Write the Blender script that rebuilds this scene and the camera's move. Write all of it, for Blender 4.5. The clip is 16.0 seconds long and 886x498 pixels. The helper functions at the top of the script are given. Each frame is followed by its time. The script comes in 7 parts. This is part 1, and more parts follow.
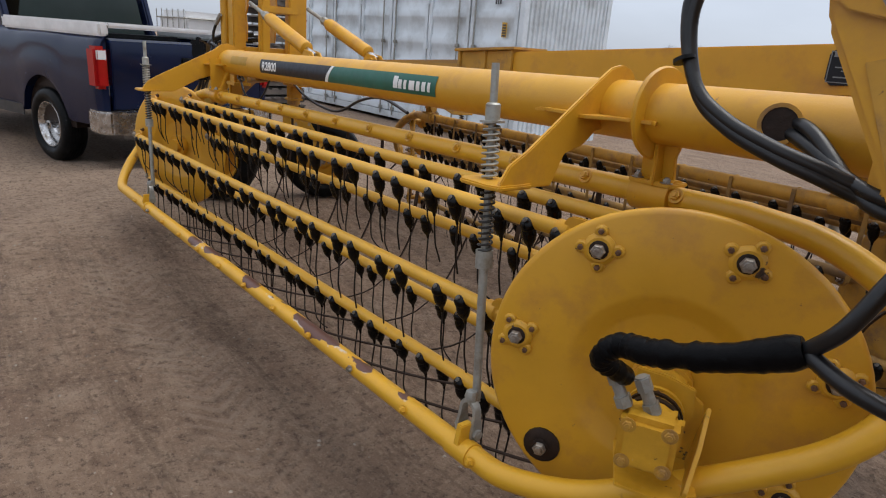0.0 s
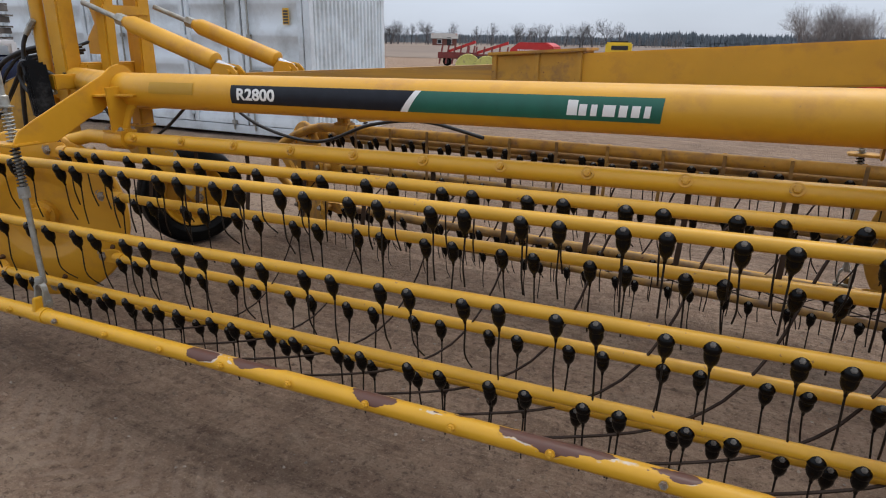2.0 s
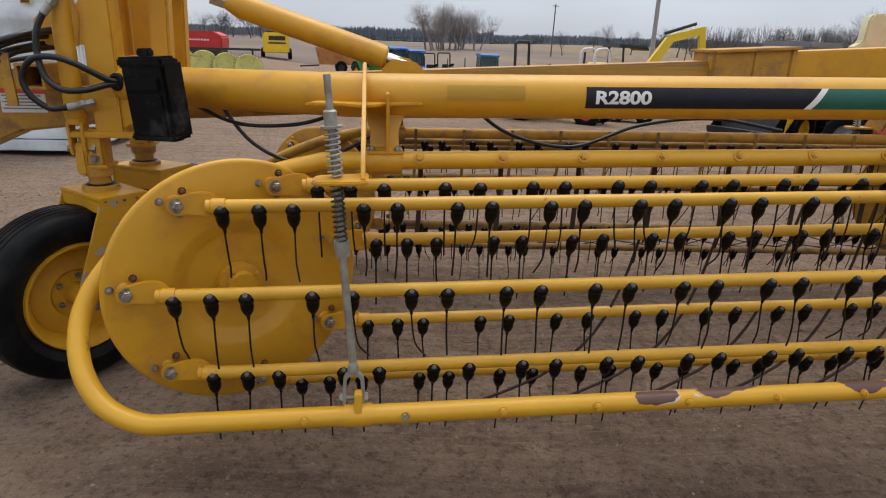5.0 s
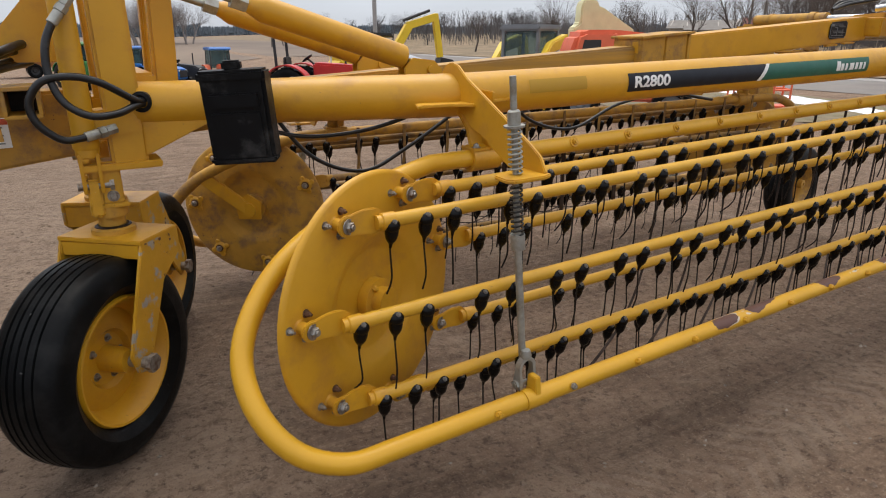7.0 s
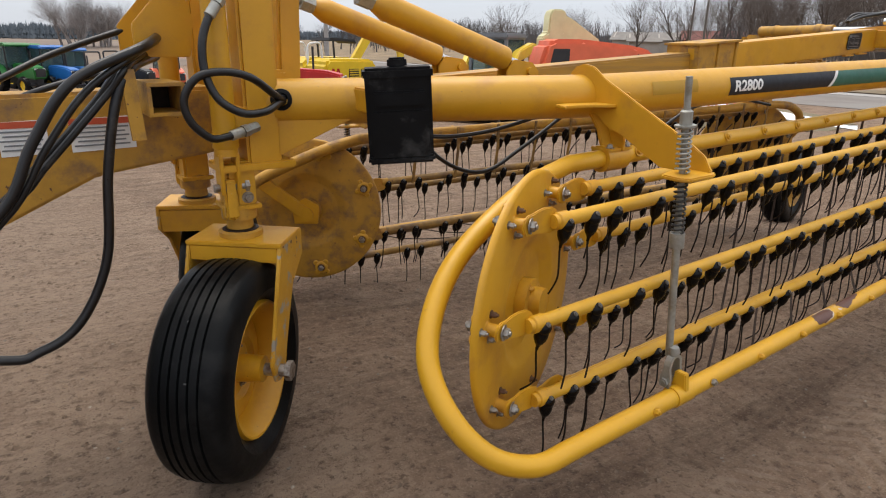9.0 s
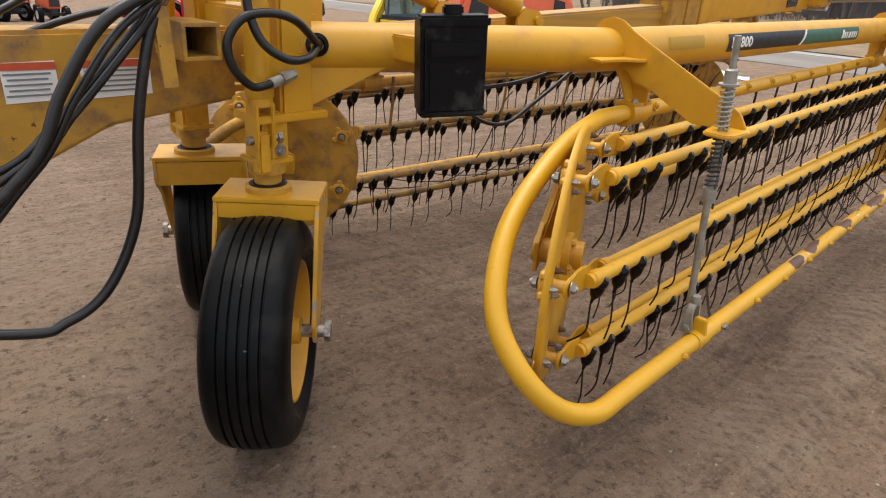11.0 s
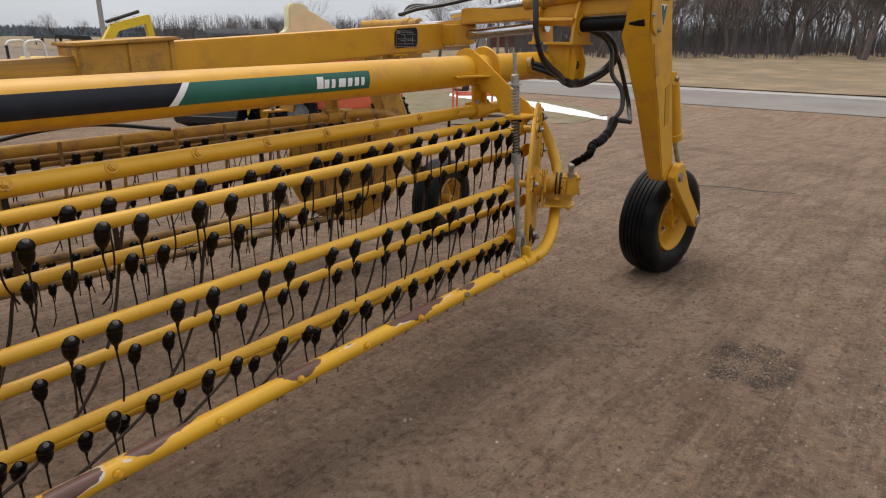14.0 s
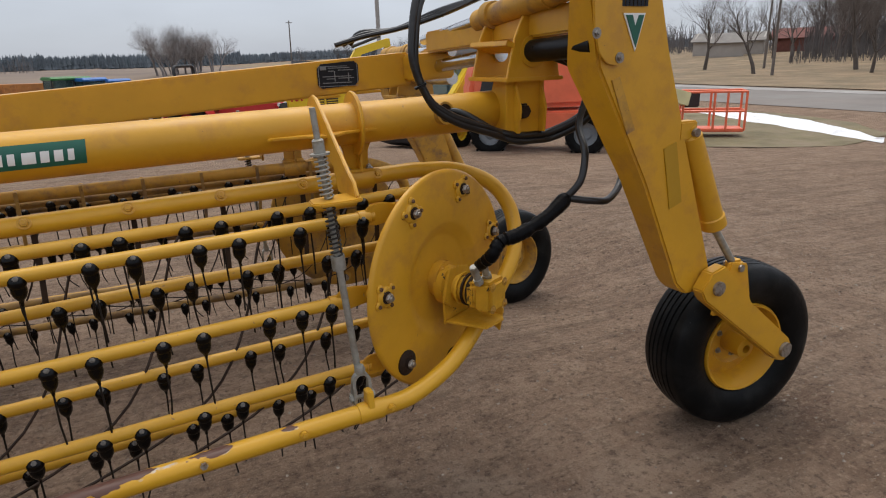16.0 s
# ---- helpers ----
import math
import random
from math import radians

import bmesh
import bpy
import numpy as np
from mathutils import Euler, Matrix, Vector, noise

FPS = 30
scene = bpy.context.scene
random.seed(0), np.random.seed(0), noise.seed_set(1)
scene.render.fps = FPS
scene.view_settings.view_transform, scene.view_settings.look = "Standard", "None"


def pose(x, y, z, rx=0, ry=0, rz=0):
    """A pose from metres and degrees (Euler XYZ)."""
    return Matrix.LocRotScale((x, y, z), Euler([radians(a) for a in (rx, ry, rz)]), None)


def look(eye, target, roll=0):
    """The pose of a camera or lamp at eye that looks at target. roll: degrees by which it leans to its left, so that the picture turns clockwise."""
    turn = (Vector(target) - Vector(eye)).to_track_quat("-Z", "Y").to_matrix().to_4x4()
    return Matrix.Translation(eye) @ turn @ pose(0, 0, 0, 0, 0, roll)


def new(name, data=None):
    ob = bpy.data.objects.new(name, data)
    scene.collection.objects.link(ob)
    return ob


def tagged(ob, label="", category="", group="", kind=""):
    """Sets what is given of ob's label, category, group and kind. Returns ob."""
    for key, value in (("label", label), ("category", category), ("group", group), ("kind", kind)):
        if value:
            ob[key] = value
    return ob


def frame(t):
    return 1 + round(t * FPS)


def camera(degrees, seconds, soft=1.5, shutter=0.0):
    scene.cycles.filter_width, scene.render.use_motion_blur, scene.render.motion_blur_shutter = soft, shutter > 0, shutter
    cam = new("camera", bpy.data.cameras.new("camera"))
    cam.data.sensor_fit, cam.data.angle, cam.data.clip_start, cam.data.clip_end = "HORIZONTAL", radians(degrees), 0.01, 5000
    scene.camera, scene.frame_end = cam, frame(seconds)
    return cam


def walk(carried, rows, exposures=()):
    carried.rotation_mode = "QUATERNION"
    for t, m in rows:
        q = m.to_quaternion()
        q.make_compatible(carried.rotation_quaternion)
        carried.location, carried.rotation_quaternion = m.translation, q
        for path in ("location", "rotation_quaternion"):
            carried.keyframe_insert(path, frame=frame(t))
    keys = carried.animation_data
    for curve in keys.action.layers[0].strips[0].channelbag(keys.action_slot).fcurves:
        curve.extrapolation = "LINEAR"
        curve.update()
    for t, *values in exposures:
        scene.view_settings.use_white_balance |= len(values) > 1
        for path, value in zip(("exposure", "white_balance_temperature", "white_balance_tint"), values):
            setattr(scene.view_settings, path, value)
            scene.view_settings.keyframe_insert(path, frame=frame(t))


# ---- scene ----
cam = camera(70.7, 16.0, soft=1.1)
PATH = [
    (0, (1.681, -1.068, 1.621), (0.222, 0.157, 1.01), 4.4),
    (0.5, (1.385, -1.284, 1.68), (0.167, 0.187, 1.088), 3.3),
    (1, (0.965, -1.366, 1.699), (-0.1, 0.214, 1.092), 1.4),
    (1.5, (0.5, -1.487, 1.663), (-0.408, 0.182, 1.037), 1.5),
    (2, (0.039, -1.584, 1.673), (-0.763, 0.135, 1.04), 0.9),
    (2.5, (-0.487, -1.596, 1.671), (-1.24, 0.147, 1.041), 0.1),
    (3, (-0.992, -1.667, 1.664), (-1.604, 0.128, 1.03), -0.1),
    (3.5, (-1.462, -1.683, 1.638), (-1.893, 0.162, 0.999), 0.2),
    (4, (-1.859, -1.64, 1.646), (-2.041, 0.247, 1.009), 0.9),
    (4.5, (-2.259, -1.76, 1.654), (-2.174, 0.135, 1.022), 1.7),
    (5, (-2.669, -1.774, 1.628), (-2.449, 0.109, 0.993), 2.0),
    (7.3, (-4.116, -1.388, 1.651), (-3.061, 0.186, 1.013), 0.9),
    (7.5, (-4.23, -1.352, 1.669), (-3.136, 0.2, 1.041), 1.5),
    (8, (-4.392, -1.288, 1.661), (-3.284, 0.253, 1.031), 1.2),
    (8.5, (-4.468, -1.245, 1.662), (-3.36, 0.299, 1.038), 1.0),
    (9, (-4.512, -1.068, 1.612), (-3.404, 0.472, 0.982), 0.9),
    (9.2, (-4.545, -0.953, 1.625), (-3.45, 0.585, 0.964), 0.7),
    (11.3, (-4.858, -0.742, 1.621), (-3.5, 0.505, 0.845), 4.7),
    (11.5, (-4.674, -0.857, 1.604), (-3.29, 0.368, 0.841), 5.0),
    (12, (-4.3, -1.123, 1.652), (-2.879, 0.082, 0.925), 2.9),
    (12.5, (-3.805, -1.235, 1.654), (-2.356, -0.05, 0.951), 2.0),
    (13, (-3.271, -1.362, 1.627), (-1.807, -0.179, 0.951), 1.5),
    (13.5, (-2.747, -1.528, 1.642), (-1.282, -0.333, 0.989), 1.1),
    (14, (-2.163, -1.651, 1.651), (-0.694, -0.452, 1.016), 0.6),
    (14.5, (-1.58, -1.832, 1.652), (-0.141, -0.59, 1.032), 0.0),
    (15, (-1.065, -1.885, 1.647), (0.259, -0.514, 1.043), -1.1),
    (15.5, (-0.545, -1.845, 1.698), (0.606, -0.325, 1.094), -1.1),
    (16, (-0.066, -1.888, 1.74), (0.789, -0.181, 1.146), -1.9),
]
walk(cam, [(t, look(eye, target, roll)) for t, eye, target, roll in PATH], [(0, 0.47, 6020, 10), (2.5, 0.47, 6000, 10), (3.5, 0.46, 6100, 10), (5, 0.43, 6200, 10), (7.5, 0.6, 6350, 10), (9, 0.68, 6400, 10), (11.3, 0.92, 6550, 10), (11.6, 0.92, 6600, 10), (12.5, 0.41, 6850, 10), (13.5, 0.43, 6600, 10), (14.2, 0.41, 6450, 10), (15, 0.35, 6350, 10), (16, 0.34, 6250, 10)])

# ---------- light ----------
world = bpy.data.worlds.new("overcast")
scene.world = world
world.use_nodes = True
wt = world.node_tree
sky = wt.nodes.new("ShaderNodeTexSky")
sky.sky_type = "NISHITA"
sky.sun_disc = False
sky.sun_elevation, sky.sun_rotation = radians(70), radians(22)
sky.dust_density, sky.air_density, sky.ozone_density = 1.0, 1.0, 3.0
grey = wt.nodes.new("ShaderNodeHueSaturation")
grey.inputs["Saturation"].default_value, grey.inputs["Value"].default_value = 0.42, 1.5
wt.links.new(sky.outputs[0], grey.inputs["Color"])
cloud = wt.nodes.new("ShaderNodeMix")
cloud.data_type = "RGBA"
cloud.inputs["Factor"].default_value = 0.86
# an overcast dome: the zenith about two and a half times as bright as the horizon, with faint cloud structure
dome = wt.nodes.new("ShaderNodeTexCoord")
parts_ = wt.nodes.new("ShaderNodeSeparateXYZ")
wt.links.new(dome.outputs["Generated"], parts_.inputs[0])
billow = wt.nodes.new("ShaderNodeTexNoise")
billow.inputs["Scale"].default_value, billow.inputs["Detail"].default_value = 3.0, 5.0
flat = wt.nodes.new("ShaderNodeMapping")
flat.inputs["Scale"].default_value = (1, 1, 3.5)
wt.links.new(dome.outputs["Generated"], flat.inputs["Vector"])
wt.links.new(flat.outputs[0], billow.inputs["Vector"])
rise = wt.nodes.new("ShaderNodeMapRange")
rise.inputs["From Min"].default_value, rise.inputs["From Max"].default_value = 0.0, 1.0
rise.inputs["To Min"].default_value, rise.inputs["To Max"].default_value = 0.0, 1.0
wt.links.new(parts_.outputs[2], rise.inputs["Value"])
shade_ = wt.nodes.new("ShaderNodeMix")
shade_.data_type = "RGBA"
shade_.inputs[6].default_value, shade_.inputs[7].default_value = (2.62, 2.75, 3.06, 1), (7.6, 7.55, 7.6, 1)
wt.links.new(rise.outputs[0], shade_.inputs["Factor"])
soft_ = wt.nodes.new("ShaderNodeMapRange")
soft_.inputs["From Min"].default_value, soft_.inputs["From Max"].default_value = 0.3, 0.7
soft_.inputs["To Min"].default_value, soft_.inputs["To Max"].default_value = 0.9, 1.1
wt.links.new(billow.outputs["Fac"], soft_.inputs["Value"])
lit = wt.nodes.new("ShaderNodeHueSaturation")
wt.links.new(shade_.outputs[2], lit.inputs["Color"])
wt.links.new(soft_.outputs[0], lit.inputs["Value"])
wt.links.new(lit.outputs[0], cloud.inputs[7])
wt.links.new(grey.outputs[0], cloud.inputs[6])
wt.links.new(cloud.outputs[2], wt.nodes["Background"].inputs["Color"])
wt.nodes["Background"].inputs["Strength"].default_value = 0.13
sun = new("sun", bpy.data.lights.new("sun", "SUN"))
sun.data.energy, sun.data.angle, sun.data.color = 1.5, radians(45), (1.0, 0.91, 0.79)
sun.matrix_world = look((0, 0, 0), (-0.12, -0.3, -0.95))


# ---------- materials ----------
def mat(name, colour, rough=0.5, metal=0.0, vary=0.12, scale=6.0, bump=0.0, bump_scale=60.0, stain=None, stain_amount=0.0, stain_scale=3.0, spread=0.06, fleck=None, fleck_at=0.7, fleck_scale=40.0, per_object=0.0, stretch=(1, 1, 1), spec=0.5):
    """A surface with broad variation, stains with soft borders, small flecks and fine relief."""
    m = bpy.data.materials.new(name)
    m.use_nodes = True
    nt = m.node_tree
    bs = nt.nodes["Principled BSDF"]
    geo = nt.nodes.new("ShaderNodeTexCoord")
    mp = nt.nodes.new("ShaderNodeMapping")
    mp.inputs["Scale"].default_value = stretch
    nt.links.new(geo.outputs["Object"], mp.inputs["Vector"])

    def noise_tex(s, detail=5.0, rough_=0.6):
        n = nt.nodes.new("ShaderNodeTexNoise")
        n.inputs["Scale"].default_value, n.inputs["Detail"].default_value, n.inputs["Roughness"].default_value = s, detail, rough_
        nt.links.new(mp.outputs[0], n.inputs["Vector"])
        return n.outputs["Fac"]

    def ramp(sock, lo, hi):
        r = nt.nodes.new("ShaderNodeMapRange")
        r.inputs["From Min"].default_value, r.inputs["From Max"].default_value = lo, hi
        nt.links.new(sock, r.inputs["Value"])
        return r.outputs["Result"]

    def mix(fac, a, b):
        x = nt.nodes.new("ShaderNodeMix")
        x.data_type = "RGBA"
        nt.links.new(fac, x.inputs["Factor"])
        for i, v in ((6, a), (7, b)):
            if isinstance(v, tuple):
                x.inputs[i].default_value = (*v, 1)
            else:
                nt.links.new(v, x.inputs[i])
        return x.outputs[2]

    dark = tuple(c * (1 - vary) for c in colour)
    light = tuple(min(1, c * (1 + vary)) for c in colour)
    col = mix(ramp(noise_tex(scale), 0.3, 0.7), dark, light)
    r_sock = ramp(noise_tex(scale * 2.3), 0.2, 0.8)
    if per_object:
        info = nt.nodes.new("ShaderNodeObjectInfo")
        h = nt.nodes.new("ShaderNodeHueSaturation")
        nt.links.new(col, h.inputs["Color"])
        mr = nt.nodes.new("ShaderNodeMapRange")
        mr.inputs["To Min"].default_value, mr.inputs["To Max"].default_value = 1 - per_object, 1 + per_object
        nt.links.new(info.outputs["Random"], mr.inputs["Value"])
        nt.links.new(mr.outputs["Result"], h.inputs["Value"])
        col = h.outputs[0]
    if stain:
        t = 0.5 + 0.25 * (1 - 2 * stain_amount)
        col = mix(ramp(noise_tex(stain_scale, 8, 0.65), t - spread, t + spread), col, stain)
    if fleck:
        col = mix(ramp(noise_tex(fleck_scale, 3, 0.7), fleck_at - 0.02, fleck_at + 0.02), col, fleck)
    nt.links.new(col, bs.inputs["Base Color"])
    rr = nt.nodes.new("ShaderNodeMapRange")
    rr.inputs["To Min"].default_value, rr.inputs["To Max"].default_value = max(0.03, rough - 0.1), min(1, rough + 0.1)
    nt.links.new(r_sock, rr.inputs["Value"])
    nt.links.new(rr.outputs["Result"], bs.inputs["Roughness"])
    bs.inputs["Metallic"].default_value = metal
    bs.inputs["Specular IOR Level"].default_value = spec
    if bump:
        b = nt.nodes.new("ShaderNodeBump")
        b.inputs["Strength"].default_value, b.inputs["Distance"].default_value = 1.0, bump
        nt.links.new(noise_tex(bump_scale, 8, 0.65), b.inputs["Height"])
        nt.links.new(b.outputs[0], bs.inputs["Normal"])
    return m


YEL = (0.565, 0.29, 0.012)
RUST = (0.11, 0.045, 0.025)
paint = mat("yellow_paint", YEL, 0.42, vary=0.07, scale=5, bump=0.0006, bump_scale=40, stain=(0.42, 0.2, 0.03), stain_amount=0.22, stain_scale=7, spread=0.12, fleck=(0.2, 0.1, 0.04), fleck_at=0.74, fleck_scale=55)
# dusty paint; also the duller, shade-toned yellow of the far basket and leg slot
paint_dull = mat("dusty_shaded_yellow_paint", (0.46, 0.245, 0.026), 0.6, vary=0.15, scale=8, bump=0.0008, bump_scale=50, stain=(0.2, 0.11, 0.05), stain_amount=0.34, stain_scale=9, spread=0.1, fleck=RUST, fleck_at=0.7, fleck_scale=45)
# far bars: the beam's shade is put into this brown along with dirt
paint_shaded = mat("dirty_shaded_yellow_paint", (0.3, 0.17, 0.035), 0.65, vary=0.25, scale=7, bump=0.0008, bump_scale=50, stain=(0.1, 0.06, 0.035), stain_amount=0.42, stain_scale=6, spread=0.12, fleck=RUST, fleck_at=0.68, fleck_scale=40)
paint_worn = mat("worn_yellow_paint", (0.605, 0.325, 0.014), 0.4, vary=0.06, scale=4, bump=0.0008, bump_scale=30, stain=(0.3, 0.15, 0.03), stain_amount=0.14, stain_scale=9, spread=0.03)
paint_bar = mat("bar_yellow_paint", (0.555, 0.3, 0.016), 0.42, vary=0.1, scale=6, bump=0.0006, bump_scale=40, stain=(0.2, 0.09, 0.045), stain_amount=0.13, stain_scale=8, spread=0.02, fleck=(0.3, 0.16, 0.05), fleck_at=0.7, fleck_scale=30)

paint_chipped = mat("chipped_yellow_paint", (0.55, 0.29, 0.015), 0.42, vary=0.12, scale=20, bump=0.002, bump_scale=30, stain=(0.05, 0.03, 0.02), stain_amount=0.2, stain_scale=26, spread=0.02, fleck=(0.45, 0.4, 0.32), fleck_at=0.72, fleck_scale=40)
paint_scuffed = mat("scuffed_yellow_paint", (0.54, 0.285, 0.015), 0.45, vary=0.12, scale=6, bump=0.001, bump_scale=35, stain=(0.33, 0.3, 0.26), stain_amount=0.34, stain_scale=16, spread=0.03, fleck=RUST, fleck_at=0.68, fleck_scale=22)

paint_scraped = mat("scraped_beam_paint", (0.45, 0.24, 0.03), 0.5, vary=0.16, scale=9, bump=0.0006, bump_scale=40, stain=(0.24, 0.145, 0.06), stain_amount=0.36, stain_scale=7, spread=0.1, stretch=(0.12, 1, 2.6))


def add_wear(m, x0, x1, z_mid, slope):
    """Rust patches with ragged edges, thickest on the upper side of a tube along x, with pale scuffs round them."""
    nt = m.node_tree
    bs = nt.nodes["Principled BSDF"]
    old = bs.inputs["Base Color"].links[0].from_socket
    tc = nt.nodes.new("ShaderNodeTexCoord")
    sp = nt.nodes.new("ShaderNodeSeparateXYZ")
    nt.links.new(tc.outputs["Object"], sp.inputs[0])

    def op(kind, a, b_=0.0):
        x = nt.nodes.new("ShaderNodeMath")
        x.operation = kind
        for i, v in ((0, a), (1, b_)):
            if isinstance(v, (int, float)):
                x.inputs[i].default_value = v
            else:
                nt.links.new(v, x.inputs[i])
        return x.outputs[0]

    def rng_(v, a, b_, c=0.0, d=1.0):
        x = nt.nodes.new("ShaderNodeMapRange")
        for k, q in zip(("From Min", "From Max", "To Min", "To Max"), (a, b_, c, d)):
            x.inputs[k].default_value = q
        nt.links.new(v, x.inputs["Value"])
        return x.outputs["Result"]

    def noise_(scale, detail):
        mp = nt.nodes.new("ShaderNodeMapping")
        mp.inputs["Scale"].default_value = (0.55, 1, 1)
        nt.links.new(tc.outputs["Object"], mp.inputs["Vector"])
        n_ = nt.nodes.new("ShaderNodeTexNoise")
        n_.inputs["Scale"].default_value, n_.inputs["Detail"].default_value = scale, detail
        nt.links.new(mp.outputs[0], n_.inputs["Vector"])
        return n_.outputs["Fac"]

    up = rng_(op("SUBTRACT", sp.outputs[2], op("MULTIPLY", sp.outputs[0], slope)), z_mid - 0.012, z_mid + 0.034)
    along = op("MULTIPLY", rng_(sp.outputs[0], x0, x0 + 0.3), rng_(sp.outputs[0], x1, x1 - 0.2))
    low = rng_(sp.outputs[2], 0.75, 0.65)
    field = op("ADD", op("MULTIPLY", noise_(8.0, 5), 0.72), op("MULTIPLY", op("MULTIPLY", up, low), op("ADD", op("MULTIPLY", along, 0.2), 0.02)))
    rust_f, pale_f = rng_(field, 0.556, 0.562), rng_(field, 0.53, 0.536)
    pale_f = op("MULTIPLY", pale_f, rng_(noise_(17.0, 2), 0.55, 0.6))

    def mix(f, a, col):
        x = nt.nodes.new("ShaderNodeMix")
        x.data_type = "RGBA"
        nt.links.new(f, x.inputs["Factor"])
        nt.links.new(a, x.inputs[6])
        x.inputs[7].default_value = (*col, 1)
        return x.outputs[2]

    out = mix(rust_f, mix(pale_f, old, (0.55, 0.47, 0.38)), (0.1, 0.042, 0.028))
    nt.links.new(out, bs.inputs["Base Color"])


patch_paint = mat("fresh_paint_patch", (0.4, 0.22, 0.004), 0.5, vary=0.03, scale=12)
rubber = mat("black_rubber", (0.0025, 0.0024, 0.0024), 0.2, vary=0.3, scale=30, bump=0.0005, bump_scale=90, fleck=(0.03, 0.025, 0.02), fleck_at=0.78, fleck_scale=60, spec=0.2)
tyre_rubber = mat("tyre_rubber", (0.0035, 0.004, 0.0045), 0.4, spec=0.12, vary=0.3, scale=9, bump=0.001, bump_scale=60, stain=(0.016, 0.016, 0.016), stain_amount=0.3, stain_scale=5, spread=0.12, fleck=(0.1, 0.1, 0.1), fleck_at=0.72, fleck_scale=17)
hose_mat = mat("hydraulic_hose", (0.009, 0.009, 0.01), 0.34, spec=0.45, vary=0.3, scale=20, stain=(0.05, 0.046, 0.042), stain_amount=0.15, stain_scale=12, spread=0.1)
tape_mat = mat("black_tape", (0.003, 0.003, 0.0035), 0.34, spec=0.08, vary=0.3, scale=40, bump=0.003, bump_scale=45)
plastic = mat("black_plastic", (0.005, 0.0055, 0.0065), 0.4, spec=0.12, vary=0.2, scale=15, bump=0.0005, bump_scale=150, stain=(0.05, 0.05, 0.05), stain_amount=0.22, stain_scale=9, spread=0.1)
tine_steel = mat("rusty_tine_steel", (0.018, 0.013, 0.01), 0.6, metal=0.2, spec=0.2, vary=0.35, scale=25)
strip_steel = mat("dark_strip_steel", (0.038, 0.025, 0.019), 0.65, metal=0.1, spec=0.2, vary=0.35, scale=14)
zinc = mat("zinc_plated_steel", (0.34, 0.34, 0.31), 0.45, metal=0.55, vary=0.2, scale=25, stain=(0.22, 0.19, 0.14), stain_amount=0.3, stain_scale=18, spread=0.1)
bolt_steel = mat("bolt_steel", (0.32, 0.3, 0.27), 0.42, metal=0.7, vary=0.25, scale=60, stain=(0.14, 0.08, 0.045), stain_amount=0.35, stain_scale=40, spread=0.1)
mount_bolt_steel = mat("mount_bolt_steel", (0.1, 0.09, 0.078), 0.4, metal=0.5, vary=0.35, scale=70)
rusty_stud = mat("rusty_stud", (0.12, 0.06, 0.03), 0.7, metal=0.2, vary=0.4, scale=60)
dark_iron = mat("greasy_iron_and_shade", (0.022, 0.013, 0.009), 0.5, spec=0.2, vary=0.4, scale=30, bump=0.002, bump_scale=60)
spring_steel = mat("dark_spring_steel", (0.045, 0.043, 0.04), 0.4, metal=0.6, vary=0.3, scale=40)
chrome = mat("chrome_rod", (0.6, 0.6, 0.6), 0.22, metal=1.0, vary=0.1, scale=10)
boot_black = mat("black_cylinder_paint", (0.006, 0.006, 0.007), 0.35, spec=0.12, vary=0.2, scale=10)
decal_black = mat("decal_black", (0.01, 0.012, 0.018), 0.38, spec=0.25, vary=0.25, scale=20, fleck=(0.04, 0.04, 0.04), fleck_at=0.7)
decal_green = mat("decal_green", (0.008, 0.1, 0.065), 0.4, vary=0.12, scale=14)
decal_white = mat("decal_white", (0.75, 0.75, 0.73), 0.45, vary=0.04, scale=20)
decal_red = mat("decal_red", (0.5, 0.08, 0.03), 0.5, vary=0.1, scale=20)
grey_print = mat("grey_print", (0.18, 0.19, 0.2), 0.5, vary=0.1, scale=20)


add_wear(paint_worn, -2.0, 0.45, 0.517, 0.0213)


# ---------- shapes ----------
def sweep(bm, pts, r, seg=12, cap=True, flat=None, up=None):
    """A tube along points; r one radius or one per point; flat = (half width, half thickness) for a strap."""
    pts = [Vector(p) for p in pts]
    n = len(pts)
    rings, ref = [], None
    for i, p in enumerate(pts):
        t = (pts[min(i + 1, n - 1)] - pts[max(i - 1, 0)]).normalized()
        if ref is None:
            ref = Vector(up) if up else (Vector((0, 0, 1)) if abs(t.z) < 0.9 else Vector((1, 0, 0)))
        a = (ref - t * ref.dot(t)).normalized()
        b = t.cross(a)
        ref = a
        rad = r[i] if isinstance(r, (list, tuple)) else r
        if flat:
            w, h = flat[i] if isinstance(flat[0], tuple) else flat
            ring = [bm.verts.new(p + a * (sx * w) + b * (sy * h)) for sx, sy in ((1, 1), (-1, 1), (-1, -1), (1, -1))]
        else:
            ring = [bm.verts.new(p + (a * math.cos(k * math.tau / seg) + b * math.sin(k * math.tau / seg)) * rad) for k in range(seg)]
        rings.append(ring)
    for r0, r1 in zip(rings, rings[1:]):
        m = len(r0)
        for k in range(m):
            bm.faces.new((r0[k], r0[(k + 1) % m], r1[(k + 1) % m], r1[k]))
    if cap:
        bm.faces.new(rings[0][::-1])
        bm.faces.new(rings[-1])
    return bm


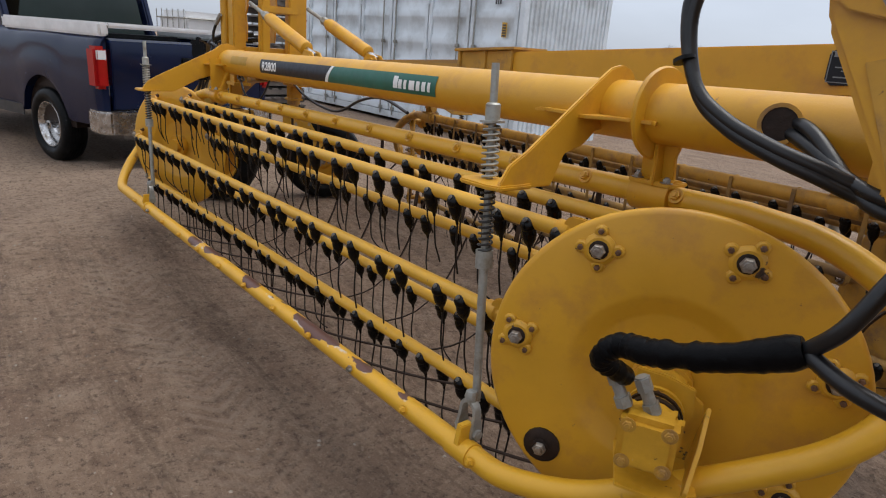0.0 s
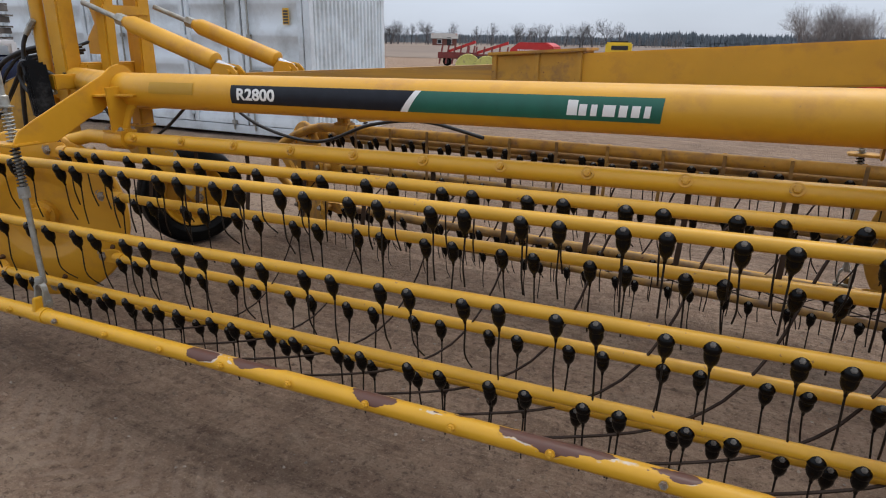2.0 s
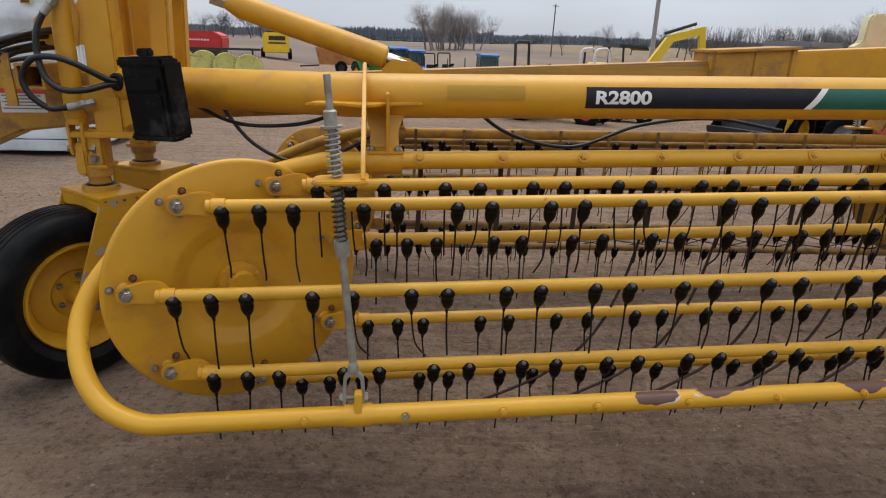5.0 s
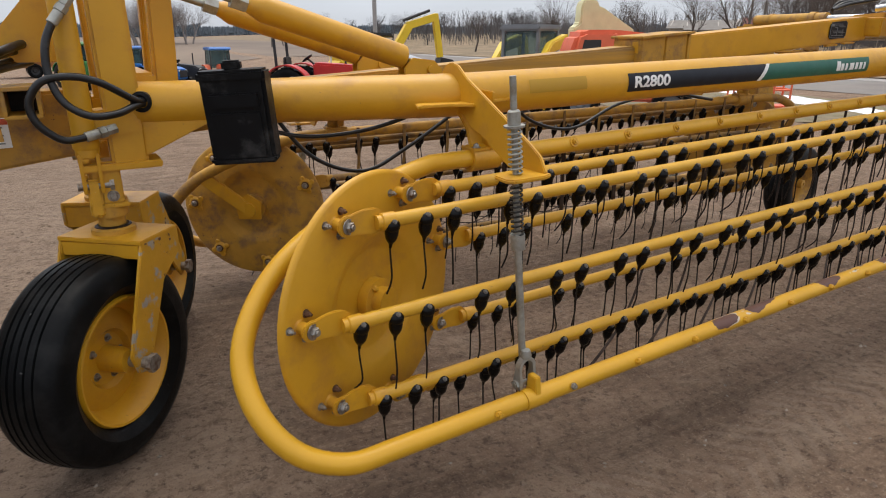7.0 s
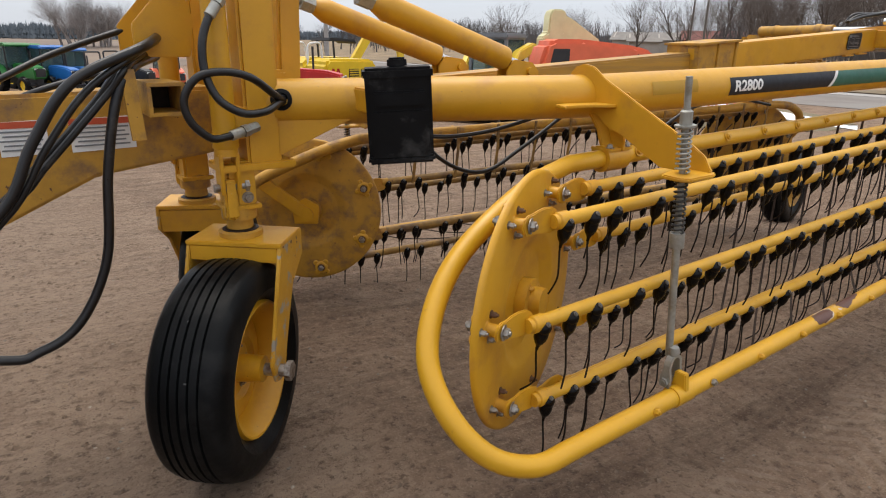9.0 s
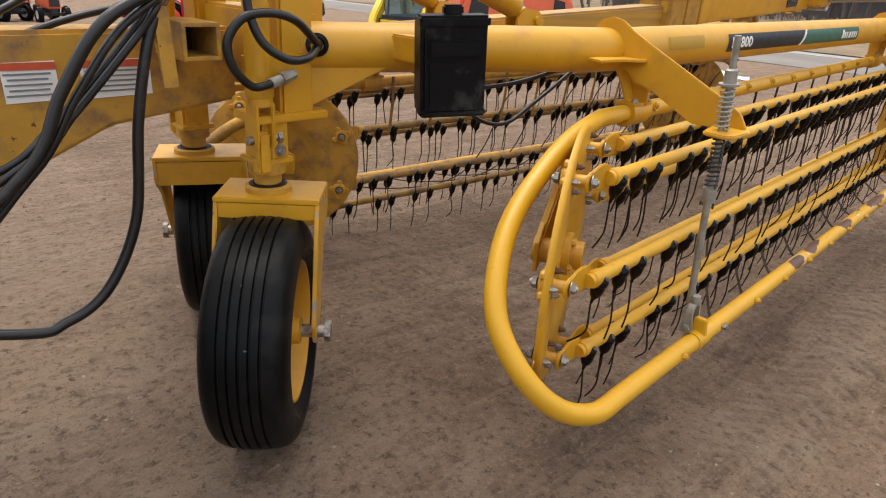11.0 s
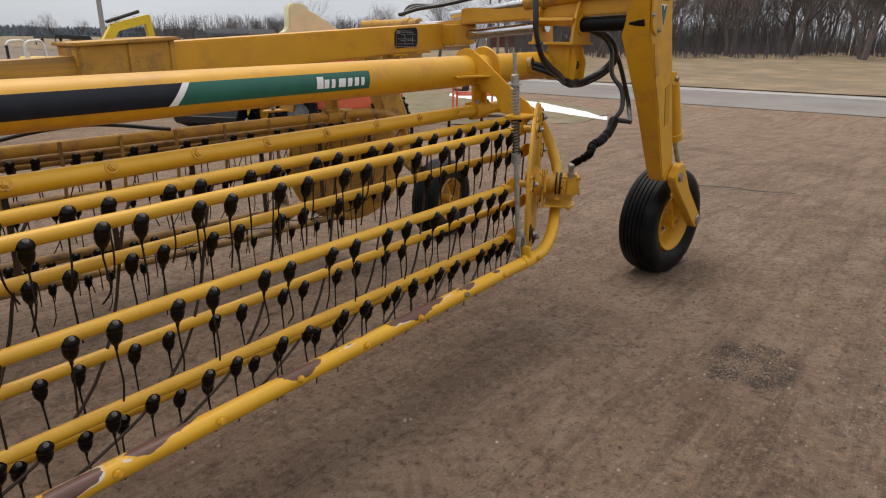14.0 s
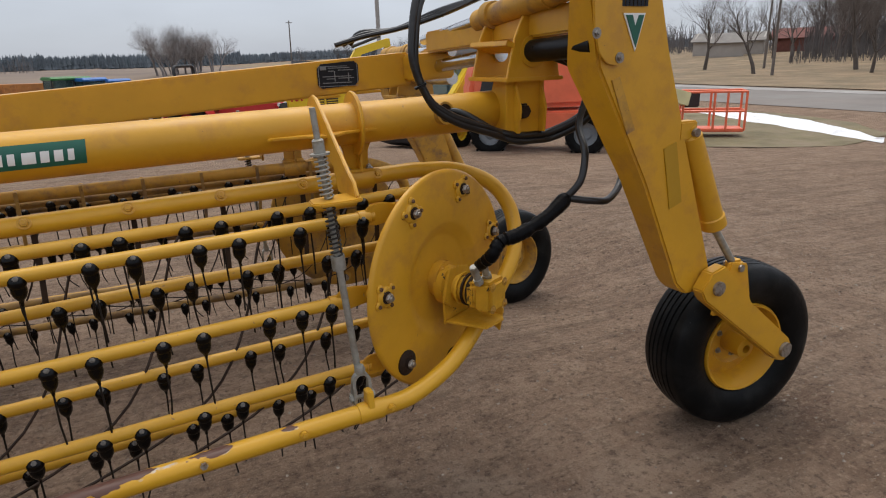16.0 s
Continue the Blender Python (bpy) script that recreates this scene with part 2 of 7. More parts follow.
def fillet(pts, radius=0.1, n=6):
    """Round the corners of a polyline."""
    pts = [Vector(p) for p in pts]
    out = [pts[0]]
    for a, b, c in zip(pts, pts[1:], pts[2:]):
        d0, d1 = (a - b), (c - b)
        k = min(radius, d0.length * 0.49, d1.length * 0.49)
        p0, p1 = b + d0.normalized() * k, b + d1.normalized() * k
        for i in range(n + 1):
            s = i / n
            out.append(p0 * (1 - s) ** 2 + b * 2 * s * (1 - s) + p1 * s * s)
    return out + [pts[-1]]


def spline(pts, n=6):
    """A smooth curve through the points."""
    p = [Vector(q) for q in pts]
    p = [p[0] * 2 - p[1]] + p + [p[-1] * 2 - p[-2]]
    out = []
    for i in range(1, len(p) - 2):
        for k in range(n):
            s = k / n
            out.append(0.5 * (2 * p[i] + (p[i + 1] - p[i - 1]) * s + (2 * p[i - 1] - 5 * p[i] + 4 * p[i + 1] - p[i + 2]) * s * s + (3 * p[i] - p[i - 1] - 3 * p[i + 1] + p[i + 2]) * s ** 3))
    return out + [p[-2]]


def prism(bm, outline, origin, u, v, thick, bevel=0.0):
    """A plate: outline in the plane (u, v) at origin, with thickness along u x v, centred."""
    o, u, v = Vector(origin), Vector(u).normalized(), Vector(v).normalized()
    n = u.cross(v).normalized()
    top = [bm.verts.new(o + u * a + v * b + n * thick / 2) for a, b in outline]
    bot = [bm.verts.new(o + u * a + v * b - n * thick / 2) for a, b in outline]
    m = len(outline)
    faces = [bm.faces.new(top), bm.faces.new(bot[::-1])]
    for k in range(m):
        faces.append(bm.faces.new((top[k], bot[k], bot[(k + 1) % m], top[(k + 1) % m])))
    bmesh.ops.recalc_face_normals(bm, faces=faces)
    if bevel:
        edges = list({e for f in faces for e in f.edges})
        bmesh.ops.bevel(bm, geom=edges, offset=bevel, segments=2, affect="EDGES", clamp_overlap=True)
    return bm


def box(bm, size, m, bevel=0.004):
    """A box of that size, centred on the pose m (a matrix or a point)."""
    m = m if isinstance(m, Matrix) else Matrix.Translation(m)
    res = bmesh.ops.create_cube(bm, size=1.0, matrix=m @ Matrix.Diagonal((*size, 1)))
    if bevel:
        edges = list({e for w in res["verts"] for e in w.link_edges})
        bmesh.ops.bevel(bm, geom=edges, offset=min(bevel, min(size) * 0.3), segments=2, affect="EDGES", clamp_overlap=True)
    return bm


def bar(bm, a, b, w, h, bevel=0.006, up=(0, 0, 1)):
    """A rectangular bar from a to b, w wide sideways, h high."""
    a, b = Vector(a), Vector(b)
    d = b - a
    x = d.normalized()
    z = (Vector(up) - x * x.dot(Vector(up))).normalized()
    y = z.cross(x)
    m = Matrix((x, y, z)).transposed().to_4x4()
    m.translation = (a + b) / 2
    return box(bm, (d.length, w, h), m, bevel)


def lathe(bm, profile, m, seg=24, close=False):
    """A body of revolution round the local z axis of m; profile of (radius, height)."""
    rings = []
    for r, z in profile:
        rings.append([bm.verts.new(m @ Vector((r * math.cos(k * math.tau / seg), r * math.sin(k * math.tau / seg), z))) for k in range(seg)])
    pairs = list(zip(rings, rings[1:])) + ([(rings[-1], rings[0])] if close else [])
    for r0, r1 in pairs:
        for k in range(seg):
            bm.faces.new((r0[k], r0[(k + 1) % seg], r1[(k + 1) % seg], r1[k]))
    if not close:
        bm.faces.new(rings[0][::-1])
        bm.faces.new(rings[-1])
    return bm


def axis(p, d):
    """A pose at p whose z axis points along d."""
    m = Vector(d).to_track_quat("Z", "Y").to_matrix().to_4x4()
    m.translation = Vector(p)
    return m


def hexbolt(bm, p, d, r=0.012, h=0.012, washer=True):
    m = axis(p, d)
    if washer:
        lathe(bm, [(r * 1.7, 0), (r * 1.7, r * 0.25)], m, 14)
    lathe(bm, [(r * 1.12, r * 0.25), (r * 1.12, h * 0.8), (r * 0.95, h)], m, 6)
    lathe(bm, [(r * 0.6, h), (r * 0.55, h * 1.35)], m, 10)
    return bm


def finish(name, bm, material, angle=38):
    me = bpy.data.meshes.new(name)
    bm.to_mesh(me)
    bm.free()
    for f in me.polygons:
        f.use_smooth = True
    me.set_sharp_from_angle(angle=radians(angle))
    for m in material if isinstance(material, (list, tuple)) else (material,):
        me.materials.append(m)
    return me


def part(name, bm, material, parent, label=""):
    ob = new(name, finish(name, bm, material))
    ob.parent = parent
    if label:
        ob["label"] = label
    return ob


def piece(name, mesh, m, parent):
    ob = new(name, mesh)
    ob.parent = parent
    ob.matrix_basis = m
    return ob


def thing(name, label, category, group="", kind=""):
    return tagged(new(name), label, category, group, kind)


def B():
    return bmesh.new()


def ground_z(x, y):
    """The yard is level under the machine, falls to the road and rises to the fields beyond."""
    s = y + 0.1
    z = 0.05 * min(-s, 4) if s < 0 else 0.0
    w = min(max((x + 5) / 6, 0), 1)
    q = max(0, x - 3) + 0.8 * max(0, y - 3)
    z -= 0.05 * min(q, 17) * w + (1 - w) * 0.02 * min(max(0, y - 3), 20)
    f = min(max((x - 40) / 60, 0), 1)
    g = min(max((y - 70) / 80, 0), 1)
    # a low rise under the front end of the rake
    a, c = min(max((-1.9 - x) / 1.7, 0), 1), min(max((x + 7.2) / 2.2, 0), 1)
    e = min(max((3.6 - y) / 1.4, 0), 1)
    z += 0.15 * a * a * (3 - 2 * a) * c * c * (3 - 2 * c) * e * e * (3 - 2 * e) * min(max((y + 2.2) / 2.2, 0.4), 1)
    # a hollow under the far rear wheel
    h = min(max(1 - math.hypot(x - 2.9, y - 2.6) / 2.3, 0), 1)
    z -= 0.3 * h * h * (3 - 2 * h)
    # the yard dips towards the parked machines
    p, r = min(max((y - 15) / 30, 0), 1), min(max((16 - x) / 8, 0), 1) * min(max((x + 19) / 9, 0), 1)
    z -= 0.95 * p * p * (3 - 2 * p) * r * (1 - g)
    return z + 1.3 * f * f * (3 - 2 * f) + 0.9 * g * g * (3 - 2 * g)


# ---------- the rake ----------
rake = thing("hay_rake", "yellow twin-basket hay rake with black rubber-mounted tines, parked on dirt", "hay rake")
TILT_X = 0.0213
RC, PHI, ZC = 0.369, radians(27), 0.857
MIDDLE = 1.14
XL, XR = -3.141, 0.991


def tine_meshes():
    """Rubber mount and wire, hung from the front of a bar whose axis passes the origin."""
    b = B()
    lean = Vector((0, 0.76, -0.65)).normalized()
    m = axis((0, -0.0205, -0.003), lean)
    lathe(b, [(0.002, -0.0185), (0.0085, -0.0172), (0.0155, -0.0138), (0.0212, -0.0085), (0.0245, -0.0015), (0.0258, 0.0045), (0.0252, 0.0085), (0.0222, 0.0108), (0.019, 0.0125), (0.0, 0.0135)], m, 18)
    m = axis((0, -0.0175, -0.0055), (0, 0.22, -0.97))
    lathe(b, [(0.0, 0.0), (0.0185, 0.0015), (0.0208, 0.011), (0.0218, 0.022), (0.0216, 0.032), (0.0192, 0.044), (0.0142, 0.055), (0.0085, 0.063), (0.0056, 0.071), (0.0046, 0.082)], m, 16)
    mount = finish("tine_mount", b, rubber, 60)
    b = B()
    hexbolt(b, (0, -0.0338, 0.0084), (0, -0.76, 0.65), 0.0078, 0.005, False)
    head = finish("mount_bolt", b, mount_bolt_steel)
    wires = []
    for bend, side, length in ((0.008, 0.002, 0.2), (0.03, -0.006, 0.205), (0.02, 0.008, 0.195), (0.005, 0.0, 0.2), (0.05, 0.02, 0.2)):
        b = B()
        pts = spline([(0, 0.0, -0.05), (0.0, 0.001, -0.1), (side * 0.5, 0.0, -0.1 - length * 0.4), (side, 0.004 + bend * 0.3, -0.05 - length * 0.85), (side * 1.2, 0.008 + bend, -0.06 - length)], 4)
        sweep(b, pts, 0.0032, 6)
        wires.append(finish("tine_wire", b, tine_steel, 60))
    return mount, head, wires


MOUNT, MOUNT_BOLT, WIRES = tine_meshes()


def coil(bm, p0, p1, radius, wire, turns):
    p0, p1 = Vector(p0), Vector(p1)
    m = axis(p0, p1 - p0)
    ln = (p1 - p0).length
    n = int(turns * 12)
    pts = [m @ Vector((radius * math.cos(i * math.tau / 12), radius * math.sin(i * math.tau / 12), ln * i / n)) for i in range(n + 1)]
    return sweep(bm, pts, wire, 6)


def basket(far):
    """One reel basket: discs, tine bars, guard rail loop, strippers, main tube, spring rods."""
    rng = random.Random(11 if far else 5)
    sy = -1 if far else 1
    # far basket in darker copies: shade under the beam put into its colours
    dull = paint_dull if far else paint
    dirty = paint_shaded if far else paint_dull

    def P(x, y, z):
        return Vector((x, 2 * MIDDLE - y, z + TILT_X * x)) if far else Vector((x, y, z + TILT_X * x))

    before = set(rake.children)
    zc = ZC - 0.021 if far else ZC

    hx, hy = math.cos(PHI), math.sin(PHI) * sy
    hdir = Vector((hx, hy, 0))
    ndir = Vector((abs(hy), -hx * sy, 0))
    phase = radians(3) if far else radians(7.2)
    ends = {"left": P(XL, 0.349, zc), "right": P(XR, 0.237, zc)}
    # discs
    for side, c in ends.items():
        b = B()
        u, v = hdir, Vector((0, 0, 1))
        m = Matrix((u, v, u.cross(v))).transposed().to_4x4()
        m.translation = c
        lathe(b, [(0.0, -0.026), (0.17, -0.026), (0.185, -0.024), (0.222, 0.002), (0.24, 0.004), (0.424, 0.006), (0.433, 0.002), (0.4375, -0.006), (0.44, -0.006), (0.44, 0.002), (0.435, 0.009), (0.426, 0.013), (0.24, 0.011), (0.222, 0.009), (0.185, -0.017), (0.17, -0.019), (0.0, -0.019)], m, 72)
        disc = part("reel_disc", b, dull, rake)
        b = B()
        lathe(b, [(0.05, -0.05), (0.05, -0.02), (0.075, -0.018), (0.075, 0.02), (0.05, 0.022), (0.05, 0.06)], m, 20)
        for k in range(4):
            a = k * math.tau / 4 + 0.5
            q = c + u * 0.06 * math.cos(a) + v * 0.06 * math.sin(a)
            hexbolt(b, q + ndir * 0.018, ndir, 0.01, 0.012)
            hexbolt(b, q - ndir * 0.018, -ndir, 0.01, 0.012)
        part("hub", b, dull, disc)
    # tine bars with clamps, bolts and tines
    for k in range(7):
        ang = phase + k * math.tau / 7
        h, v = -RC * math.cos(ang), RC * math.sin(ang)
        y = 0.29 + h * math.sin(PHI)
        xl, xr = XL + h * math.cos(PHI), XR + h * math.cos(PHI)
        z = zc + v
        # bars leave the left disc along +n and reach the right disc from -n
        pl = ends["left"] + hdir * h + Vector((0, 0, v))
        pr = ends["right"] + hdir * h + Vector((0, 0, v))
        b = B()
        sweep(b, [P(xl + 0.142, y, z), P(xr - 0.142, y, z)], 0.0225, 16)
        tb = part("tine_bar", b, paint_shaded if far else paint_bar, rake)
        for end, pe, sx in (("left", pl, 1), ("right", pr, -1)):
            nn = ndir * sx
            face = pe + nn * 0.06
            turn_ = radians(11) * sy
            pdir = Vector((math.cos(turn_), math.sin(turn_), 0)) * sx
            b = B()
            # a cast ear: round at the pivot, flaring to a broad curled lip that takes the bar
            ear = [(0.034 * math.cos(q), 0.034 * math.sin(q)) for q in [radians(72 + 27 * i) for i in range(9)]]
            ear += [(0.045, -0.034), (0.088, -0.04), (0.116, -0.034), (0.129, -0.014), (0.126, 0.01), (0.114, 0.031), (0.096, 0.042), (0.066, 0.043), (0.038, 0.039)]
            prism(b, ear, face, pdir, (0, 0, 1), 0.01, 0.003)
            for vert in b.verts:
                f = max(0.0, (vert.co - face).dot(pdir) - 0.03) / 0.1
                vert.co += nn * 0.016 * f * f
            lathe(b, [(0.027, -0.03), (0.027, 0.012), (0.022, 0.016), (0.022, 0.03)], axis(P(xl + 0.148, y, z) if sx > 0 else P(xr - 0.148, y, z), (-sx, 0, 0)), 16)
            lathe(b, [(0.026, 0.0), (0.026, 0.012), (0.02, 0.016), (0.02, 0.06)], axis(pe, nn), 14)
            part("end_clamp", b, dull, tb)
            b = B()
            hexbolt(b, face + nn * 0.005, nn, 0.0145, 0.016)
            part("pivot_bolt", b, bolt_steel, tb)
            b = B()
            rusty = (not far) and sx < 0 and k in (5, 6)
            lobes = 4
            lathe(b, [(0.05 if rusty else 0.04, 0.0), (0.05 if rusty else 0.04, 0.012), (0.03, 0.02)], axis(pe - nn * 0.006, -nn), 18)
            for q in range(0 if rusty else lobes):
                a = q * math.tau / lobes + 0.6 + k
                o = pe + hdir * 0.043 * math.cos(a) + Vector((0, 0, 0.043 * math.sin(a)))
                lathe(b, [(0.017, 0.0), (0.017, 0.012), (0.012, 0.016)], axis(o - nn * 0.006, -nn), 9)
            if sx < 0 and not rusty:
                for q in range(lobes):
                    a = q * math.tau / lobes + 0.6 + k
                    o = pe + hdir * 0.045 * math.cos(a) + Vector((0, 0, 0.045 * math.sin(a)))
                    st = B()
                    lathe(st, [(0.0075, 0.0), (0.0075, 0.008), (0.005, 0.01)], axis(o - nn * 0.019, -nn), 6)
                    part("flange_stud", st, rusty_stud, tb)
            part("bearing_boss", b, dark_iron if rusty else (paint_chipped if (sx < 0 or far) else dull), tb, "black greasy bearing boss" if rusty else "")
            b = B()
            hexbolt(b, pe - nn * 0.029, -nn, 0.016, 0.018, False)
            part("boss_bolt", b, bolt_steel, tb)
            b = B()
            lathe(b, [(0.0235, 0.0), (0.0235, 0.006), (0.018, 0.008)], axis(pe - nn * 0.0225, -nn), 14)
            part("boss_washer", b, rusty_stud if far else dark_iron, tb)
            if sx > 0:
                for q in range(3):
                    b = B()
                    a = 0.9 + q * 2.1
                    o = pe + hdir * 0.044 * math.cos(a) + Vector((0, 0, 0.044 * math.sin(a)))
                    hexbolt(b, o + nn * 0.012, nn, 0.0078, 0.018)
                    part("small_bolt", b, bolt_steel if q else rusty_stud, tb)
        spots = [0.17, 0.281, 0.39]
        for i in range(10):
            spots += [0.607 + 0.3115 * i, 0.724 + 0.3115 * i]
        spots += [xr - xl - 0.39, xr - xl - 0.281, xr - xl - 0.17]
        for s in spots:
            q = P(xl + s, y, z) + Vector((rng.uniform(-0.006, 0.006), 0, 0))
            m = Matrix.Translation(q + Vector((0, 0.005, -0.006))) @ Euler((rng.uniform(-0.07, 0.06), rng.uniform(-0.035, 0.035), 0)).to_matrix().to_4x4()
            mo = piece("tine_mount", MOUNT, m, tb)
            piece("mount_bolt", MOUNT_BOLT, m, tb)
            piece("tine_wire", WIRES[rng.choice((0, 0, 1, 2, 3, 3, 4))], m @ Matrix.Rotation(rng.uniform(-0.5, 0.5), 4, "Z"), tb)
    # guard rail: one tube, bent round both ends up to the top rail
    ztop, ytop = 1.263, 0.475
    loop = [(0.60, 0.0, 0.517), (0.74, 0.005, 0.525), (0.93, 0.06, 0.575), (1.09, 0.135, 0.665), (1.24, 0.215, 0.76), (1.37, 0.30, 0.86), (1.43, 0.38, 0.96), (1.425, 0.43, 1.065), (1.35, 0.462, 1.165), (1.19, 0.475, 1.238), (1.0, ytop, ztop)]
    lowl = [(-3.25, -0.0, 0.517), (-3.40, 0.0, 0.525), (-3.53, 0.045, 0.58), (-3.61, 0.125, 0.685), (-3.625, 0.225, 0.815), (-3.56, 0.3, 0.94), (-3.43, 0.365, 1.055), (-3.23, 0.42, 1.15), (-3.03, 0.46, 1.222), (-2.85, ytop, ztop)]
    path = [P(x, ytop, ztop) for x in (-0.5, -2.3)] + spline([P(*q) for q in lowl[::-1]], 5) + [P(-2.0, 0, 0.517), P(-0.8, 0, 0.517)] + spline([P(*q) for q in loop], 5) + [P(0.4, ytop, ztop), P(-0.5, ytop, ztop)]
    b = B()
    sweep(b, path, 0.033, 18)
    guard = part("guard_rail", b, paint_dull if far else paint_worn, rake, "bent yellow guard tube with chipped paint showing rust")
    b = B()
    c = ends["left"]
    o = c - ndir * 0.09
    arm = P(-3.42, 0.37, 1.05) if far else P(-2.98, 0.465, 1.215)
    bar(b, o, arm, 0.03, 0.075, 0.006)
    lathe(b, [(0.045, -0.02), (0.045, 0.08)], axis(o, ndir), 18)
    prism(b, [(-0.07, -0.06), (0.07, -0.06), (0.08, 0.05), (0.0, 0.1), (-0.08, 0.05)], o, hdir, (0, 0, 1), 0.014, 0.003)
    part("bearing_bracket", b, paint, guard)
    # strippers and their bolts
    for k in range(-1, 11):
        xk = -2.569 + 0.3205 * k
        g = P(xk, 0, 0.517)
        b = B()
        hexbolt(b, g + Vector((0, -0.031 * sy, 0.008)), (0, -sy, 0.25), 0.0112, 0.015, False)
        part("guard_bolt", b, paint_chipped if k % 8 else bolt_steel, guard)
        b = B()
        lathe(b, [(0.0155, 0), (0.0155, 0.003)], axis(g + Vector((0, -0.0315 * sy, 0.008)), (0, -sy, 0.25)), 12)
        part("bolt_washer", b, paint_chipped, guard)
        hp = [(0.03, 0.495), (0.2, 0.47), (0.42, 0.47), (0.66, 0.5), (0.86, 0.6), (0.99, 0.78), (1.06, 0.97), (1.11, 1.1), (1.16, 1.165)]
        if 0 <= k < 10:
            pts = spline([P(xk, 0, zz) + hdir * hh for hh, zz in hp], 3)
            b = B()
            sweep(b, pts, 0, flat=(0.005, 0.0025), up=(0.45, -0.9 * sy, 0))
            part("stripper", b, strip_steel, guard)
    for k in range(12):
        q = P(-2.506 + 0.3023 * k, ytop, ztop)
        b = B()
        hexbolt(b, q + Vector((0, -0.0305 * sy, 0.0135)), (0, -0.9 * sy, 0.4), 0.0125, 0.012)
        part("rail_bolt", b, paint_chipped, guard)
        b = B()
        sweep(b, [q + Vector((0.01, 0.036 * sy, 0.03 if far else -0.01)), q + Vector((0.01, 0.037 * sy, -0.12)), q + Vector((0.0, 0.02 * sy, -0.3))], 0, flat=(0.009, 0.003), up=(1, 0, 0))
        part("stripper_top", b, strip_steel if not far else paint_shaded, guard)
    # main tube: straight over the basket, then bent in towards the mast
    def tube_y(x):
        return 0.469 - 0.038 * x
    zt, rt = 1.483, 0.079
    b = B()
    bend = P(-2.70, tube_y(-2.70), zt)
    left = P(-3.74, 1.085, zt)
    right = P(1.55 if far else 1.37, tube_y(1.37), zt)
    sweep(b, fillet([left, bend, right], 0.12, 5), rt, 32)
    tube = part("main_tube", b, dull, rake, "long yellow round tube carrying the basket")
    # hangers between main tube and top rail
    for xh in (-2.63, 0.74):
        b = B()
        yh = tube_y(xh)
        top, low = P(xh, yh, zt - 0.05), P(xh, ytop, ztop + 0.03)
        u = Vector((1, 0, 0))
        prism(b, [(-0.15, 0.2), (-0.08, 0.16), (-0.05, 0.08), (-0.052, -0.01), (0.052, -0.01), (0.05, 0.08), (0.08, 0.16), (0.15, 0.2)], low, u, Vector((0, (yh - ytop) * sy, zt - ztop)), 0.014, 0.003)
        prism(b, [(-0.055, 0.21), (-0.05, 0.0), (0.05, 0.0), (0.06, 0.21)], low + Vector((0.01, 0, 0)), Vector((0, sy, 0)), (0, 0, 1), 0.012, 0.003)
        box(b, (0.13, 0.09, 0.012), low + Vector((0, 0, 0.006)), 0.003)
        lathe(b, [(0.05, -0.06), (0.05, 0.06)], axis(P(xh, ytop, ztop), (1, 0, TILT_X)), 20)
        part("hanger", b, dull, rake)
        for dx in (-0.045, 0.045):
            b = B()
            hexbolt(b, low + Vector((dx, -0.03 * sy, 0.012)), (0, 0, 1), 0.01, 0.012)
            part("hanger_bolt", b, bolt_steel, rake)
    if not far:
        b = B()
        m = axis(P(0.735, tube_y(0.735), zt), (1, -0.038, TILT_X))
        lathe(b, [(0.078, -0.007), (0.118, -0.007), (0.122, 0.0), (0.118, 0.007), (0.078, 0.007)], m, 30)
        part("tube_ring", b, dull, rake)
    # spring rods with their arms
    for xa, topx, lowx in ((-2.70, -2.80, -2.735), (0.585, 0.475, 0.55)):
        ya = tube_y(xa)
        a0, tip = P(xa, ya, zt), P(xa, 0.045, 1.285)
        d = Vector((0, -sy, 0))
        ln = (tip - a0).dot(d)
        b = B()
        zz = a0.z - tip.z
        prism(b, [(-0.085, zz - 0.04), (-0.088, zz + 0.02), (-0.075, zz + 0.07), (-0.045, zz + 0.105), (0.0, zz + 0.118), (0.045, zz + 0.108), (0.1, zz + 0.07), (ln - 0.06, 0.09), (ln + 0.0, 0.055), (ln + 0.03, 0.01), (ln + 0.02, -0.006), (ln - 0.16, -0.006), (0.2, zz - 0.12), (0.13, zz - 0.1), (0.08, zz - 0.06), (0.0, zz - 0.05)], a0 - Vector((0, 0, zz)), d, (0, 0, 1), 0.013, 0.003)
        arm = part("spring_arm", b, dull, rake)
        b = B()
        prism(b, [(-0.205, -0.055), (-0.18, -0.036), (-0.08, -0.058), (-0.02, -0.11), (0.03, -0.11), (0.08, -0.058), (0.18, -0.036), (0.205, -0.055), (0.17, 0.03), (-0.17, 0.03)], a0 + Vector((0, -0.055 * sy, -0.02)), (1, 0, TILT_X), (0, sy, 0), 0.01, 0.002)
        part("wing", b, dull, arm)
        b = B()
        prism(b, [(-0.15, -0.03), (-0.13, -0.055), (-0.02, -0.06), (0.016, -0.045), (0.016, 0.07), (-0.125, 0.05), (-0.145, 0.035)], tip + Vector((0, 0.01 * sy, 0.0)), (1, 0, TILT_X), (0, sy, 0), 0.013, 0.004)
        part("foot_plate", b, dull, arm)
        p_top, p_low = P(topx, 0.072, 1.585), P(lowx, 0.05, 0.60)
        rd = (p_low - p_top)
        at = lambda z: p_top + rd * ((p_top.z - z) / (p_top.z - p_low.z))
        zp = tip.z
        b = B()
        sweep(b, [p_top, at(zp - 0.24)], 0.0105, 12)
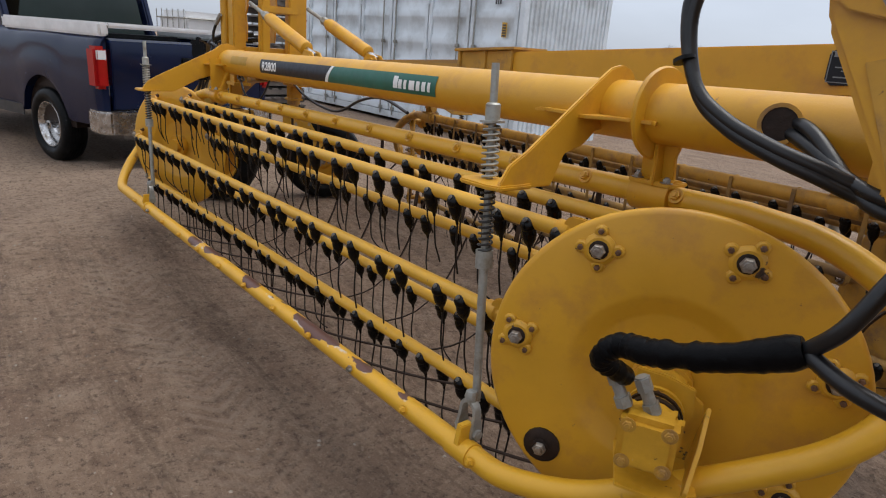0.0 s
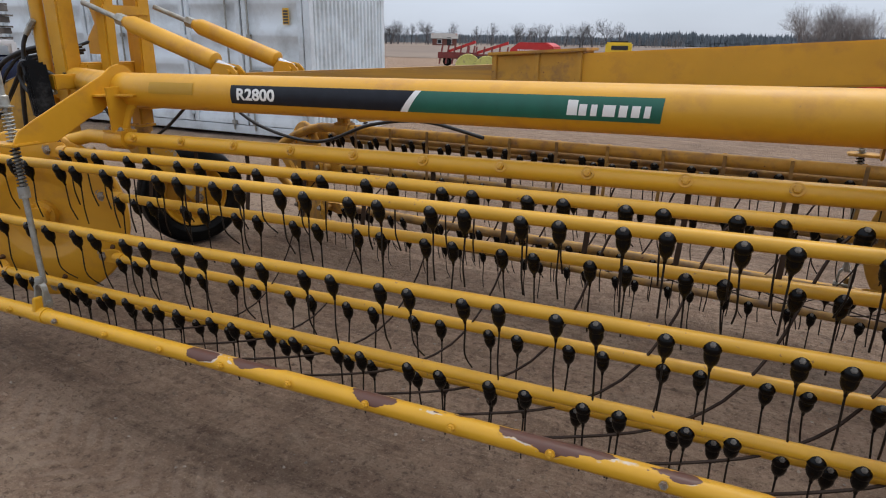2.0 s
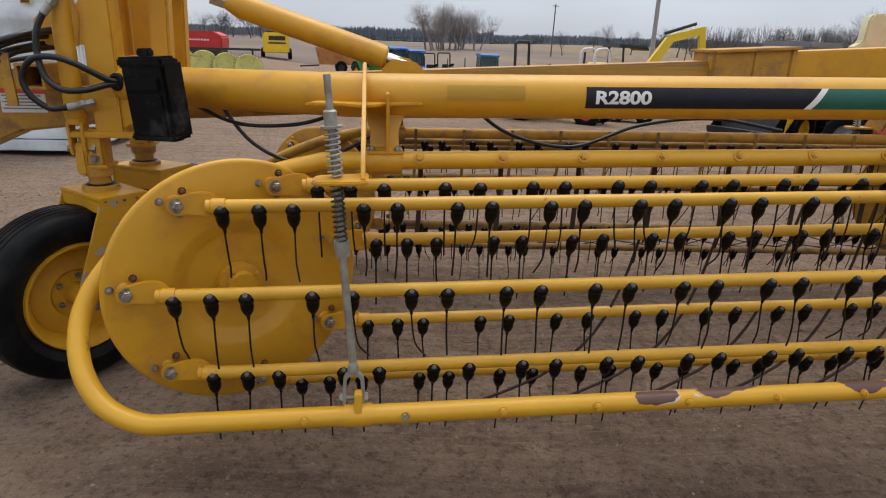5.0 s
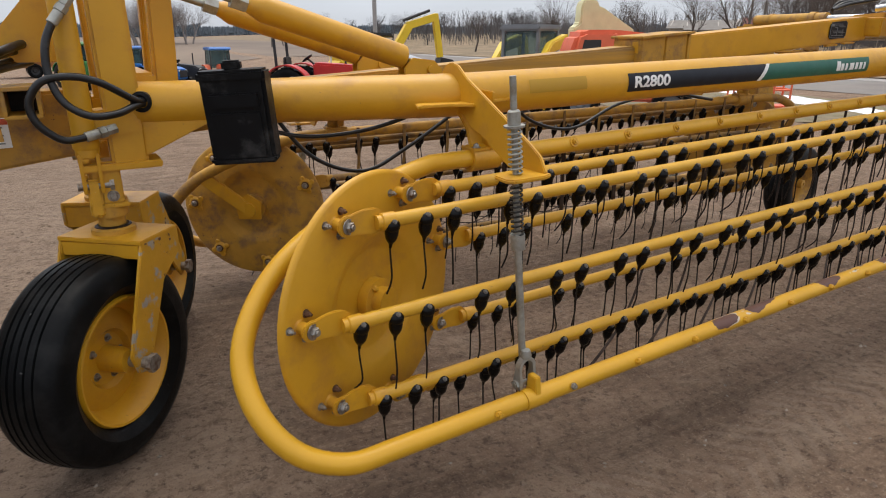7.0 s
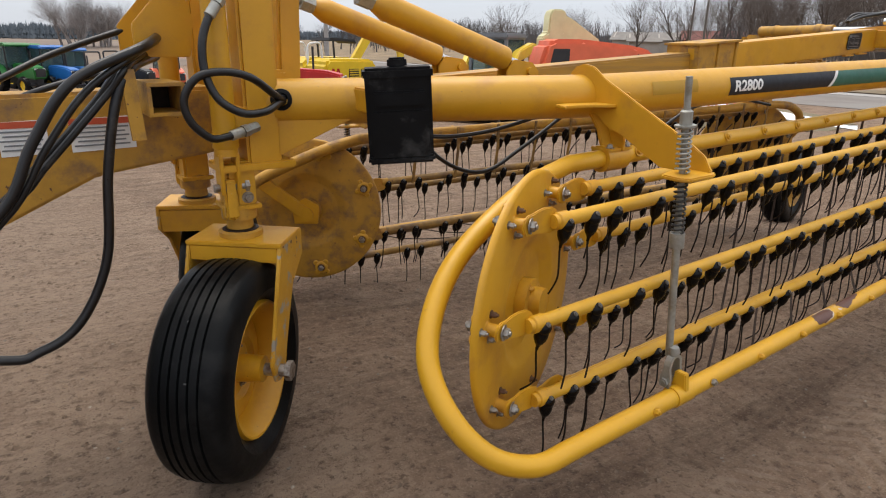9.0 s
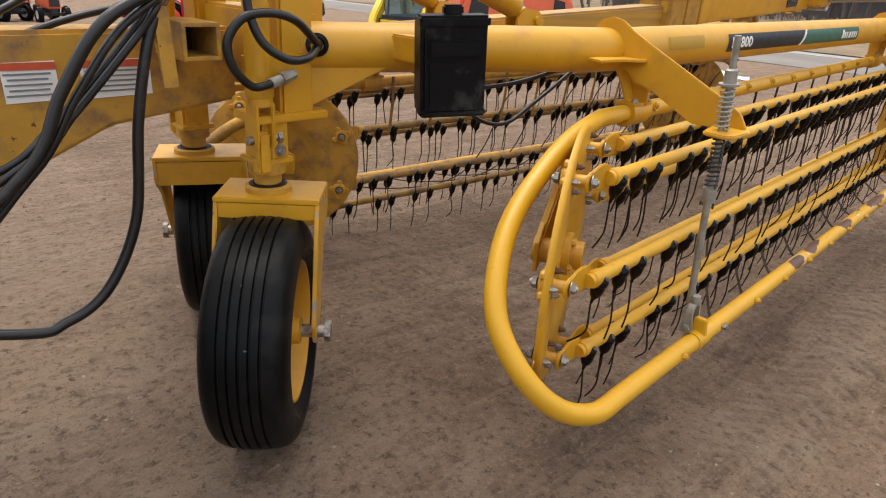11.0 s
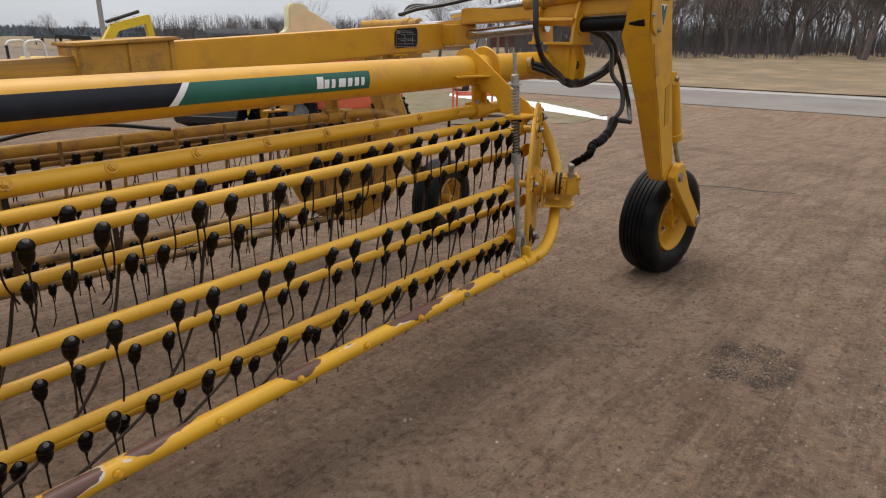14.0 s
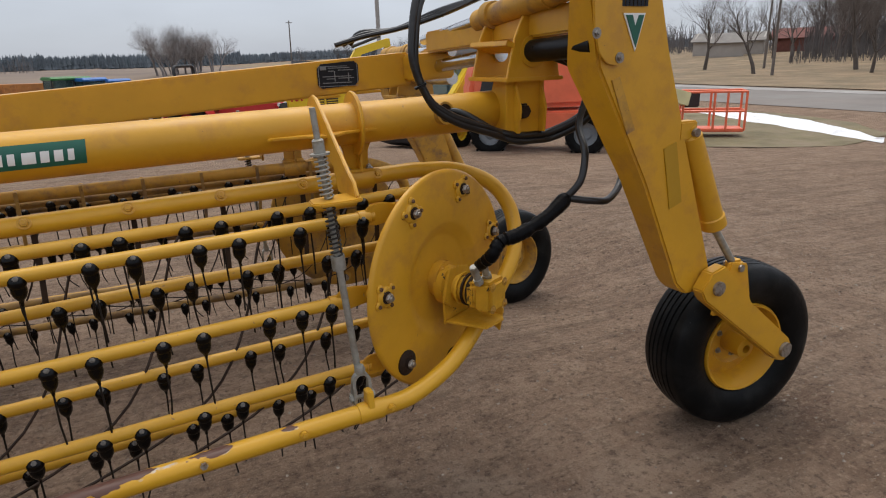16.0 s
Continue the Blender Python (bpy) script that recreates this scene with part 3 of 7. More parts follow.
        sweep(b, [at(zp - 0.24), p_low + Vector((0, 0, 0.05))], 0.0125, 12)
        rod = part("spring_rod", b, zinc, rake, "zinc-plated spring rod")
        b = B()
        lathe(b, [(0.02, 0), (0.02, 0.045), (0.015, 0.05)], axis(at(zp + 0.15), -rd), 10)
        part("rod_nut", b, zinc, rod)
        b = B()
        lathe(b, [(0.024, 0), (0.024, 0.05)], axis(at(zp - 0.19), rd), 12)
        part("rod_collar", b, zinc, rod)
        b = B()
        lathe(b, [(0.033, 0), (0.033, 0.006)], axis(at(zp + 0.155), rd), 14)
        part("spring_washer", b, zinc, rod)
        b = B()
        coil(b, at(zp + 0.155), at(zp + 0.01), 0.0205, 0.0036, 9.5)
        part("upper_spring", b, zinc, rod)
        b = B()
        coil(b, at(zp - 0.01), at(zp - 0.19), 0.0185, 0.0036, 11.5)
        part("lower_spring", b, dark_iron if far else spring_steel, rod)
        b = B()
        c = P(lowx, 0.05, 0.60)
        g = P(lowx + 0.015, 0, 0.517)
        cy = -0.02 * sy
        strap = [(-0.03, -0.055), (-0.03, -0.02), (-0.029, 0.015)] + [(0.028 * math.cos(q), 0.03 + 0.028 * math.sin(q)) for q in [radians(165 - 30 * i) for i in range(6)]] + [(0.029, 0.015), (0.03, -0.02), (0.03, -0.055)]
        sweep(b, [c + Vector((px, cy, pz)) for px, pz in strap], 0, flat=[(0.012 + 0.008 * (pz < 0.0), 0.0055) for px, pz in strap], up=(0, 1, 0))
        lathe(b, [(0.017, 0), (0.02, 0.012), (0.015, 0.03)], axis(c + Vector((0, cy, 0.058)), rd * -1), 12)
        sweep(b, [c + Vector((-0.047, cy, -0.035)), c + Vector((0.047, cy, -0.035))], 0.0085, 10)
        for dx in (-1, 1):
            lathe(b, [(0.016, 0), (0.016, 0.009)], axis(c + Vector((0.0355 * dx, cy, -0.035)), (dx, 0, 0)), 6)
        part("clevis", b, zinc, rod)
        b = B()
        prism(b, [(-0.03, 0.02), (0.03, 0.02), (0.02, 0.085), (-0.02, 0.085)], g, (0, sy, 0), (0, 0, 1), 0.024, 0.003)
        lathe(b, [(0.0375, -0.045), (0.0375, 0.045)], axis(g, (1, 0, TILT_X)), 18)
        part("rod_lug", b, paint_shaded if far else paint_worn, guard)
    if far:
        # the baskets stand in a V: this one is turned in towards the rear
        c = P(XL, 0.349, ZC)
        turned = Matrix.Translation((-3.024, 2.411, c.z - 0.147)) @ Matrix.Rotation(radians(-7.31), 4, "Z") @ Matrix.Translation(-c)
        for ob in rake.children:
            if ob not in before:
                ob.matrix_basis = turned @ ob.matrix_basis
    return P, tube_y, zt, rt, ends, ndir, hdir, tube, guard


P, tube_y, ZT, RT, ENDS, NDIR, HDIR, TUBE, GUARD = basket(False)
basket(True)


# printed band on the main tube
def on_tube(x, ang, lift=0.002):
    """A point of the tube's skin: ang is 0 to the front, positive up."""
    c = P(x, tube_y(x), ZT)
    return c + Vector((0, -math.cos(ang), math.sin(ang))) * (RT + lift)


def band(name, edge0, edge1, a0, a1, material, lift=0.002, label=""):
    """A thin strip of foil; its ends lean so that x = edge + slope * height."""
    b = B()
    nx, na = 24, 10
    rows = []
    for j in range(na + 1):
        f = j / na
        a = a0 + (a1 - a0) * f
        x0, x1 = edge0[0] + (edge0[1] - edge0[0]) * f, edge1[0] + (edge1[1] - edge1[0]) * f
        rows.append([b.verts.new(on_tube(x0 + (x1 - x0) * i / nx, a, lift)) for i in range(nx + 1)])
    for r0, r1 in zip(rows, rows[1:]):
        for i in range(nx):
            b.faces.new((r0[i], r0[i + 1], r1[i + 1], r1[i]))
    return part(name, b, material, TUBE, label)


A0, A1 = radians(-24), radians(31)
band("black_band", (-1.908, -1.908), (-1.078, -1.023), A0, A1, decal_black, 0.002, "black printed foil band")
band("green_band", (-1.053, -0.998), (-0.178, -0.172), A0, A1, decal_green, 0.002, "green printed foil band")
band("white_flash", (-1.083, -1.023), (-1.053, -0.998), A0, A1, decal_white, 0.003)
band("paint_patch", (-2.41, -2.41), (-2.13, -2.13), radians(-4), radians(33), patch_paint, 0.002, "square patch of fresher yellow paint")


def wrap_text(body, x0, width, a_mid, height, material, name):
    """Lettering laid round the tube."""
    cu = bpy.data.curves.new(name, "FONT")
    cu.body, cu.size, cu.align_x = body, 1.0, "LEFT"
    cu.offset = 0.034
    tmp = new(name, cu)
    deps = bpy.context.evaluated_depsgraph_get()
    me = bpy.data.meshes.new_from_object(tmp.evaluated_get(deps))
    bpy.data.objects.remove(tmp)
    b = B()
    b.from_mesh(me)
    bpy.data.meshes.remove(me)
    xs, ys = [q.co.x for q in b.verts], [q.co.y for q in b.verts]
    lo, hi, y0, y1 = min(xs), max(xs), min(ys), max(ys)
    bmesh.ops.triangulate(b, faces=b.faces[:])
    bmesh.ops.subdivide_edges(b, edges=[e for e in b.edges if e.calc_length() > 0.25], cuts=2)
    for q in b.verts:
        f = (q.co.y - y0) / (y1 - y0) - 0.5
        q.co = on_tube(x0 + (q.co.x - lo) / (hi - lo) * width, a_mid + f * height / RT, 0.0034)
    return part(name, b, material, TUBE)


wrap_text("R2800", -1.872, 0.205, radians(4), 0.047, decal_white, "model_lettering")
# the maker's word is plain white bars of its size
for i, (w, hgt) in enumerate(((0.04, 0.046), (0.03, 0.034), (0.024, 0.034), (0.046, 0.034), (0.03, 0.034), (0.03, 0.034), (0.022, 0.034))):
    x0 = -0.465 + 0.0375 * i + (0.012 if i > 3 else 0)
    half = hgt / 2 / RT
    am = radians(4) + (hgt - 0.046) / 2 / RT
    band("white_bar", (x0, x0 + 0.003), (x0 + w * 0.82, x0 + w * 0.82 + 0.003), am - half, am + half, decal_white, 0.0034)


# ---------- frame of the rake ----------
def tyre(parent, c, ax, dia=0.78, width=0.27, rim=0.2, material=None):
    """A ribbed implement wheel: tyre, rim, hub nuts."""
    m = axis(c, ax)
    R, W = dia / 2, width / 2
    b = B()
    prof = [(rim + 0.017, -W * 0.72), (rim + 0.034, -W * 0.86), (R * 0.74, -W), (R * 0.84, -W * 0.985), (R * 0.91, -W * 0.92), (R * 0.957, -W * 0.8), (R * 0.972, -W * 0.7)]
    ribs = 6
    for i in range(ribs):
        z0 = -W * 0.68 + (1.36 * W) * i / ribs
        z1 = -W * 0.68 + (1.36 * W) * (i + 1) / ribs
        crown = lambda z: R * (1 - 0.05 * (z / W) ** 2)
        prof += [(crown(z0), z0 + 0.0045), (crown(z1), z1 - 0.0045)]
        if i < ribs - 1:
            prof += [(crown(z1) - 0.008, z1 - 0.0015), (crown(z1) - 0.008, z1 + 0.0015)]
    prof += [(R * 0.972, W * 0.7), (R * 0.957, W * 0.8), (R * 0.91, W * 0.92), (R * 0.84, W * 0.985), (R * 0.74, W), (rim + 0.034, W * 0.86), (rim + 0.017, W * 0.72)]
    lathe(b, prof, m, 64, close=True)
    wheel = part("wheel", b, tyre_rubber, parent, "black ribbed implement tyre")
    b = B()
    lathe(b, [(rim + 0.012, -W * 0.84), (rim + 0.004, -W * 0.83), (rim - 0.004, -W * 0.7), (rim - 0.014, -W * 0.6), (rim - 0.03, -W * 0.3), (rim - 0.035, -0.012), (0.11, -0.03), (0.095, -0.012), (0.05, -0.012), (0.045, -W * 0.86), (0.02, -W * 0.9), (0.02, W * 0.9), (0.045, W * 0.86), (0.05, 0.012), (0.095, 0.012), (0.11, 0.03), (rim - 0.035, 0.012), (rim - 0.03, W * 0.3), (rim - 0.014, W * 0.6), (rim - 0.004, W * 0.7), (rim + 0.004, W * 0.83), (rim + 0.012, W * 0.84), (rim + 0.018, W * 0.76), (rim + 0.018, -W * 0.76)], m, 48, close=True)
    part("rim", b, material or paint, wheel)
    for k in range(5):
        a = k * math.tau / 5
        for s in (1, -1):
            b = B()
            o = m @ Vector((0.075 * math.cos(a), 0.075 * math.sin(a), 0.012 * s))
            hexbolt(b, o, (m.to_3x3() @ Vector((0, 0, s))), 0.009, 0.012)
            part("wheel_nut", b, bolt_steel, wheel)
    return wheel


# middle beam, telescoping into a collar
def beam_z(x):
    return 1.555 + 0.066 * (x + 0.5)


b = B()
bar(b, (-3.75, 1.40, beam_z(-3.75) + 0.0), (-0.9, 1.34, beam_z(-0.9) - 0.02), 0.16, 0.14, 0.01)
part("inner_beam", b, paint_scraped, rake, "inner telescoping beam with scraped yellow paint")
b = B()
bar(b, (-1.03, 1.32, beam_z(-1.03)), (1.32, 1.28, beam_z(1.32)), 0.18, 0.165, 0.008)
outer = part("outer_beam", b, paint, rake)
b = B()
bar(b, (-1.03, 1.321, beam_z(-1.03) - 0.01), (-0.615, 1.321, beam_z(-0.615) - 0.01), 0.205, 0.2, 0.004)
for x in (-1.02, -0.82, -0.63):
    bar(b, (x - 0.012, 1.32, beam_z(x) - 0.01), (x + 0.012, 1.32, beam_z(x) - 0.01), 0.225, 0.215, 0.003)
bar(b, (-1.05, 1.32, beam_z(-1.04) + 0.098), (-0.6, 1.32, beam_z(-0.6) + 0.098), 0.25, 0.014, 0.003)
part("beam_collar", b, paint_dull, outer, "ribbed beam collar with dusty paint")
# plate with the diagram of the hydraulics
b = B()
prism(b, [(-0.085, -0.058), (0.085, -0.058), (0.105, -0.038), (0.105, 0.038), (0.085, 0.058), (-0.085, 0.058), (-0.105, 0.038), (-0.105, -0.038)], (0.93, 1.191, beam_z(0.93) + 0.012), (1, -0.017, 0.066), (0, 0, 1), 0.004, 0.001)
plate_ob = part("diagram_plate", b, decal_black, outer, "black plate with a grey line diagram")
b = B()
for i, (x0, z0, w, hgt) in enumerate(((-0.09, 0.03, 0.03, 0.018), (-0.05, 0.034, 0.11, 0.004), (-0.05, 0.02, 0.03, 0.004), (0.0, 0.02, 0.08, 0.004), (-0.08, -0.004, 0.15, 0.004), (-0.06, -0.016, 0.04, 0.004), (0.0, -0.018, 0.08, 0.004), (-0.08, -0.034, 0.16, 0.004), (-0.02, -0.03, 0.004, 0.05), (0.05, -0.035, 0.004, 0.04), (-0.1, -0.048, 0.2, 0.003), (-0.1, 0.046, 0.2, 0.003), (-0.1, -0.048, 0.003, 0.096), (0.097, -0.048, 0.003, 0.096))):
    box(b, (w, 0.002, hgt), (0.93 + x0 + w / 2, 1.1875 - 0.017 * x0, beam_z(0.93 + x0) + 0.012 + z0 + hgt / 2), 0)
part("diagram_line", b, grey_print, plate_ob)
for x0 in (0.86, 1.08):
    b = B()
    bar(b, (x0 - 0.07, 1.187, beam_z(x0) - 0.09), (x0 + 0.07, 1.187, beam_z(x0) - 0.085), 0.03, 0.012)
    part("beam_lug", b, paint, outer)

# lift cylinders from the mast to the beam
for y in (1.12, 1.64):
    b = B()
    lo, hi = Vector((-2.63, y, 1.548)), Vector((-3.225, y, 1.7325))
    d = (hi - lo).normalized()
    lathe(b, [(0.036, -0.02), (0.049, -0.01), (0.051, 0.0), (0.051, (hi - lo).length), (0.044, (hi - lo).length + 0.02), (0.03, (hi - lo).length + 0.06)], axis(lo, d), 26)
    cy = part("lift_cylinder", b, paint, rake)
    b = B()
    sweep(b, [lo + d * -0.15, lo], 0.019, 14)
    part("cylinder_rod", b, chrome, cy)
    b = B()
    sweep(b, [hi + d * 0.05, hi + d * 0.42], 0.016, 12)
    lathe(b, [(0.035, 0.0), (0.035, 0.06)], axis(hi + d * 0.06, d), 6)
    part("cylinder_end", b, zinc, cy)
    b = B()
    for dy in (-0.03, 0.03):
        prism(b, [(-0.13, -0.08), (0.05, -0.08), (0.06, 0.0), (0.02, 0.04), (-0.09, 0.06), (-0.13, 0.02)], (-2.50, y + dy, 1.487), (1, 0, 0.06), (0, 0, 1), 0.012, 0.003)
    sweep(b, [(-2.50, y - 0.05, 1.49), (-2.50, y + 0.05, 1.49)], 0.018, 12)
    bar(b, (-2.5, y, 1.40), (-2.5, 1.39, 1.40), 0.1, 0.05)
    part("cylinder_bracket", b, paint, rake)

# mast at the front
MY = 1.34
for s in (-1, 1):
    y = MY + s * 0.28
    b = B()
    bar(b, (-3.77, y, 1.2), (-3.77, y, 2.75), 0.11, 0.12, 0.01, up=(1, 0, 0))
    bar(b, (-3.86, y, 1.06), (-3.86, y, 1.22), 0.1, 0.1, 0.01, up=(1, 0, 0))
    bar(b, (-3.8, y, 1.19), (-3.8, y, 1.215), 0.15, 0.26, 0.004, up=(1, 0, 0))
    col = part("mast_column", b, paint, rake)
    b = B()
    bar(b, (-3.6, MY + 0.12 * s, 1.30), (-3.54, MY + 0.12 * s, 2.75), 0.075, 0.085, 0.01, up=(1, 0, 0))
    part("mast_brace", b, paint, rake)
    b = B()
    bar(b, (-3.9, y, 1.34), (-3.72, y, 1.36), 0.12, 0.1, 0.01)
    part("column_foot", b, paint, rake)
    b = B()
    yc = y + 0.05 * s
    sweep(b, [(-3.9, yc, 1.245), (-3.9, yc, 2.4)], 0.038, 26)
    lathe(b, [(0.04, 0), (0.043, 0.004), (0.043, 0.045), (0.04, 0.05)], axis((-3.9, yc, 1.27), (0, 0, 1)), 24)
    for dx in (-0.027, 0.027):
        prism(b, [(-0.022, -0.1), (0.022, -0.1), (0.03, -0.07), (0.03, 0.04), (-0.03, 0.04), (-0.03, -0.07)], (-3.9 + dx, yc, 1.215), (0, 1, 0), (0, 0, 1), 0.013, 0.003)
    part("column_cylinder", b, paint, rake)
    b = B()
    sweep(b, [(-3.95, yc, 1.14), (-3.85, yc, 1.14)], 0.014, 14)
    lathe(b, [(0.021, 0), (0.021, 0.014)], axis((-3.85, yc, 1.14), (1, 0, 0)), 6)
    part("column_pin", b, bolt_steel, col)
    b = B()
    bar(b, (-3.9, yc, 1.165), (-3.9, yc, 1.03), 0.034, 0.045, 0.008, up=(1, 0, 0))
    bar(b, (-3.915, yc, 1.05), (-3.84, y, 1.05), 0.05, 0.05, 0.008)
    part("lower_lug", b, paint_chipped, rake)
    b = B()
    sweep(b, [(-3.86, y, 0.95), (-3.86, y, 1.08)], 0.045, 18)
    lathe(b, [(0.06, 0), (0.06, 0.05), (0.05, 0.06)], axis((-3.86, y, 1.02), (0, 0, 1)), 18)
    lathe(b, [(0.075, 0), (0.075, 0.02), (0.05, 0.03)], axis((-3.86, y, 0.955), (0, 0, 1)), 20)
    part("spindle", b, paint_dull, rake)
b = B()
bar(b, (-3.72, MY - 0.25, 1.42), (-3.72, MY + 0.25, 1.42), 0.16, 0.18, 0.01)
part("mast_cross_beam", b, paint, rake)
b = B()
bar(b, (-3.57, MY - 0.17, 2.05), (-3.57, MY + 0.17, 2.05), 0.08, 0.1, 0.008)
part("mast_rung", b, paint, rake)
b = B()
bar(b, (-3.57, MY - 0.17, 1.82), (-3.57, MY + 0.17, 1.82), 0.08, 0.06, 0.008)
part("mast_rung", b, paint, rake)
for s in (-1, 1):
    # gusset under the tube, dark ring and clevis above the fork
    y = MY + s * 0.28
    b = B()
    t0 = Vector((-3.80, y, 1.40))
    along_t = (Vector((-2.70, 0.57, 0)) - Vector((-3.74, 1.085, 0))).normalized()
    along_t.y *= -s
    prism(b, [(0.0, -0.03), (0.36, -0.03), (0.34, -0.05), (0.1, -0.17), (0.0, -0.185)], t0, along_t, (0, 0, 1), 0.012, 0.003)
    part("tube_gusset", b, paint, rake)
    b = B()
    lathe(b, [(0.062, 0.0), (0.068, 0.006), (0.062, 0.016), (0.05, 0.02)], axis((-3.86, y, 0.965), (0, 0, 1)), 20)
    part("spindle_ring", b, dark_iron, rake)
    b = B()
    for dz in (1.065, 1.205):
        bar(b, (-3.86, y, dz - 0.008), (-3.86, y, dz + 0.008), 0.124, 0.124, 0.003, up=(1, 0, 0))
    prism(b, [(-0.03, -0.06), (0.03, -0.06), (0.03, 0.06), (-0.03, 0.06)], (-3.845, y + 0.054 * s, 1.135), (1, 0, 0), (0, 0, 1), 0.012, 0.003)
    part("neck_plate", b, paint_chipped, rake)
    b = B()
    hexbolt(b, (-3.845, y + 0.06 * s, 1.1), (0, s, 0), 0.012, 0.014)
    part("neck_pin", b, bolt_steel, rake)
# curved plates on the mast head
for s in (-1, 1):
    b = B()
    prism(b, [(-0.12, 0.0), (0.05, 0.0), (0.07, 0.12), (0.04, 0.22), (0.1, 0.3), (0.08, 0.4), (0.0, 0.42), (-0.06, 0.3), (-0.03, 0.2), (-0.12, 0.1)], (-3.98, MY + s * 0.13, 1.55), (1, 0, 0), (0, 0, 1), 0.014, 0.003)
    part("mast_plate", b, paint, rake)

# tongue to the hitch
b = B()
prism(b, [(-3.85, 1.45), (-4.5, 1.44), (-5.1, 1.22), (-6.25, 0.66), (-6.25, 0.5), (-5.3, 0.82), (-4.62, 1.0), (-4.25, 1.17), (-3.85, 1.22)], (0, MY, 0), (1, 0, 0), (0, 0, 1), 0.17, 0.012)
tongue = part("tongue", b, paint_dull, rake, "curved yellow drawbar with warning labels")
for x, w in ((-4.44, 0.13), (-4.22, 0.19)):
    b = B()
    prism(b, [(-w / 2, -0.055), (w / 2, -0.055), (w / 2, 0.05), (-w / 2, 0.05)], (x, MY - 0.0865, 1.312), (1, 0, 0.02), (0, 0, 1), 0.003)
    lb = part("warning_label", b, decal_white, tongue)
    b = B()
    box(b, (w, 0.002, 0.02), (x, MY - 0.0895, 1.351), 0)
    part("label_head", b, decal_red, lb)
    for k in range(5):
        b = B()
        box(b, (w * (0.86 - 0.12 * (k % 2)), 0.002, 0.005), (x - 0.005, MY - 0.0895, 1.331 - 0.014 * k), 0)
        part("print_bar", b, grey_print, lb)
# hollow square stub on the tongue, open to the front
b = B()
for dx, dz, sx, sz in ((0, 0.045, 0.11, 0.012), (0, -0.045, 0.11, 0.012), (0.049, 0, 0.012, 0.078), (-0.049, 0, 0.012, 0.078)):
    box(b, (sx, 0.2, sz), (-4.06 + dx, 1.12, 1.43 + dz), 0.002)
box(b, (0.086, 0.02, 0.078), (-4.06, 1.21, 1.43), 0)
prism(b, [(-0.09, -0.12), (-0.05, -0.12), (-0.06, 0.09), (-0.1, 0.09)], (-4.08, 1.04, 1.43), (1, 0, 0), (0, 0, 1), 0.012)
part("socket", b, paint_dull, tongue)
# dark panel in front of the back wall stands for shade in the hollow
b = B()
box(b, (0.084, 0.012, 0.076), (-4.06, 1.192, 1.43), 0)
part("socket_inside", b, dark_iron, tongue)


def castor(sx, sy, heading, trail, gz):
    d = Vector((math.cos(heading), math.sin(heading), 0))
    ax = Vector((d.y, -d.x, 0))
    sp = Vector((sx, sy, 0))
    c = sp - d * trail + Vector((0, 0, gz + 0.382))
    b = B()
    top = Vector((sx, sy, gz + 0.80)) - d * 0.01
    m = Matrix((d, -ax, Vector((0, 0, 1)))).transposed().to_4x4()
    m.translation = top
    box(b, (0.215, 0.335, 0.016), m, 0.003)
    m2 = m.copy()
    flanges = []
    for off, hgt_ in ((0.1, 0.09), (-0.1, 0.05)):
        m2.translation = top + d * off + Vector((0, 0, -0.01 - hgt_ / 2))
        fb = B()
        box(fb, (0.014, 0.306, hgt_), m2, 0.002)
        flanges.append(fb)
    cz = c.z - gz - 0.80
    fork = part("castor_fork", b, paint, rake, "yellow castor fork with scuffed paint")
    for fb in flanges:
        part("fork_flange", fb, paint, fork)
    for s in (-1, 1):
        b = B()
        o = top + ax * (0.16 * s)
        prism(b, [(0.112, 0.0), (-0.1, 0.0), (-trail - 0.045, cz + 0.04), (-trail - 0.02, cz - 0.03), (-trail + 0.02, cz - 0.045), (-trail + 0.065, cz + 0.0), (-0.01, -0.17), (0.112, -0.09)], o, d, (0, 0, 1), 0.014, 0.003)
        part("fork_plate", b, paint_scuffed, fork)
    b = B()
    sweep(b, [c - ax * 0.2, c + ax * 0.2], 0.022, 14)
    for s in (-1, 1):
        lathe(b, [(0.035, 0), (0.035, 0.02)], axis(c + ax * 0.19 * s, ax * s), 6)
    part("axle", b, bolt_steel, fork)
    tyre(rake, c, ax, 0.76, 0.255, 0.222)


castor(-3.842, 1.062, radians(48.8), 0.2, ground_z(-3.97, 0.91))
castor(-3.835, 1.62, radians(242), 0.26, ground_z(-3.74, 1.85))

# parts box on the main tube
b = B()
c = Vector((-3.452, 0.654, 1.386))
m = Matrix.Translation(c) @ Euler((radians(3), radians(-3), radians(-29))).to_matrix().to_4x4()
box(b, (0.205, 0.1, 0.28), m, 0.012)
pbox = part("manual_box", b, plastic, rake, "black plastic manual box")
for nm, sz, of, bv in (("lid", (0.214, 0.075, 0.036), (0, -0.02, 0.135), 0.008), ("lid_catch", (0.06, 0.03, 0.03), (0, -0.016, 0.165), 0.006), ("lid_panel", (0.16, 0.02, 0.05), (0, -0.05, 0.06), 0.008), ("front_panel", (0.16, 0.014, 0.15), (0, -0.049, -0.05), 0.006), ("base", (0.212, 0.06, 0.024), (0, -0.026, -0.13), 0.008)):
    b = B()
    box(b, sz, m @ Matrix.Translation(of), bv)
    part(nm, b, plastic, pbox)
b = B()
bar(b, (-3.46, 0.73, 1.42), (-3.46, 0.95, 1.42), 0.06, 0.08)
part("box_bracket", b, paint, rake)

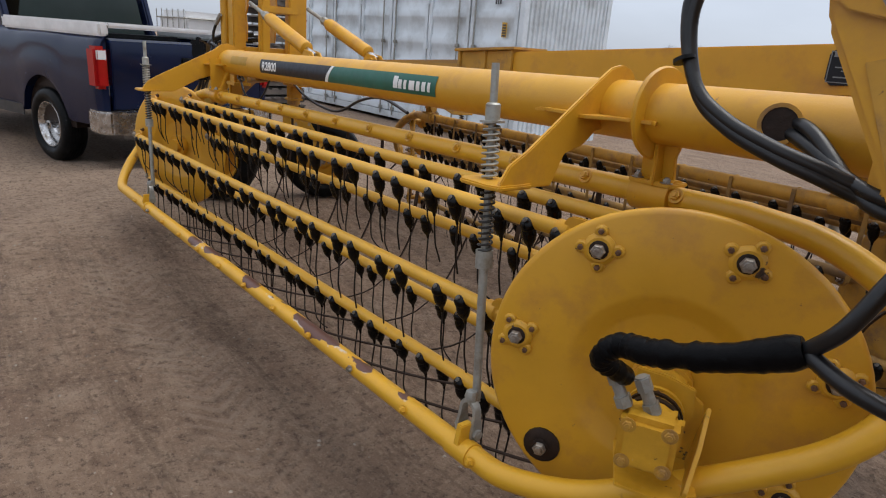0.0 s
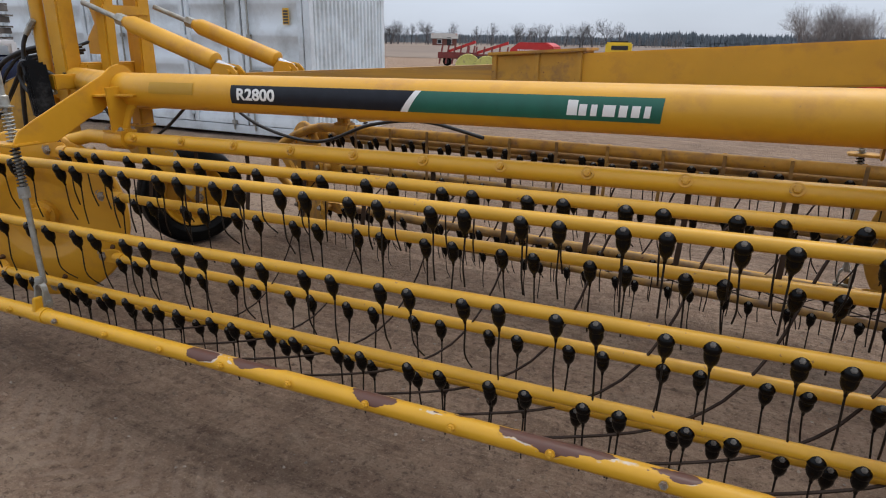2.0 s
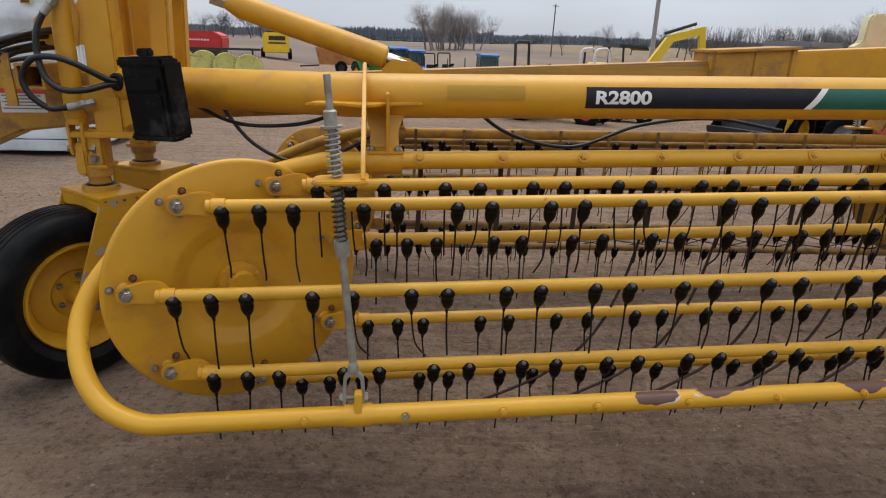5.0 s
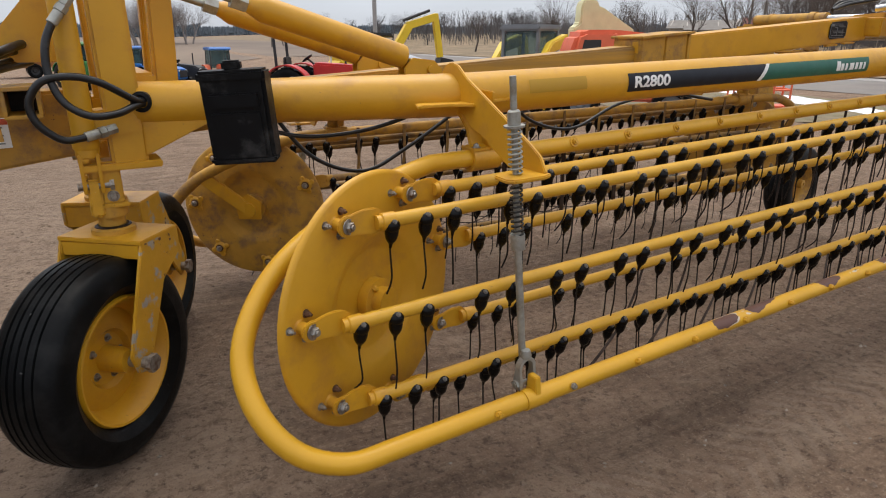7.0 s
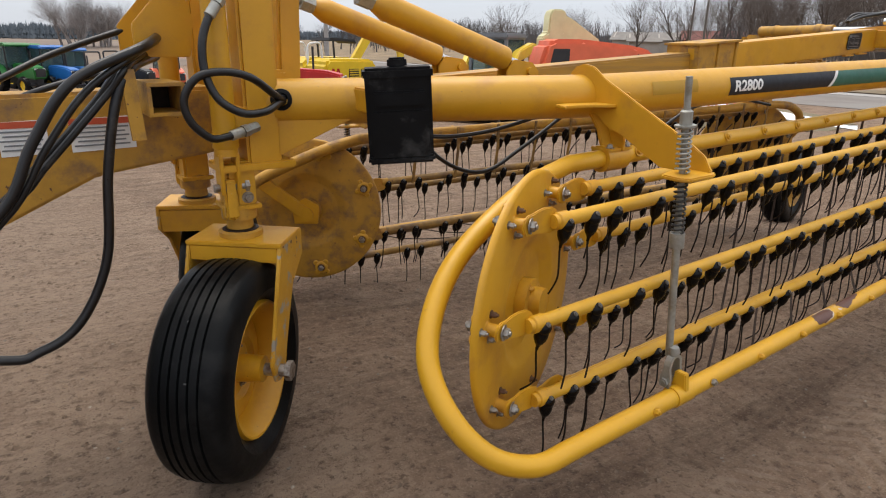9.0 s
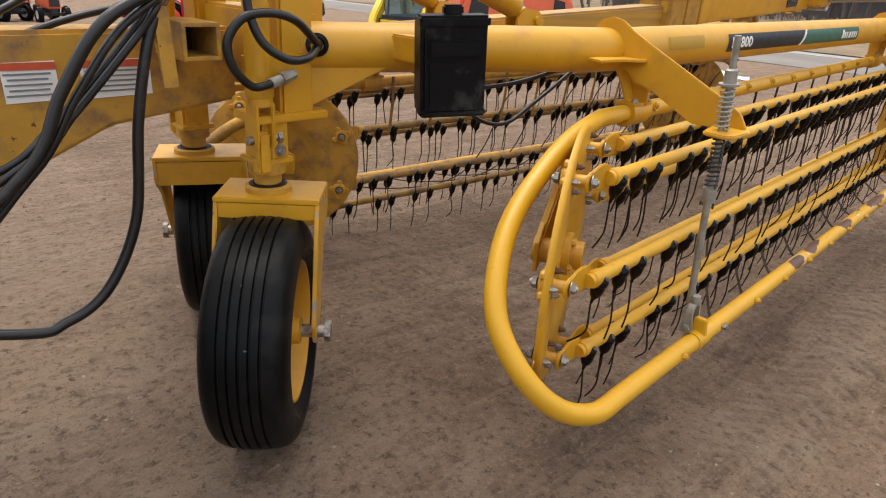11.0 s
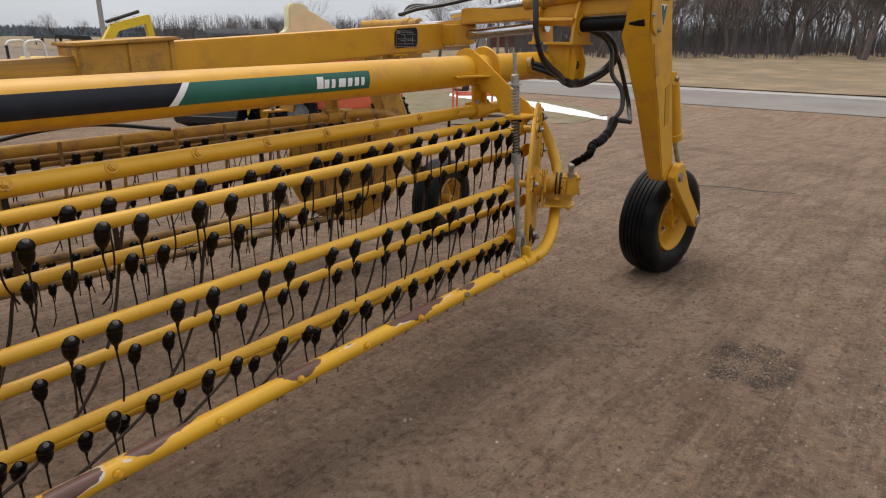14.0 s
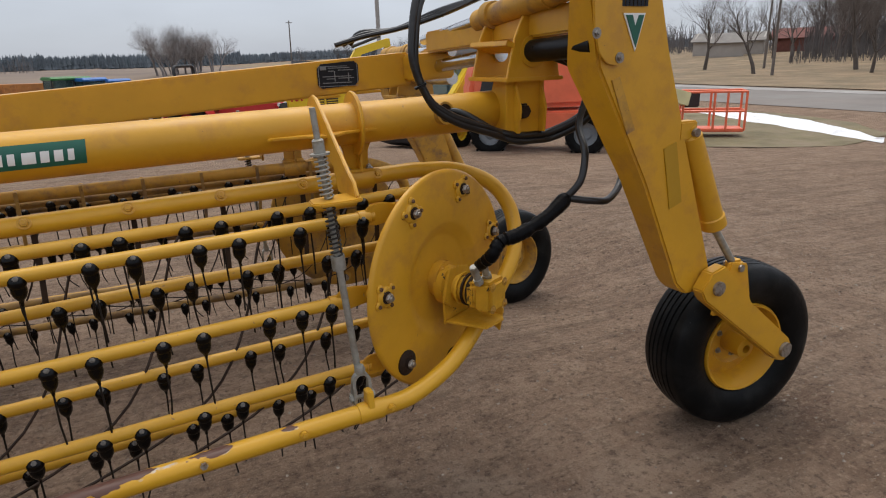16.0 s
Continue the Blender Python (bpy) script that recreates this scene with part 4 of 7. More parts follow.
# hydraulic motor on the rear disc
c = ENDS["right"] + Vector((0, 0, -0.02))
n, hd = NDIR, HDIR
b = B()
lathe(b, [(0.08, 0.012), (0.08, 0.05), (0.06, 0.06), (0.052, 0.07), (0.052, 0.14), (0.062, 0.145), (0.062, 0.19), (0.05, 0.2)], axis(c, n), 20)
m = Matrix((hd, Vector((0, 0, 1)), hd.cross(Vector((0, 0, 1))))).transposed().to_4x4()
m.translation = c + n * 0.225
box(b, (0.12, 0.125, 0.08), m, 0.014)
m.translation = c + n * 0.175
box(b, (0.135, 0.1, 0.06), m, 0.02)
prism(b, [(0.092 * math.cos(q) * (1.12 if k % 2 else 0.93), 0.092 * math.sin(q) * (1.12 if k % 2 else 0.93)) for k, q in enumerate([math.tau * i / 9 for i in range(9)])], c + n * 0.072, hd, (0, 0, 1), 0.012, 0.003)
motor = part("drive_motor", b, paint_chipped, rake, "yellow hydraulic motor with chipped paint")
for sx, sz in ((-1, -1), (1, -1), (1, 1), (-1, 1)):
    b = B()
    hexbolt(b, c + n * 0.264 + hd * 0.042 * sx + Vector((0, 0, 0.044 * sz)), n, 0.01, 0.008)
    part("motor_bolt", b, paint_dull, motor)
for z0 in (0.1, 0.128):
    b = B()
    lathe(b, [(0.06, z0), (0.066, z0), (0.066, z0 + 0.01), (0.06, z0 + 0.01)], axis(c, n), 20, close=True)
    part("motor_flange", b, dark_iron if z0 > 0.11 else paint_chipped, motor)
b = B()
lathe(b, [(0.0635, 0.15), (0.0655, 0.151), (0.0655, 0.166), (0.0635, 0.167)], axis(c, n), 20)
part("motor_seam", b, dark_iron, motor)
b = B()
low = Vector((1.17, 0.16, 0.715))
prism(b, [(-0.075, -0.14), (0.09, -0.15), (0.115, -0.05), (0.1, 0.03), (0.05, 0.06), (-0.05, 0.05), (-0.08, -0.02)], c + n * 0.06, hd, (0, 0, 1), 0.01, 0.002)
prism(b, [(-0.08, 0.07), (0.1, 0.07), (0.12, 0.2), (0.06, 0.25), (-0.05, 0.24)], c + Vector((0, 0, -0.125)), hd, n, 0.01, 0.002)
prism(b, [(0.0, -0.13), (0.08, -0.15), (0.15, -0.19), (0.16, -0.1), (0.1, -0.02), (0.0, 0.03)], c + hd * 0.11 + n * 0.07, n, Vector((0, 0, 1)) + hd * 0.15, 0.01, 0.002)
part("motor_bracket", b, paint_chipped, GUARD)
b = B()
tops = []
for s in (-1, 1):
    o = c + n * 0.215 + hd * (0.03 * s - 0.028) + Vector((0, 0, 0.058))
    e = o + Vector((-0.034, -0.018, 0.078))
    sweep(b, [o, e], 0.014, 10)
    lathe(b, [(0.019, 0), (0.019, 0.025)], axis(o, e - o), 6)
    lathe(b, [(0.018, 0), (0.018, 0.03)], axis(o + (e - o) * 0.62, e - o), 6)
    tops.append(e)
part("hose_fitting", b, zinc, motor, "zinc hose fittings")
b = B()
elbow = Vector((1.02, -0.085, 1.085))
ypt = Vector((1.37, -0.06, 1.215))
pts = spline([(tops[0] + tops[1]) / 2 - Vector((0, 0, 0.01)), elbow + Vector((0.01, 0.0, -0.03)), elbow + Vector((0.045, 0, 0.015)), elbow.lerp(ypt, 0.35) + Vector((0, -0.02, -0.01)), elbow.lerp(ypt, 0.7) + Vector((0, -0.02, -0.012)), ypt], 11)
rng = random.Random(3)
sweep(b, pts, [0.0215 + 0.005 * i / len(pts) + rng.uniform(-0.003, 0.004) for i, _ in enumerate(pts)], 12)
part("taped_hose", b, tape_mat, rake, "pair of hoses wound with black tape")
b = B()
sweep(b, spline([ypt, (1.42, -0.08, 1.28), (1.46, -0.05, 1.38), (1.5, 0.04, 1.47), (1.58, 0.1, 1.62), (1.5, 0.2, 1.75)], 6), 0.014, 10)
part("motor_hose", b, hose_mat, rake)
b = B()
sweep(b, spline([ypt, (1.46, -0.1, 1.2), (1.56, -0.08, 1.19), (1.67, -0.02, 1.24), (1.7, 0.02, 1.34), (1.64, 0.1, 1.6), (1.5, 0.22, 1.75)], 6), 0.014, 10)
part("motor_hose", b, hose_mat, rake)
hole = P(1.08, tube_y(1.08) - 0.075, ZT + 0.012)
b = B()
lathe(b, [(0.045, -0.03), (0.045, 0.014), (0.036, 0.014), (0.036, -0.03)], axis(hole, (0.25, -1, 0.15)), 18, close=True)
part("hose_grommet", b, paint_dull, TUBE)
# dark disc painted in for the shade inside the hole
b = B()
lathe(b, [(0.037, 0.002), (0.037, 0.0105)], axis(hole, (0.25, -1, 0.15)), 18)
part("hose_opening", b, dark_iron, TUBE)
for k in range(4):
    o = hole + Vector((0.014 * (k % 2), 0.02, 0.02 * (k % 2) - 0.01))
    e = Vector((0.012 * (k % 2), 0.012 * (k // 2), -0.022 * (k % 2)))
    tail = [(1.3, 0.24, 1.43), (1.42, 0.24, 1.415), (1.51, 0.22, 1.425), (1.59, 0.13, 1.49), (1.615, 0.08, 1.58), (1.58, 0.12, 1.68), (1.46, 0.25, 1.76)]
    if k < 2:
        pts = [o, o + Vector((0.07, -0.05, -0.02))] + [Vector(q) + e for q in tail]
    else:
        start = [(1.38, 0.52, 1.98), (1.25, 0.44, 2.07), (1.08, 0.34, 2.06), (0.95, 0.26, 1.95), (0.9, 0.22, 1.8), (0.9, 0.21, 1.7), (0.95, 0.2, 1.585), (1.03, 0.195, 1.525), (1.13, 0.2, 1.485), (1.21, 0.215, 1.46)]
        pts = [Vector(q) + e * 0.9 for q in start + tail]
    b = B()
    sweep(b, spline(pts, 8), 0.0145, 10)
    part("hose", b, hose_mat, rake)
b = B()
o = Vector((0.915, 0.207, 1.635))
lathe(b, [(0.024, -0.004), (0.024, 0.004)], axis(o, (0.45, -0.1, -1)), 14)
part("cable_tie", b, plastic, rake)


# rear legs
def leg(far):
    def Q(x, y, z):
        k = min(max((1.1 - y) / 1.2, 0), 1)
        return Vector((x + 0.08 + 0.22 * k, 2.24 - y, z - 0.06 - 0.14 * k)) if far else Vector((x, y, z))
    s = -1 if far else 1
    # far leg parts and rim take the duller, darker yellow
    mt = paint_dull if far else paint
    b = B()
    out = [(1.36, 1.92), (1.6, 1.92)] if far else [(1.265, 2.14), (1.545, 2.14)]
    out += [(1.67, 1.72), (1.95, 0.93), (1.99, 0.82), (1.95, 0.79), (1.84, 0.79), (1.785, 0.84), (1.585, 1.27), (1.352, 1.68)]
    prism(b, [(x - 1.6, z - 1.5) for x, z in out], Q(1.6, -0.145, 1.5), (1, 0, 0), (0, 0, 1), 0.18, 0.01)
    front = Q(0, -0.235, 0).y
    for vert in b.verts:
        vert.co.y = front + (vert.co.y - front) * (1 - 0.42 * min(1, max(0, (1.75 - vert.co.z) / 0.85))) * (0.3 if vert.co.z > 2.0 else 1)
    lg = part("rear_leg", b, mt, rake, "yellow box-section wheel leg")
    b = B()
    top_ = 0.12 if far else 0.3
    prism(b, [(-0.1, top_), (-0.075, 0.02), (-0.055, -0.05), (-0.02, -0.085), (0.025, -0.095), (0.048, -0.075), (0.05, -0.03), (0.035, 0.06), (0.03, top_)], Q(1.395, -0.241, 1.78), (1, 0, 0), (0, 0, 1), 0.01, 0.002)
    part("leg_patch_plate", b, mt, lg)
    # no slot is cut: its inner shadow is a strip of duller paint
    b = B()
    prism(b, [(-0.04, 0.085), (-0.005, 0.095), (0.075, -0.085), (0.04, -0.1)], Q(1.445, -0.2375, 1.555), (1, 0, 0), (0, 0, 1), 0.005, 0.001)
    part("leg_slot", b, paint_dull, lg, "flat strip in duller paint, standing for the shadow inside the leg's slot")
    b = B()
    prism(b, [(0.0, 0.11), (0.06, 0.13), (0.11, -0.1), (0.05, -0.12)], Q(1.665, -0.2375, 1.28), (1, 0, 0), (0, 0, 1), 0.003)
    part("paint_patch", b, patch_paint, lg)
    for x, z in ((1.316, 1.79), (1.416, 1.712)):
        b = B()
        hexbolt(b, Q(x + 0.01, -0.247, z), (0, -s, 0), 0.0105, 0.01)
        part("leg_bolt", b, bolt_steel, lg)
    if not far:
        b = B()
        prism(b, [(-0.045, 0.055), (0.05, 0.055), (0.012, -0.065)], Q(1.487, -0.2375, 1.795), (1, 0, 0), (0, 0, 1), 0.003)
        part("badge_border", b, decal_white, lg)
        b = B()
        prism(b, [(-0.036, 0.049), (-0.008, 0.049), (0.006, 0.012), (0.02, 0.049), (0.041, 0.049), (0.012, -0.052)], Q(1.487, -0.2405, 1.795), (1, 0, 0), (0, 0, 1), 0.003)
        part("badge_mark", b, decal_green, lg)
        b = B()
        for k in range(7):
            box(b, (0.013, 0.003, 0.028), Q(1.44 + 0.0165 * k, -0.2375, 1.885), 0)
        part("dark_bar", b, decal_black, lg)
    # swing arm with lift cylinder
    b = B()
    a, e = Q(1.96, -0.265, 0.81), Q(2.44, -0.265, 0.42)
    d = (e - a).normalized()
    up = Vector((0, -s, 0)).cross(d) * s
    prism(b, [(-0.07, -0.055), (-0.02, -0.075), ((e - a).length, -0.06), ((e - a).length + 0.05, -0.04), ((e - a).length + 0.05, 0.03), ((e - a).length, 0.055), (0.25, 0.055), (0.1, 0.085), (-0.03, 0.09), (-0.075, 0.03)], a, d, up, 0.055, 0.006)
    part("swing_arm", b, mt, lg)
    b = B()
    lathe(b, [(0.03, 0), (0.03, 0.012)], axis(a + Vector((0, -0.028 * s, 0)), (0, -s, 0)), 18)
    part("arm_pin", b, bolt_steel, lg)
    b = B()
    lathe(b, [(0.035, 0), (0.035, 0.014)], axis(e + Vector((0, -0.028 * s, 0)), (0, -s, 0)), 18)
    part("arm_pin", b, bolt_steel, lg)
    b = B()
    p, q = Q(1.815, -0.212, 1.43), Q(2.0, -0.212, 1.04)
    d = (q - p).normalized()
    ln = (q - p).length
    lathe(b, [(0.03, -0.03), (0.03, 0), (0.045, 0.01), (0.047, ln - 0.06), (0.052, ln - 0.055), (0.052, ln - 0.01), (0.04, ln)], axis(p, d), 20)
    box(b, (0.09, 0.05, 0.07), Q(1.785, -0.212, 1.445), 0.006)
    box(b, (0.06, 0.06, 0.07), Q(2.145, -0.212, 0.845), 0.012)
    prism(b, [(-0.13, -0.16), (0.11, -0.2), (0.05, 0.04), (-0.05, 0.06)], Q(2.14, -0.235, 0.82), (1, 0, 0), (0, 0, 1), 0.02, 0.004)
    part("leg_cylinder", b, mt, lg)
    b = B()
    sweep(b, [q, Q(2.145, -0.212, 0.85)], 0.016, 12)
    part("leg_cylinder_rod", b, zinc, lg)
    for x, z in ((1.812, 1.437), (2.145, 0.848)):
        b = B()
        sweep(b, [Q(x, -0.255, z), Q(x, -0.17, z)], 0.016, 10)
        part("cylinder_pin", b, bolt_steel, lg)
    wc = Q(2.355, -0.06, 0)
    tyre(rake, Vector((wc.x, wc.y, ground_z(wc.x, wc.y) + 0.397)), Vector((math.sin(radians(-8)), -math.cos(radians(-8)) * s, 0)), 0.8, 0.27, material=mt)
    # cross arm from the beam's end out to the leg
    b = B()
    bar(b, Q(1.44, 0.0 if far else -0.1, 1.855), Q(1.42, 1.1, 1.80), 0.1, 0.1, 0.008)
    part("cross_arm", b, mt, rake)
    b = B()
    sweep(b, [Q(1.40, 0.22, 1.742), Q(1.375, -0.2, 1.757)], 0.042, 24)
    part("black_cylinder", b, boot_black, rake)
    b = B()
    sweep(b, [Q(1.44, 1.137, 1.68), Q(1.41, 0.45, 1.735)], 0.032, 20)
    part("slide_rod", b, chrome, rake)
    b = B()
    for y0 in (0.22, 0.48):
        prism(b, [(-0.13, -0.1), (0.13, -0.1), (0.1, 0.08), (0.06, 0.14), (-0.05, 0.14), (-0.09, 0.06)], Q(1.41, y0, 1.735), (1, 0.05, 0), (0, 0, 1), 0.016, 0.003)
    box(b, (0.27, 0.3, 0.016), Q(1.41, 0.35, 1.638), 0.003)
    prism(b, [(-0.14, -0.01), (0.14, -0.01), (0.14, 0.01), (-0.14, 0.01)], Q(1.33, 0.35, 1.76), (0, 1, 0), (0.3, 0, 1), 0.1, 0.002)
    lathe(b, [(0.06, -0.03), (0.06, 0.02)], axis(Q(1.405, 0.22, 1.742), (-0.1, -s, 0)), 22)
    part("slide_bracket", b, mt, rake)
    b = B()
    sweep(b, [Q(1.36, -0.1, 1.95), Q(1.39, 0.6, 1.875)], 0.045, 20)
    lathe(b, [(0.055, 0), (0.055, 0.05)], axis(Q(1.38, 0.45, 1.89), (0, s, 0)), 20)
    lathe(b, [(0.052, 0), (0.052, 0.03)], axis(Q(1.368, 0.05, 1.935), (0, s, 0)), 20)
    part("fold_cylinder", b, paint_dull, rake, "yellow fold cylinder with flaked paint")
    b = B()
    sweep(b, [Q(1.39, 0.6, 1.875), Q(1.41, 1.2, 1.815)], 0.025, 16)
    part("fold_rod", b, chrome, rake)
    # lug at the end of the main tube
    b = B()
    ty = tube_y(1.37) + (0.13 if far else 0)
    for dx in (-0.06, 0.06):
        prism(b, [(-0.13, -0.08), (0.06, -0.08), (0.08, 0.06), (0.05, 0.13), (-0.1, 0.13), (-0.14, 0.02)], Q(1.40 + dx, ty - 0.08, 1.51), (0, s, 0), (0, 0, 1), 0.014, 0.003)
    prism(b, [(-0.09, -0.09), (0.09, -0.09), (0.09, 0.12), (-0.09, 0.12)], Q(1.39, 0.245, 1.52), (1, 0, 0), (0, 0, 1), 0.014, 0.003)
    part("tube_lug", b, mt, rake)
    b = B()
    lathe(b, [(0.034, 0), (0.034, 0.01), (0.026, 0.012), (0.026, 0.03)], axis(Q(1.369, 0.236, 1.515), (0, -s, 0)), 6)
    part("lug_bolt", b, dark_iron, rake)


leg(False)
leg(True)
b = B()
bar(b, (1.28, 1.28, 1.68), (1.52, 1.28, 1.69), 0.4, 0.13, 0.01)
part("beam_head", b, paint, rake)
# hoses along the top of the beam
for k in range(3):
    b = B()
    sweep(b, spline([(0.95 + 0.05 * k, 1.27 + 0.03 * k, 1.80), (1.1, 1.24 + 0.03 * k, 1.84 + 0.01 * k), (1.25, 1.15 + 0.02 * k, 1.87), (1.38, 0.95 + 0.02 * k, 1.92 + 0.01 * k), (1.4, 0.6, 1.97)], 6), 0.012, 8)
    part("top_hose", b, hose_mat, rake)
# hoses round the mast and along the tongue
MAST_HOSES = [
    [(-3.69, 1.0, 1.425), (-3.731, 0.955, 1.43), (-3.832, 0.9, 1.495), (-3.913, 0.9, 1.516), (-3.991, 0.91, 1.502), (-4.035, 0.92, 1.441), (-4.024, 0.92, 1.373), (-3.967, 0.93, 1.318), (-3.915, 0.94, 1.316), (-3.87, 0.955, 1.324)],
    [(-3.69, 1.0, 1.415), (-3.732, 0.955, 1.412), (-3.798, 0.9, 1.393), (-3.877, 0.88, 1.394), (-3.942, 0.9, 1.439), (-3.968, 0.92, 1.52), (-3.961, 0.93, 1.612), (-3.925, 0.945, 1.69)],
    [(-4.0, 1.3, 1.62), (-4.1, 1.06, 1.585), (-4.31, 0.99, 1.49), (-4.43, 0.99, 1.33), (-4.55, 0.99, 1.13), (-4.9, 1.04, 0.9), (-5.6, 1.3, 0.8)],
    [(-4.0, 1.34, 1.6), (-4.13, 1.06, 1.56), (-4.28, 1.01, 1.46), (-4.4, 1.00, 1.31), (-4.53, 1.01, 1.12), (-4.85, 1.06, 0.87), (-5.6, 1.35, 0.78)],
    [(-4.0, 1.36, 1.58), (-4.15, 1.06, 1.53), (-4.22, 1.04, 1.45), (-4.4, 1.04, 1.26), (-4.52, 1.04, 1.15), (-4.9, 1.09, 0.97), (-5.7, 1.35, 0.85)],
    [(-4.02, 1.36, 1.56), (-4.17, 1.07, 1.52), (-4.26, 1.06, 1.42), (-4.44, 1.06, 1.24), (-4.6, 1.07, 1.12), (-5.0, 1.2, 1.0), (-5.8, 1.4, 0.9)],
    [(-4.02, 1.3, 1.55), (-4.14, 1.08, 1.52), (-4.2, 1.04, 1.43), (-4.25, 1.04, 1.22), (-4.29, 1.04, 0.95), (-4.39, 1.04, 0.76), (-4.51, 1.04, 0.69), (-4.64, 1.04, 0.7), (-5.2, 1.2, 0.85)],
    [(-4.0, 1.5, 1.66), (-4.3, 1.4, 1.56), (-4.5, 1.3, 1.47), (-4.75, 1.3, 1.36), (-5.4, 1.4, 1.25), (-6.2, 1.4, 1.1)],
    [(-4.15, 1.34, 1.5), (-4.3, 1.3, 1.47), (-4.45, 1.28, 1.42), (-4.7, 1.3, 1.3), (-5.3, 1.4, 1.1)],
    [(-3.5, 0.96, 1.41), (-3.36, 0.9, 1.33), (-3.2, 0.84, 1.28), (-3.0, 0.8, 1.285), (-2.85, 0.72, 1.33), (-2.75, 0.6, 1.4)],
    [(-3.32, 0.88, 1.41), (-3.16, 0.86, 1.2), (-2.95, 0.85, 1.12), (-2.75, 0.84, 1.2), (-2.5, 0.8, 1.36)],
    [(-2.3, 0.8, 1.4), (-2.1, 0.85, 1.26), (-1.8, 0.9, 1.2), (-1.5, 0.9, 1.3), (-1.2, 0.85, 1.34), (-0.9, 0.8, 1.3)],
]
for pts in MAST_HOSES:
    b = B()
    sweep(b, spline(pts, 7), (0.008 if pts[0][0] > -3.4 or pts[1][0] > -3.5 else 0.0125) if pts[0][0] > -3.75 else (0.015 if pts[0][1] == 1.3 else 0.0105), 10)
    part("hose", b, hose_mat, rake)
for o, d in (((-3.935, 0.941, 1.672), (0.6, 0.18, 0.78)), ((-3.9, 0.947, 1.317), (0.9, 0.25, 0.2))):
    b = B()
    m = axis(Vector(o), Vector(d).normalized())
    lathe(b, [(0.0125, 0), (0.0165, 0.003), (0.0165, 0.045), (0.012, 0.05), (0.012, 0.075)], m, 14)
    lathe(b, [(0.02, 0.048), (0.02, 0.07)], m, 6)
    lathe(b, [(0.017, 0.072), (0.017, 0.105)], m, 6)
    part("hose_end", b, zinc, rake, "crimped zinc hose end with hexagon nut")
b = B()
lathe(b, [(0.036, -0.01), (0.036, 0.006), (0.024, 0.01), (0.02, 0.0)], axis((-3.71, 0.985, 1.42), (-0.45, -0.89, 0)), 18)
part("hose_grommet", b, plastic, rake)


# ---------- ground ----------
def ground_material():
    m = bpy.data.materials.new("dirt_yard")
    m.use_nodes = True
    nt = m.node_tree
    bs = nt.nodes["Principled BSDF"]
    tc = nt.nodes.new("ShaderNodeTexCoord")

    def n(scale, detail=8.0, rough=0.62, stretch=(1, 1, 1), rot=0.0, distort=0.0):
        mp = nt.nodes.new("ShaderNodeMapping")
        mp.inputs["Scale"].default_value = stretch
        mp.inputs["Rotation"].default_value = (0, 0, rot)
        nt.links.new(tc.outputs["Object"], mp.inputs["Vector"])
        t = nt.nodes.new("ShaderNodeTexNoise")
        t.inputs["Scale"].default_value, t.inputs["Detail"].default_value, t.inputs["Roughness"].default_value, t.inputs["Distortion"].default_value = scale, detail, rough, distort
        nt.links.new(mp.outputs[0], t.inputs["Vector"])
        return t.outputs["Fac"]

    def ramp(s, lo, hi):
        r = nt.nodes.new("ShaderNodeMapRange")
        r.inputs["From Min"].default_value, r.inputs["From Max"].default_value = lo, hi
        nt.links.new(s, r.inputs["Value"])
        return r.outputs["Result"]

    def mix(f, a, b_):
        x = nt.nodes.new("ShaderNodeMix")
        x.data_type = "RGBA"
        nt.links.new(f, x.inputs["Factor"])
        for i, v in ((6, a), (7, b_)):
            if isinstance(v, tuple):
                x.inputs[i].default_value = (*v, 1)
            else:
                nt.links.new(v, x.inputs[i])
        return x.outputs[2]

    def math_node(op, a, b_):
        x = nt.nodes.new("ShaderNodeMath")
        x.operation = op
        for i, v in ((0, a), (1, b_)):
            if isinstance(v, (int, float)):
                x.inputs[i].default_value = v
            else:
                nt.links.new(v, x.inputs[i])
        return x.outputs[0]

    base = mix(ramp(n(0.9), 0.35, 0.65), (0.22, 0.145, 0.097), (0.295, 0.2, 0.138))
    base = mix(ramp(n(3.5, 10, 0.75), 0.44, 0.62), base, (0.35, 0.245, 0.17))
    base = mix(math_node("MULTIPLY", ramp(n(0.55, 6, 0.6, distort=0.6), 0.54, 0.68), 0.6), base, (0.146, 0.0892, 0.0573))
    # trodden pale crusts and damp reddish patches with soft borders
    crust = n(1.7, 7, 0.68, distort=1.2)
    base = mix(math_node("MULTIPLY", ramp(crust, 0.52, 0.66), 0.55), base, (0.378, 0.284, 0.206))
    base = mix(math_node("MULTIPLY", ramp(n(2.3, 6, 0.65, distort=0.8), 0.54, 0.7), 0.5), base, (0.184, 0.11, 0.0757))
    base = mix(math_node("MULTIPLY", ramp(n(6.5, 8, 0.72, distort=0.6), 0.53, 0.63), 0.4), base, (0.142, 0.1, 0.0718))
    # wheel ruts: long streaks along the rake
    streak = n(1.5, 10, 0.72, (0.35, 4.0, 1), radians(6), 0.3)
    fine_streak = n(4.0, 8, 0.75, (0.5, 5.0, 1), radians(3), 0.5)
    base = mix(math_node("MULTIPLY", ramp(streak, 0.5, 0.58), 0.5), base, (0.131, 0.0837, 0.0556))
    base = mix(math_node("MULTIPLY", ramp(fine_streak, 0.53, 0.6), 0.5), base, (0.35, 0.251, 0.173))
    # paler dirt round the tongue, blended in by position
    spx = nt.nodes.new("ShaderNodeSeparateXYZ")
    nt.links.new(tc.outputs["Object"], spx.inputs[0])
